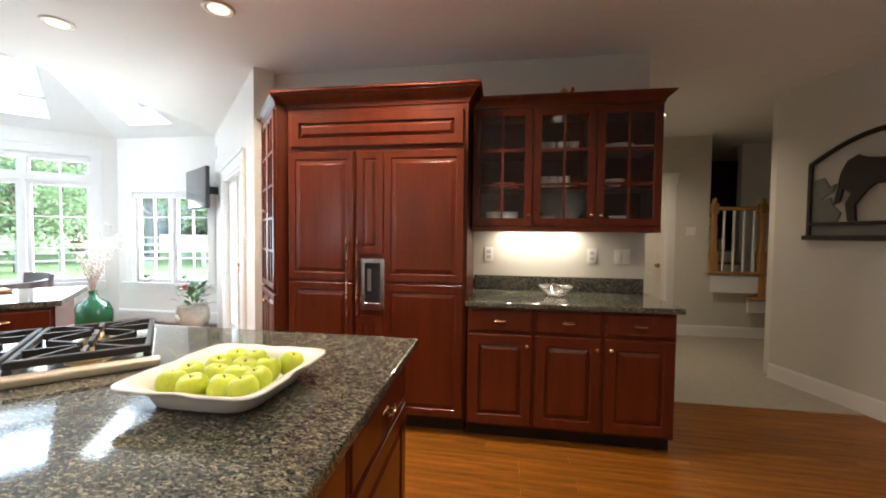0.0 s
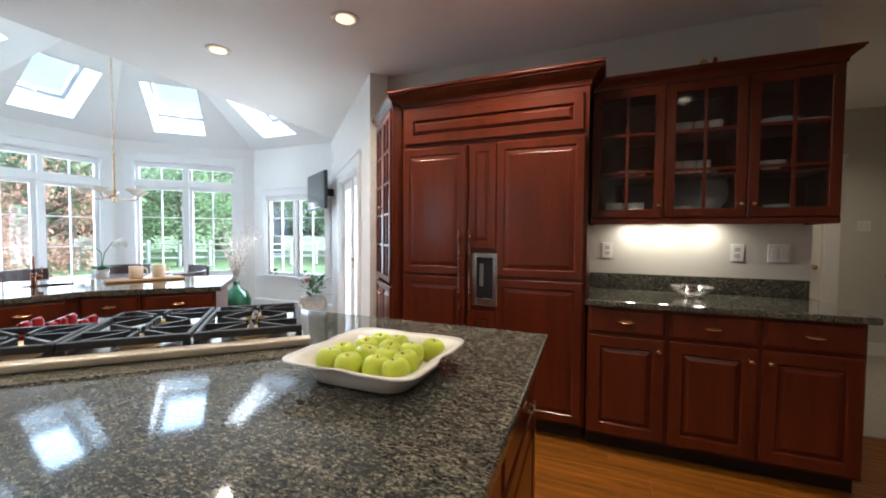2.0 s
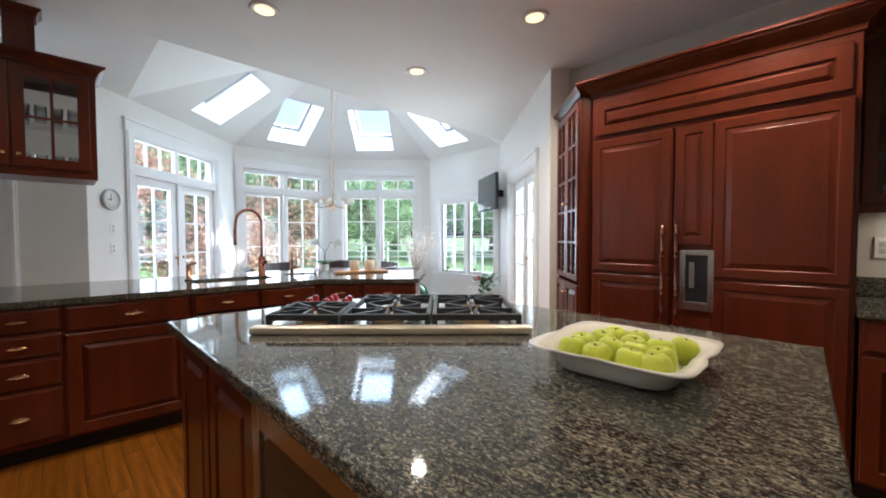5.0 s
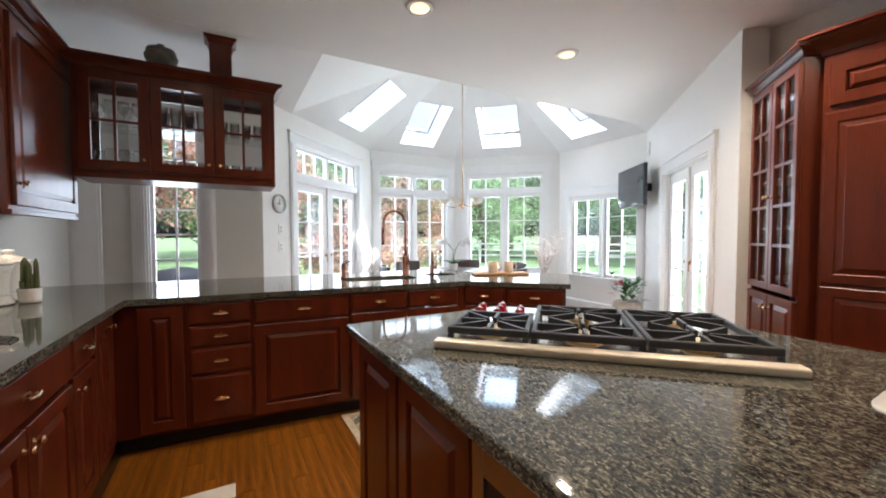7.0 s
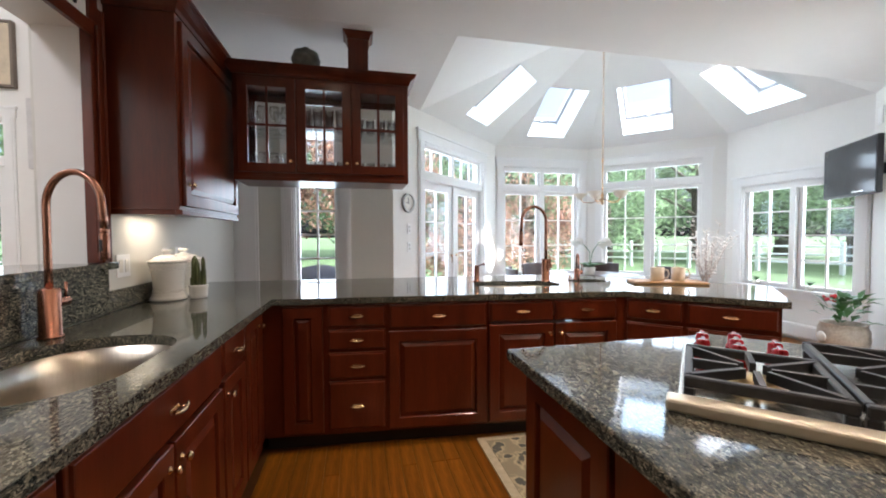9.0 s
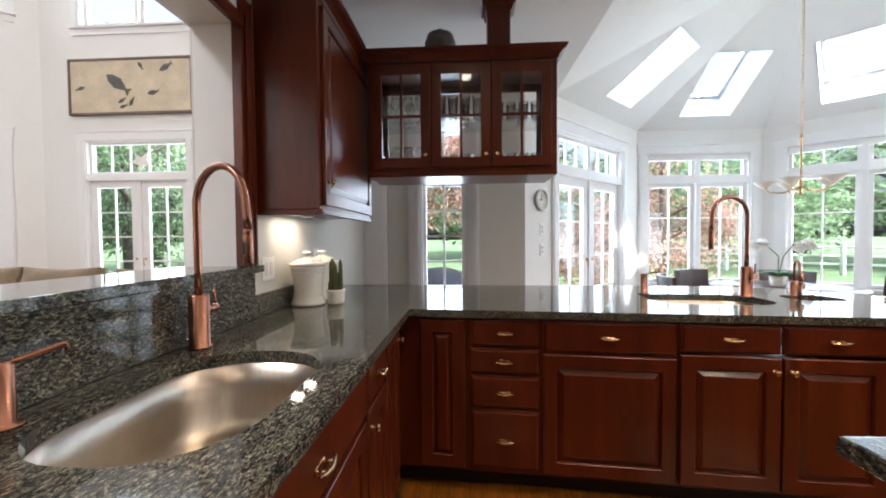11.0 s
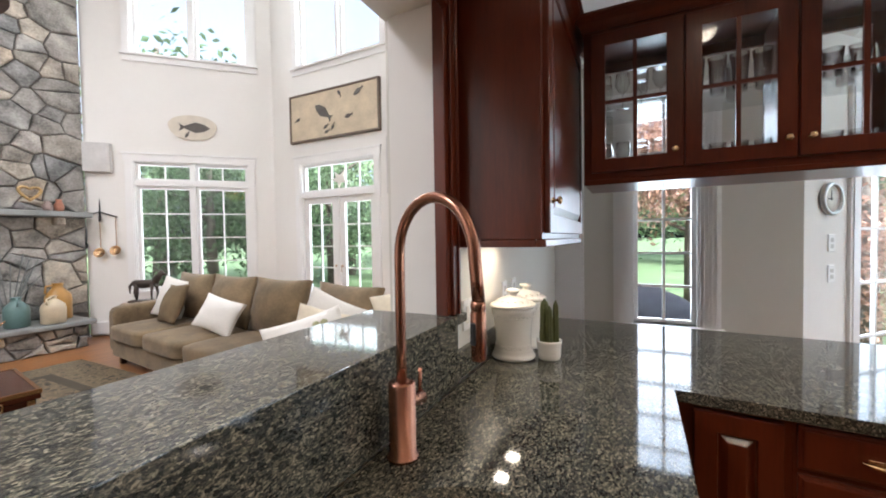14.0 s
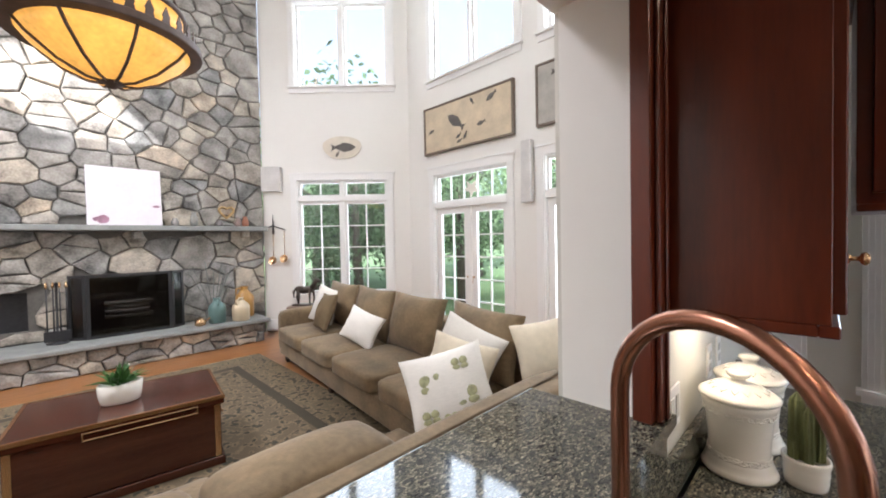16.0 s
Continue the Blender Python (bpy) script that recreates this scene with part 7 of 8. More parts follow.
def pillow_mesh(w, h, t, seed=0, n=14):
    """A scatter cushion: flat at the seams, fat in the middle."""
    bm = bmesh.new()
    bmesh.ops.create_cube(bm, size=2.0)
    bmesh.ops.subdivide_edges(bm, edges=bm.edges[:], cuts=n, use_grid_fill=True)
    for v in bm.verts:
        x, y, z = v.co
        f = max(0.04, (1 - abs(x) ** 2.2) * (1 - abs(z) ** 2.2)) ** 0.5
        p = 1 - 0.07 * (1 - x * x) * (abs(z) > 0.5) * abs(z) - 0.07 * (1 - z * z) * (abs(x) > 0.5) * abs(x)
        v.co = Vector((x * w / 2 * p, y * t / 2 * f + 0.006 * noise.noise(Vector((x * 3 + seed, y, z * 3))), z * h / 2 * p))
    for f in bm.faces:
        f.smooth = True
    return bm


SFM = pose(-4.07, -5.80, 0, 0, 0, 84)
sofa = thing("sectional_sofa", SFM, "olive brown suede sectional sofa with loose cushions", "sofa")
L1 = 3.05
part("base", boxes((0, L1 + 0.3, 0.03, 1.0, 0.10, 0.30), bevel=0.02, seg=2), M_SUEDE, sofa)
part("arm", cushion(-0.16, 0.02, 0.05, 1.0, 0.10, 0.66, 0.02), M_SUEDE, sofa)
part("back", cushion(-0.1, L1 + 1.15, 0.84, 1.08, 0.10, 0.80, 0.0), M_SUEDE, sofa)
for k in range(3):
    part("seat_cushion", cushion(0.02 + k * 0.86, 0.87 + k * 0.86, -0.02, 0.82, 0.30, 0.47, 0.025), M_SUEDE, sofa)
    bc = part("back_cushion", pillow_mesh(0.84, 0.58, 0.30, k), M_SUEDE, sofa)
    bc.matrix_local = pose(0.45 + k * 0.86, 0.74, 0.74, -14, 0, 0)
part("seat_cushion", cushion(2.62, 3.42, 0.0, 0.82, 0.30, 0.47, 0.025), M_SUEDE, sofa)
bc = part("back_cushion", pillow_mesh(0.9, 0.55, 0.28, 8), M_SUEDE, sofa)
bc.matrix_local = pose(3.1, 0.76, 0.74, -14, 0, -8)
for x in (0.05, 1.5, L1 + 0.2):
    part("foot", boxes((x, x + 0.06, 0.08, 0.14, 0.0, 0.10), bevel=0.006), M_DARKWOOD, sofa)
# return of the sofa along the ledge
sofa2 = thing("sofa_return", pose(-3.95, -2.70, 0), "olive brown suede sofa section backing onto the ledge", "sofa")
L2 = 2.9
part("base", boxes((0.3, L2, 0.02, 1.0, 0.10, 0.30), bevel=0.02, seg=2), M_SUEDE, sofa2)
part("back", cushion(-0.4, L2, 0.86, 1.12, 0.10, 0.78, 0.0), M_SUEDE, sofa2)
for k in range(3):
    part("seat_cushion", cushion(0.62 + k * 0.76, 1.37 + k * 0.76, -0.04, 0.84, 0.30, 0.47, 0.03), M_SUEDE, sofa2)
for x0, x1 in ((0.98, 1.63), (1.645, 2.27), (2.285, 2.90)):
    bc = part("back_cushion", cushion(x0, x1, 0.58, 0.90, 0.47, 0.79, 0.05, 12), M_SUEDE, sofa2)
    part("piping", tube([(x0 + 0.04, 0.60, 0.775), (x0 + 0.3, 0.595, 0.787), ((x0 + x1) / 2, 0.59, 0.792), (x1 - 0.3, 0.595, 0.787), (x1 - 0.04, 0.60, 0.775)], 0.006, 6), M_PIPE, bc)
part("piping", tube([(-0.35, 1.0, 0.783), (0.6, 0.99, 0.787), (1.6, 1.0, 0.785), (L2 - 0.05, 1.0, 0.783)], 0.007, 6), M_PIPE, sofa2)

M_PWHITE = mat("white_knit", (0.78, 0.75, 0.70), 0.95, var=0.06, scale=30, bump=0.6, bscale=60, stretch=(1, 1, 6))
M_PCREAM = mat("cream_linen", (0.70, 0.62, 0.48), 0.95, var=0.08, scale=20, bump=0.3, bscale=200)
M_PBROWN = mat("brown_suede", (0.17, 0.12, 0.065), 0.9, var=0.2, scale=8, bump=0.2, bscale=120)
PIL = [("white_pillow", SFM @ pose(0.30, 0.56, 0.72, -20, 8, 10), 0.52, 0.50, 0.18, M_PWHITE, "plain white square pillow on the sofa"),
       ("brown_pillow", SFM @ pose(0.62, 0.42, 0.70, -22, -4, -6), 0.52, 0.46, 0.18, M_PBROWN, "brown suede pillow on the sofa"),
       ("knit_pillow", SFM @ pose(1.62, 0.42, 0.66, -28, 10, 8), 0.55, 0.36, 0.17, M_PWHITE, "white knitted lumbar pillow on the sofa"),
       ("white_pillow", pose(-4.15, -2.50, 0.72, -15, 24, 112), 0.50, 0.48, 0.17, M_PWHITE, "plain white pillow in the sofa corner"),
       ("tan_pillow", pose(-3.95, -2.38, 0.68, -20, 15, 122), 0.46, 0.44, 0.18, M_PCREAM, "tan linen pillow in the sofa corner"),
       ("butterfly_pillow", pose(-3.60, -2.14, 0.71, -25, -14, 139), 0.50, 0.46, 0.16, M_PWHITE, "white pillow printed with green butterflies"),
       ("cream_pillow", pose(-4.50, -2.02, 0.78, -20, -10, 135), 0.46, 0.42, 0.16, M_PCREAM, "cream linen pillow in the sofa corner")]
M_BFLY = mat("butterfly_print", (0.36, 0.36, 0.21), 0.9, var=0.4, scale=30)
for nm, m, w, h, t, mm, lab in PIL:
    ob = thing(nm, m, lab, "pillow", "sofa pillows")
    part("cover", pillow_mesh(w, h, t, len(lab)), mm, ob)
    if nm == "butterfly_pillow":
        for bx, bz, bs in ((-0.08, 0.05, 0.075), (0.09, -0.06, 0.07), (0.10, 0.12, 0.05), (-0.13, -0.12, 0.05), (-0.02, -0.15, 0.04)):
            for side in (-1, 1):
                for sgn in (1, -1):
                    for yy in (-1,):
                        bm = bmesh.new()
                        bmesh.ops.create_icosphere(bm, subdivisions=2, radius=1.0)
                        for v in bm.verts:
                            v.co = Vector((bx + side * bs * 0.5 + v.co.x * bs * 0.5, yy * (t / 2 * 0.86) + v.co.y * 0.006, bz + sgn * bs * 0.32 + v.co.z * bs * (0.45 if sgn > 0 else 0.3)))
                        part("wing_print", bm, M_BFLY, ob)

# rug, trunk, plant, side table, horse
M_RUGL = patterned("living_rug_weave", (0.20, 0.145, 0.085), (0.045, 0.040, 0.028), 15)
M_RUGBD = patterned("living_rug_border", (0.23, 0.17, 0.10), (0.055, 0.048, 0.032), 17)
lrug = thing("living_rug", pose(0, 0, 0), "dark brown and olive patterned wool rug", "rug")
part("border", boxes((-4.02, 0.6, -6.35, -2.72, 0.0005, 0.010)), M_RUGBD, lrug)
part("stripe", ring_frame(-3.62, 0.2, -5.95, -3.12, 0.10, 0.0, 0.0135), mat("rug_stripe", (0.055, 0.045, 0.03), 0.95), lrug).matrix_local = Matrix(((1, 0, 0, 0), (0, 0, 1, 0), (0, 1, 0, 0), (0, 0, 0, 1)))
part("field", boxes((-3.52, 0.1, -5.85, -3.22, 0.0102, 0.0145)), M_RUGL, lrug)
M_TRUNK = mat("polished_mahogany", (0.062, 0.015, 0.007), 0.14, var=0.35, scale=3, stretch=(0.6, 6, 6), coat=0.4)
trunk = thing("trunk_table", pose(-2.83, -3.64, 0.0145, 0, 0, -7), "mahogany campaign chest with brass edges as coffee table", "trunk")
TL, TD = 1.10, 0.74
part("body", boxes((0.02, TL - 0.02, -TD + 0.02, -0.02, 0.06, 0.43), bevel=0.003), M_TRUNK, trunk)
part("lid", boxes((0, TL, -TD, 0, 0.434, 0.49), bevel=0.004), M_TRUNK, trunk)
part("plinth", boxes((0.0, TL, -TD, 0.0, 0.0, 0.058), bevel=0.004), M_TRUNK, trunk)
for b in ((-0.004, TL + 0.004, -0.002, 0.004, 0.470, 0.494), (-0.004, TL + 0.004, -TD - 0.004, -TD + 0.002, 0.468, 0.494), (-0.004, 0.002, -TD, 0.0, 0.468, 0.494), (TL - 0.002, TL + 0.004, -TD, 0.0, 0.468, 0.494), (0.0, 0.016, -TD, 0.0, 0.4905, 0.4935), (0.0, TL, -0.016, 0.0, 0.4936, 0.4956), (TL - 0.016, TL, -TD, 0.0, 0.4905, 0.4935)):
    part("brass_edge", boxes(b), M_BRASS, trunk)
part("hasp", ring_frame(0.16, 0.75, 0.405, 0.455, 0.008, 0.0, 0.009), M_BRASS, trunk).matrix_local = Matrix(((1, 0, 0, 0), (0, -1, 0, 0.009), (0, 0, 1, 0), (0, 0, 0, 1)))
for x in (0.025, TL - 0.06):
    part("corner_strap", boxes((x, x + 0.035, -0.0185, -0.012, 0.06, 0.43)), M_BRASS, trunk)
part("side_handle", tube([(-0.002, -TD / 2 - 0.07, 0.3), (-0.03, -TD / 2 - 0.05, 0.26), (-0.03, -TD / 2 + 0.05, 0.26), (-0.002, -TD / 2 + 0.07, 0.3)], 0.007, 8), M_BRASS, trunk)
sc = thing("succulent", pose(-2.30, -4.06, 0.506), "spiky green succulent in a white oval pot", "plant")
bm = lathe([(0.085, 0), (0.095, 0.006), (0.105, 0.06), (0.11, 0.135), (0.10, 0.135), (0.095, 0.10)], 30)
bm.transform(Matrix.Diagonal((1.15, 0.8, 1, 1)))
part("pot", bm, M_CERAMIC, sc)
bm = bmesh.new()
for k in range(80):
    a, e = rng.uniform(0, 6.28), rng.uniform(0.25, 1.45)
    leaf_mesh(bm, (0.05 * rng.uniform(-1, 1), 0.03 * rng.uniform(-1, 1), 0.115), (math.cos(a) * math.cos(e), math.sin(a) * math.cos(e), math.sin(e)), (0, 0, 1), rng.uniform(0.10, 0.19), 0.026)
part("foliage", bm, M_LEAF, sc)
et = thing("end_table", pose(-4.75, -6.35, 0, 0, 0, 20), "round dark wooden end table by the window", "table")
part("tabletop", lathe([(0.27, 0.56), (0.29, 0.575), (0.29, 0.595), (0.001, 0.6)], 28), mat("end_table_wood", (0.14, 0.06, 0.03), 0.35, var=0.3), et)
part("drawer_box", lathe([(0.24, 0.44), (0.25, 0.45), (0.25, 0.559)], 28), bpy.data.materials["end_table_wood"], et)
for a in range(4):
    part("leg", tube([(0.2 * math.cos(a * 1.57 + 0.8), 0.2 * math.sin(a * 1.57 + 0.8), 0.0), (0.19 * math.cos(a * 1.57 + 0.8), 0.19 * math.sin(a * 1.57 + 0.8), 0.44)], 0.02, 8), bpy.data.materials["end_table_wood"], et)
hb = bmesh.new()
for pth, rad in (([(-0.14, 0, 0.25), (-0.02, 0, 0.245), (0.12, 0, 0.26)], [0.055, 0.06, 0.05]), ([(0.10, 0, 0.27), (0.16, 0, 0.36), (0.19, 0, 0.40)], [0.05, 0.035, 0.03]), ([(0.17, 0, 0.405), (0.24, 0, 0.365)], [0.032, 0.018]), ([(0.10, 0.03, 0.25), (0.12, 0.03, 0.12), (0.11, 0.03, 0.03)], [0.026, 0.014, 0.012]), ([(0.08, -0.03, 0.25), (0.07, -0.03, 0.12), (0.07, -0.03, 0.03)], [0.026, 0.014, 0.012]), ([(-0.13, 0.03, 0.25), (-0.16, 0.03, 0.12), (-0.14, 0.03, 0.03)], [0.032, 0.016, 0.012]), ([(-0.11, -0.03, 0.25), (-0.10, -0.03, 0.12), (-0.11, -0.03, 0.03)], [0.032, 0.016, 0.012]), ([(-0.15, 0, 0.28), (-0.20, 0, 0.22), (-0.20, 0, 0.12)], [0.02, 0.018, 0.006])):
    merge(hb, tube(pth, 0.02, 10, rad))
merge(hb, boxes((-0.2, 0.2, -0.07, 0.07, 0.0, 0.03), bevel=0.004))
hsx = part("horse_statue", hb, mat("dark_bronze", (0.06, 0.045, 0.035), 0.5, 0.4, var=0.4))
hsx.matrix_world = pose(-4.75, -6.35, 0.601, 0, 0, 130)
tagged(hsx, "dark bronze standing horse statue on the end table", "statue")

# big lamp over the chest
M_AMBER = mat("amber_mica", (0.62, 0.30, 0.055), 0.45, var=0.35, scale=4)
_n = M_AMBER.node_tree
_b = _n.nodes["Principled BSDF"]
_n.links.new(_b.inputs["Base Color"].links[0].from_socket, _b.inputs["Emission Color"])
_b.inputs["Emission Strength"].default_value = 0.55
M_IRON = mat("brown_iron", (0.085, 0.055, 0.045), 0.6, var=0.3, scale=15, bump=0.2)
lp = thing("pendant_lamp", pose(-2.28, -3.62, 2.56), "large amber mica bowl lamp in a brown iron ring", "lamp")
part("bowl", lathe([(0.02, 0.0), (0.12, 0.012), (0.24, 0.07), (0.36, 0.17), (0.41, 0.235), (0.40, 0.235), (0.34, 0.17), (0.22, 0.08), (0.02, 0.012)], 48), M_AMBER, lp, "glowing amber mica bowl")
part("rim", lathe([(0.395, 0.222), (0.40, 0.216), (0.462, 0.220), (0.466, 0.226), (0.466, 0.262), (0.458, 0.268), (0.41, 0.265)], 64, False), M_IRON, lp)
part("boss", lathe([(0.001, -0.035), (0.02, -0.03), (0.035, -0.012), (0.06, -0.004), (0.06, 0.006)], 18), M_IRON, lp)
for k in range(8):
    a = 2 * math.pi * k / 8 + 0.2
    part("rib", tube([(r * math.cos(a), r * math.sin(a), z) for r, z in ((0.05, -0.002), (0.12, 0.006), (0.24, 0.064), (0.36, 0.163), (0.415, 0.232))], 0.009, 6), M_IRON, lp)
part("upper_band", lathe([(0.36, 0.30), (0.365, 0.30), (0.365, 0.44), (0.36, 0.44)], 48), M_AMBER, lp)
part("upper_ring", lathe([(0.355, 0.44), (0.385, 0.44), (0.385, 0.465), (0.355, 0.465)], 48), M_IRON, lp)
part("inner_drum", lathe([(0.30, 0.28), (0.31, 0.28), (0.31, 0.42), (0.30, 0.42)], 36), M_IRON, lp)
for k in range(30):
    a = 2 * math.pi * k / 30
    bm = prism([(-0.028, 0), (0.028, 0), (0.018, 0.05), (0.024, 0.06), (0, 0.115), (-0.024, 0.06), (-0.018, 0.05)], 0, 0.006)
    ob = part("tree_cutout", bm, M_IRON, lp)
    ob.matrix_local = pose(0.425 * math.cos(a), 0.425 * math.sin(a), 0.262, 90, 0, math.degrees(a) + 90)
for a in (0.5, 2.6, 4.7):
    part("rod", tube([(0.37 * math.cos(a), 0.37 * math.sin(a), 0.46), (0.02 * math.cos(a), 0.02 * math.sin(a), 1.3)], 0.007, 6), M_IRON, lp)
part("stem", tube([(0, 0, 1.28), (0, 0, LH - 2.56)], 0.012, 8), M_IRON, lp)
pl = bpy.data.lights.new("pendant_bulb", "POINT")
pl.energy, pl.color, pl.shadow_soft_size = 18, (1, 0.72, 0.4), 0.1
new("pendant_bulb", pl).location = (-2.28, -3.62, 2.82)

# ---- outdoors ----
def leaves(seed, n, rx, rz, leaf, flat=0.75):
    """A crown: n small leaves in uneven clumps."""
    r = random.Random(seed)
    verts, faces = [], []
    clumps = []
    for k in range(26):
        a, b = r.uniform(0, 6.283), r.uniform(-0.7, 1.0)
        d = r.uniform(0.45, 1.0)
        clumps.append((rx * d * math.cos(a) * math.sqrt(max(0.05, 1 - b * b)), rx * d * math.sin(a) * math.sqrt(max(0.05, 1 - b * b)), rz * b * d, r.uniform(0.22, 0.42) * rx))
    for k in range(n):
        c = clumps[r.randrange(len(clumps))]
        p = Vector((c[0] + r.gauss(0, c[3] * 0.55), c[1] + r.gauss(0, c[3] * 0.55), c[2] + r.gauss(0, c[3] * 0.42)))
        q = Euler((r.uniform(-1, 1), r.uniform(-1, 1), r.uniform(0, 6.28))).to_matrix()
        s = leaf * r.uniform(0.6, 1.3)
        i = len(verts)
        for v in ((-0.5, 0, 0), (0, -0.28, 0.05), (0.5, 0, 0), (0, 0.28, 0.05)):
            verts.append(p + q @ (Vector(v) * s))
        faces.append((i, i + 1, i + 2, i + 3))
    me = bpy.data.meshes.new("crown")
    me.from_pydata(verts, [], faces)
    return me


def leaf_material(name, base, var=0.45):
    m = mat(name, base, 0.6, var=var, scale=3)
    nt = m.node_tree
    b = nt.nodes["Principled BSDF"]
    geo = nt.nodes.new("ShaderNodeNewGeometry")
    hs = nt.nodes.new("ShaderNodeHueSaturation")
    mr = nt.nodes.new("ShaderNodeMapRange")
    mr.inputs["To Min"].default_value, mr.inputs["To Max"].default_value = 0.45, 1.7
    nt.links.new(geo.outputs["Random Per Island"], mr.inputs["Value"])
    nt.links.new(mr.outputs[0], hs.inputs["Value"])
    nt.links.new(b.inputs["Base Color"].links[0].from_socket, hs.inputs["Color"])
    nt.links.new(hs.outputs[0], b.inputs["Base Color"])
    tl = nt.nodes.new("ShaderNodeBsdfTranslucent")
    nt.links.new(hs.outputs[0], tl.inputs[0])
    mx = nt.nodes.new("ShaderNodeMixShader")
    mx.inputs[0].default_value = 0.5
    nt.links.new(b.outputs[0], mx.inputs[1])
    nt.links.new(tl.outputs[0], mx.inputs[2])
    nt.links.new(mx.outputs[0], nt.nodes["Material Output"].inputs[0])
    return m


M_GREEN = leaf_material("tree_leaves_green", (0.22, 0.30, 0.16))
M_DEEP = leaf_material("tree_leaves_deep_green", (0.14, 0.20, 0.10))
M_RUST = leaf_material("maple_leaves_copper", (0.41, 0.245, 0.18))
CROWN = [leaves(3, 5200, 1.0, 0.85, 0.075), leaves(4, 5200, 1.0, 0.85, 0.075), leaves(9, 6500, 1.0, 0.8, 0.06)]


def tree(x, y, size, height, material, label, seed, shape=0, low=0.0):
    r = random.Random(seed)
    ob = thing("tree", pose(x, y, -0.42, 0, 0, r.uniform(0, 360)), label, "tree", "garden trees")
    tr_ = tube([(0, 0, 0), (0.04 * size, 0.02 * size, height * 0.4), (0, 0.05 * size, height * 0.75), (0.03, 0, height)], 0.1, 9, [0.10 * size, 0.075 * size, 0.05 * size, 0.02 * size])
    for k in range(6):
        a, z = r.uniform(0, 6.28), height * r.uniform(0.3, 0.8)
        d = size * r.uniform(0.45, 0.85)
        merge(tr_, tube([(0, 0, z), (d * 0.5 * math.cos(a), d * 0.5 * math.sin(a), z + 0.25 * d), (d * math.cos(a), d * math.sin(a), z + 0.45 * d)], 0.03, 6, [0.035 * size, 0.022 * size, 0.008 * size]))
    part("trunk", tr_, M_BARK, ob)
    me = CROWN[shape].copy()
    me.materials.append(material)
    c = new("crown", me)
    c.parent = ob
    c.location = (0, 0, height * 0.53 + low)
    c.scale = (size, size, height * 0.5)
    tagged(c, kind="stuff")


for x, y, s, h, mm, sh, low in ((-10.6, 0.7, 1.6, 4.6, M_RUST, 2, 1.0), (-10.2, 3.0, 1.6, 3.4, M_RUST, 2, -0.35), (-11.2, 0.9, 1.5, 3.8, M_RUST, 2, 1.2), (-10.8, -2.4, 1.9, 4.4, M_RUST, 1, 1.0), (-11.3, 5.0, 1.4, 4.2, M_RUST, 2, -0.35)):
    tree(x, y, s, h, mm, "copper leaved ornamental maple by the house", int(x * 10 + y), sh, low)
for k, (x, y, s, h, mm) in enumerate(((-26, 12, 4.5, 11, M_GREEN), (-22, 22, 4.5, 11, M_GREEN), (-30, 4, 5, 12, M_GREEN), (-16, 26, 4, 10, M_GREEN), (-8, 28, 4.5, 11, M_GREEN), (-28, -4, 5, 12, M_DEEP), (-32, 18, 6, 14, M_DEEP), (-24, 32, 6, 14, M_DEEP), (-12, 36, 6, 14, M_DEEP), (-2, 30, 5, 12, M_GREEN), (-20, 14, 3, 8, M_GREEN), (-26, -12, 5, 12, M_GREEN), (-38, 8, 7, 15, M_DEEP), (-35, 28, 7, 15, M_DEEP), (-18, -14, 4, 10, M_GREEN), (-10, -16, 4, 9, M_DEEP), (-14, -11, 3, 7, M_GREEN), (-4, -17, 4, 10, M_GREEN), (-8.6, -10.8, 1.7, 4.6, M_DEEP), (-10.5, -8.2, 1.8, 5.0, M_GREEN), (-11.5, -5.2, 1.9, 5.4, M_DEEP), (-9.2, -13, 2.2, 6, M_DEEP), (-12.5, -12, 2.4, 6.5, M_GREEN), (-34, -10, 6, 13, M_DEEP))):
    tree(x, y, s, h * (0.68 if y > -6 else 1.0), mm, "leafy green tree beyond the lawn", k + 50, k % 2)
fn = thing("paddock_fence", pose(0, 0, -0.42), "white wooden paddock fence across the lawn", "fence")
for k in range(26):
    a = radians(95 + k * 3.4)
    x, y = 24 * math.cos(a), 2 + 21 * math.sin(a)
    part("post", boxes((x - 0.07, x + 0.07, y - 0.07, y + 0.07, 0, 1.35)), M_TRIM, fn)
    if k:
        for z in (0.45, 0.8, 1.15):
            part("rail", tube([(px, py, z), (x, y, z)], 0.06, 4), M_TRIM, fn)
    px, py = x, y
gl_ = thing("covered_grill", pose(-7.1, -0.25, -0.42, 0, 0, 20), "barbecue grill under a dark grey cover on the patio", "grill")
part("cover", cushion(-0.75, 0.75, -0.35, 0.35, 0.0, 1.12, 0.12), mat("grill_cover", (0.05, 0.05, 0.065), 0.6, var=0.2, scale=3, bump=0.4, bscale=8), gl_)
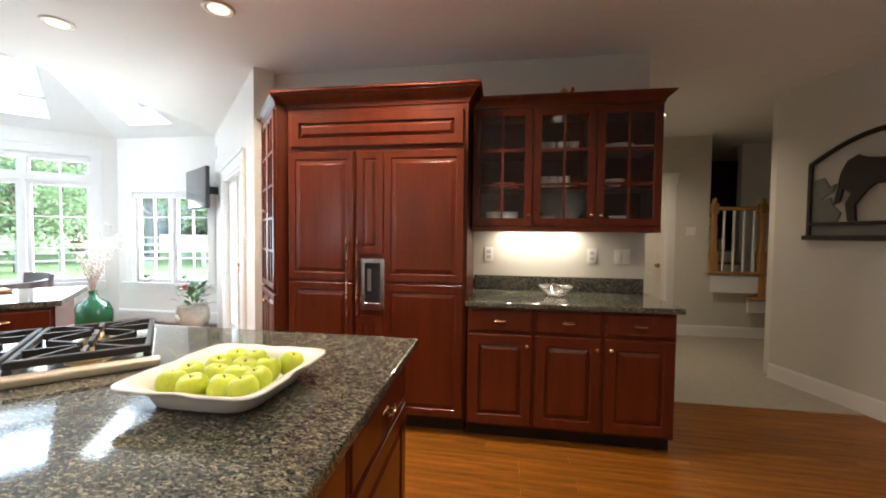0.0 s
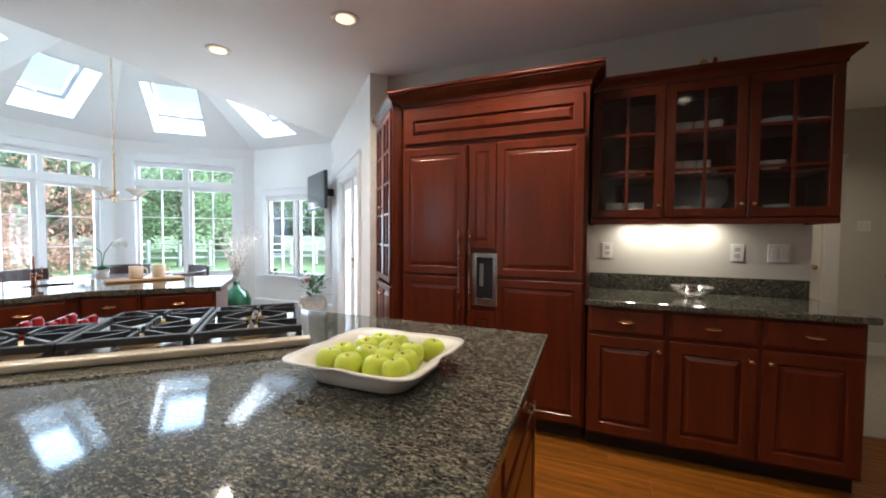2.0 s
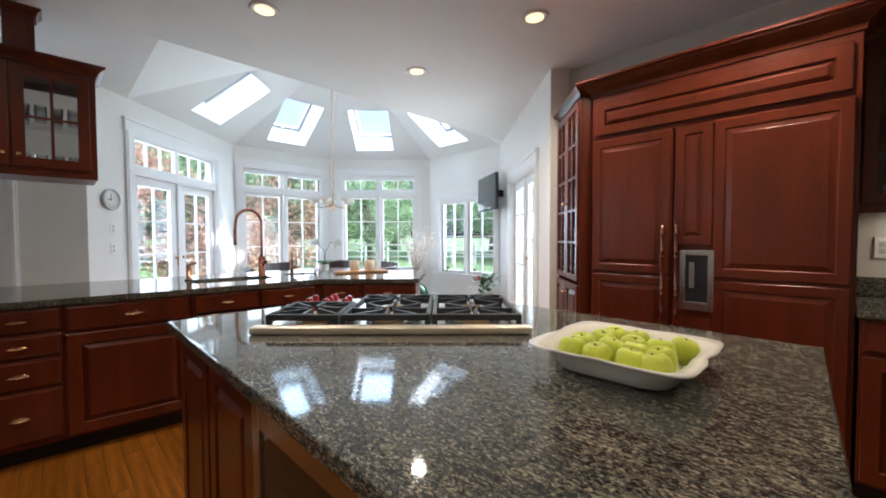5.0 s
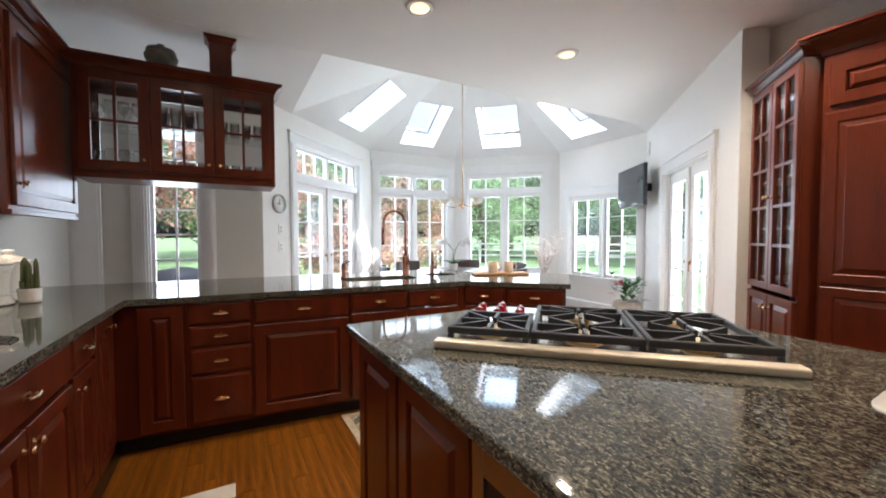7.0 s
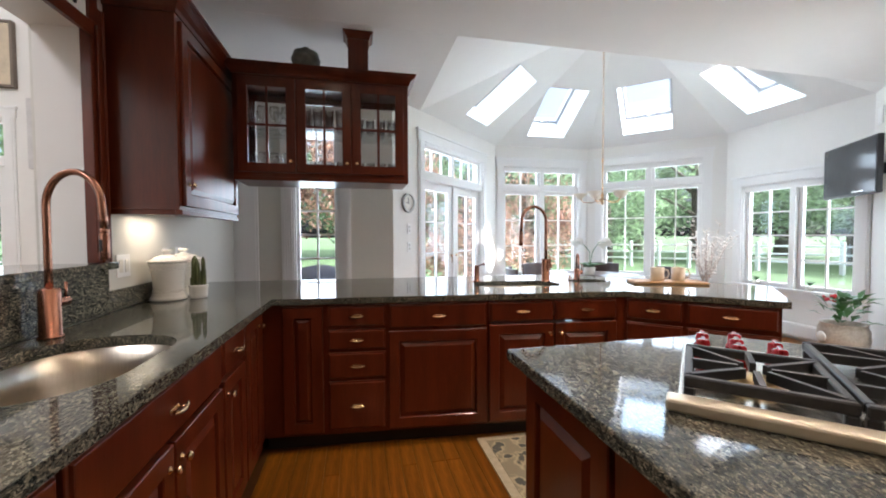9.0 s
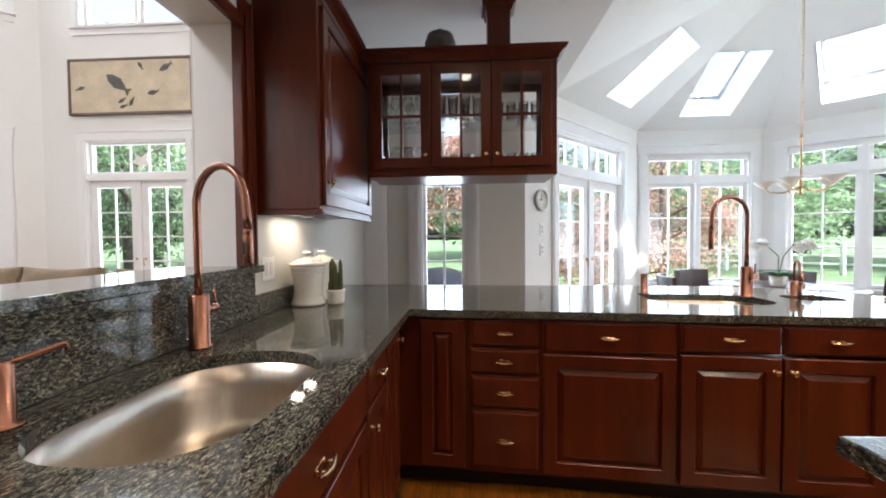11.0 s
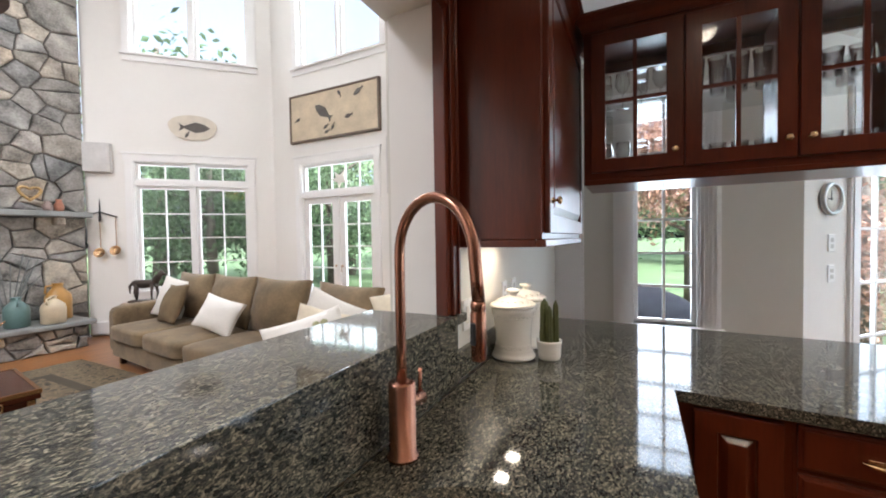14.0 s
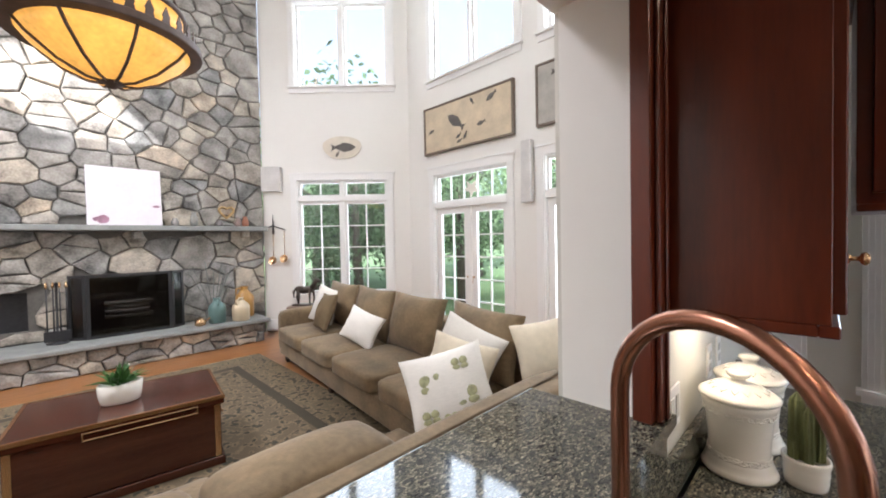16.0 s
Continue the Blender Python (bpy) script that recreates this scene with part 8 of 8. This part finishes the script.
part("hem", tube([(0.77 * math.cos(a), 0.37 * math.sin(a), 0.82) for a in [2 * math.pi * k / 24 for k in range(25)]], 0.012, 6), mat("cover_hem", (0.10, 0.10, 0.12), 0.6), gl_)
pat = part("patio", boxes((-8.2, -6.9, -7.0, 2.2, -0.43, -0.40)), mat("patio_stone", (0.34, 0.34, 0.36), 0.8, var=0.2, scale=3, bump=0.2))
tagged(pat, "grey stone patio along the house", "patio", kind="structure")

# ---- floor strips, nearest part of the kitchen ----
strip = random.Random(5)
SME = {}
count = 0
wstrip = 0.083


def strip_mesh(length):
    key = round(length, 2)
    if key not in SME:
        bm = boxes((0.0005, length - 0.0005, 0.0004, wstrip - 0.0004, -0.011, 0.0))
        bmesh.ops.bevel(bm, geom=[e for e in bm.edges if e.verts[0].co.z > -0.001 and e.verts[1].co.z > -0.001], offset=0.0012, segments=1, affect="EDGES")
        me = bpy.data.meshes.new("floor_strip")
        bm.to_mesh(me)
        bm.free()
        me.materials.append(M_FLOOR)
        SME[key] = me
    return SME[key]


rest = bmesh.new()
y = -0.24
while y < 3.84:
    x = -3.3
    while x < 3.7:
        ln = strip.choice((0.8, 1.0, 1.2, 1.5)) if x > -3.3 else strip.choice((0.3, 0.5, 0.7, 0.9, 1.1))
        near = (-3.4 < x + ln / 2 < -1.6 and -0.3 < y < 1.9) or (-0.9 < x + ln / 2 < 3.0 and 1.9 < y < 3.84)
        if near and count < 300:
            ob = new("floor_strip", strip_mesh(ln))
            ob.location = (x, y, 0)
            ob.parent = floor
            count += 1
        else:
            add_box(rest, x + 0.0005, x + ln - 0.0005, y + 0.0004, y + wstrip - 0.0004, -0.011, 0.0)
        x += ln
    y += wstrip
tagged(part("floor_strip_rest", rest, M_FLOOR, floor), kind="stuff")
nook = bmesh.new()
y = 1.0
while y < 5.4:
    add_box(nook, max(-6.8, -6.8 + max(0, y - 4.1), -5.0 - max(0, y - 0.65)), -3.3, y + 0.0004, y + wstrip - 0.0004, -0.011, 0.0)
    y += wstrip
tagged(part("floor_strip_nook", nook, M_FLOOR, floor), kind="stuff")
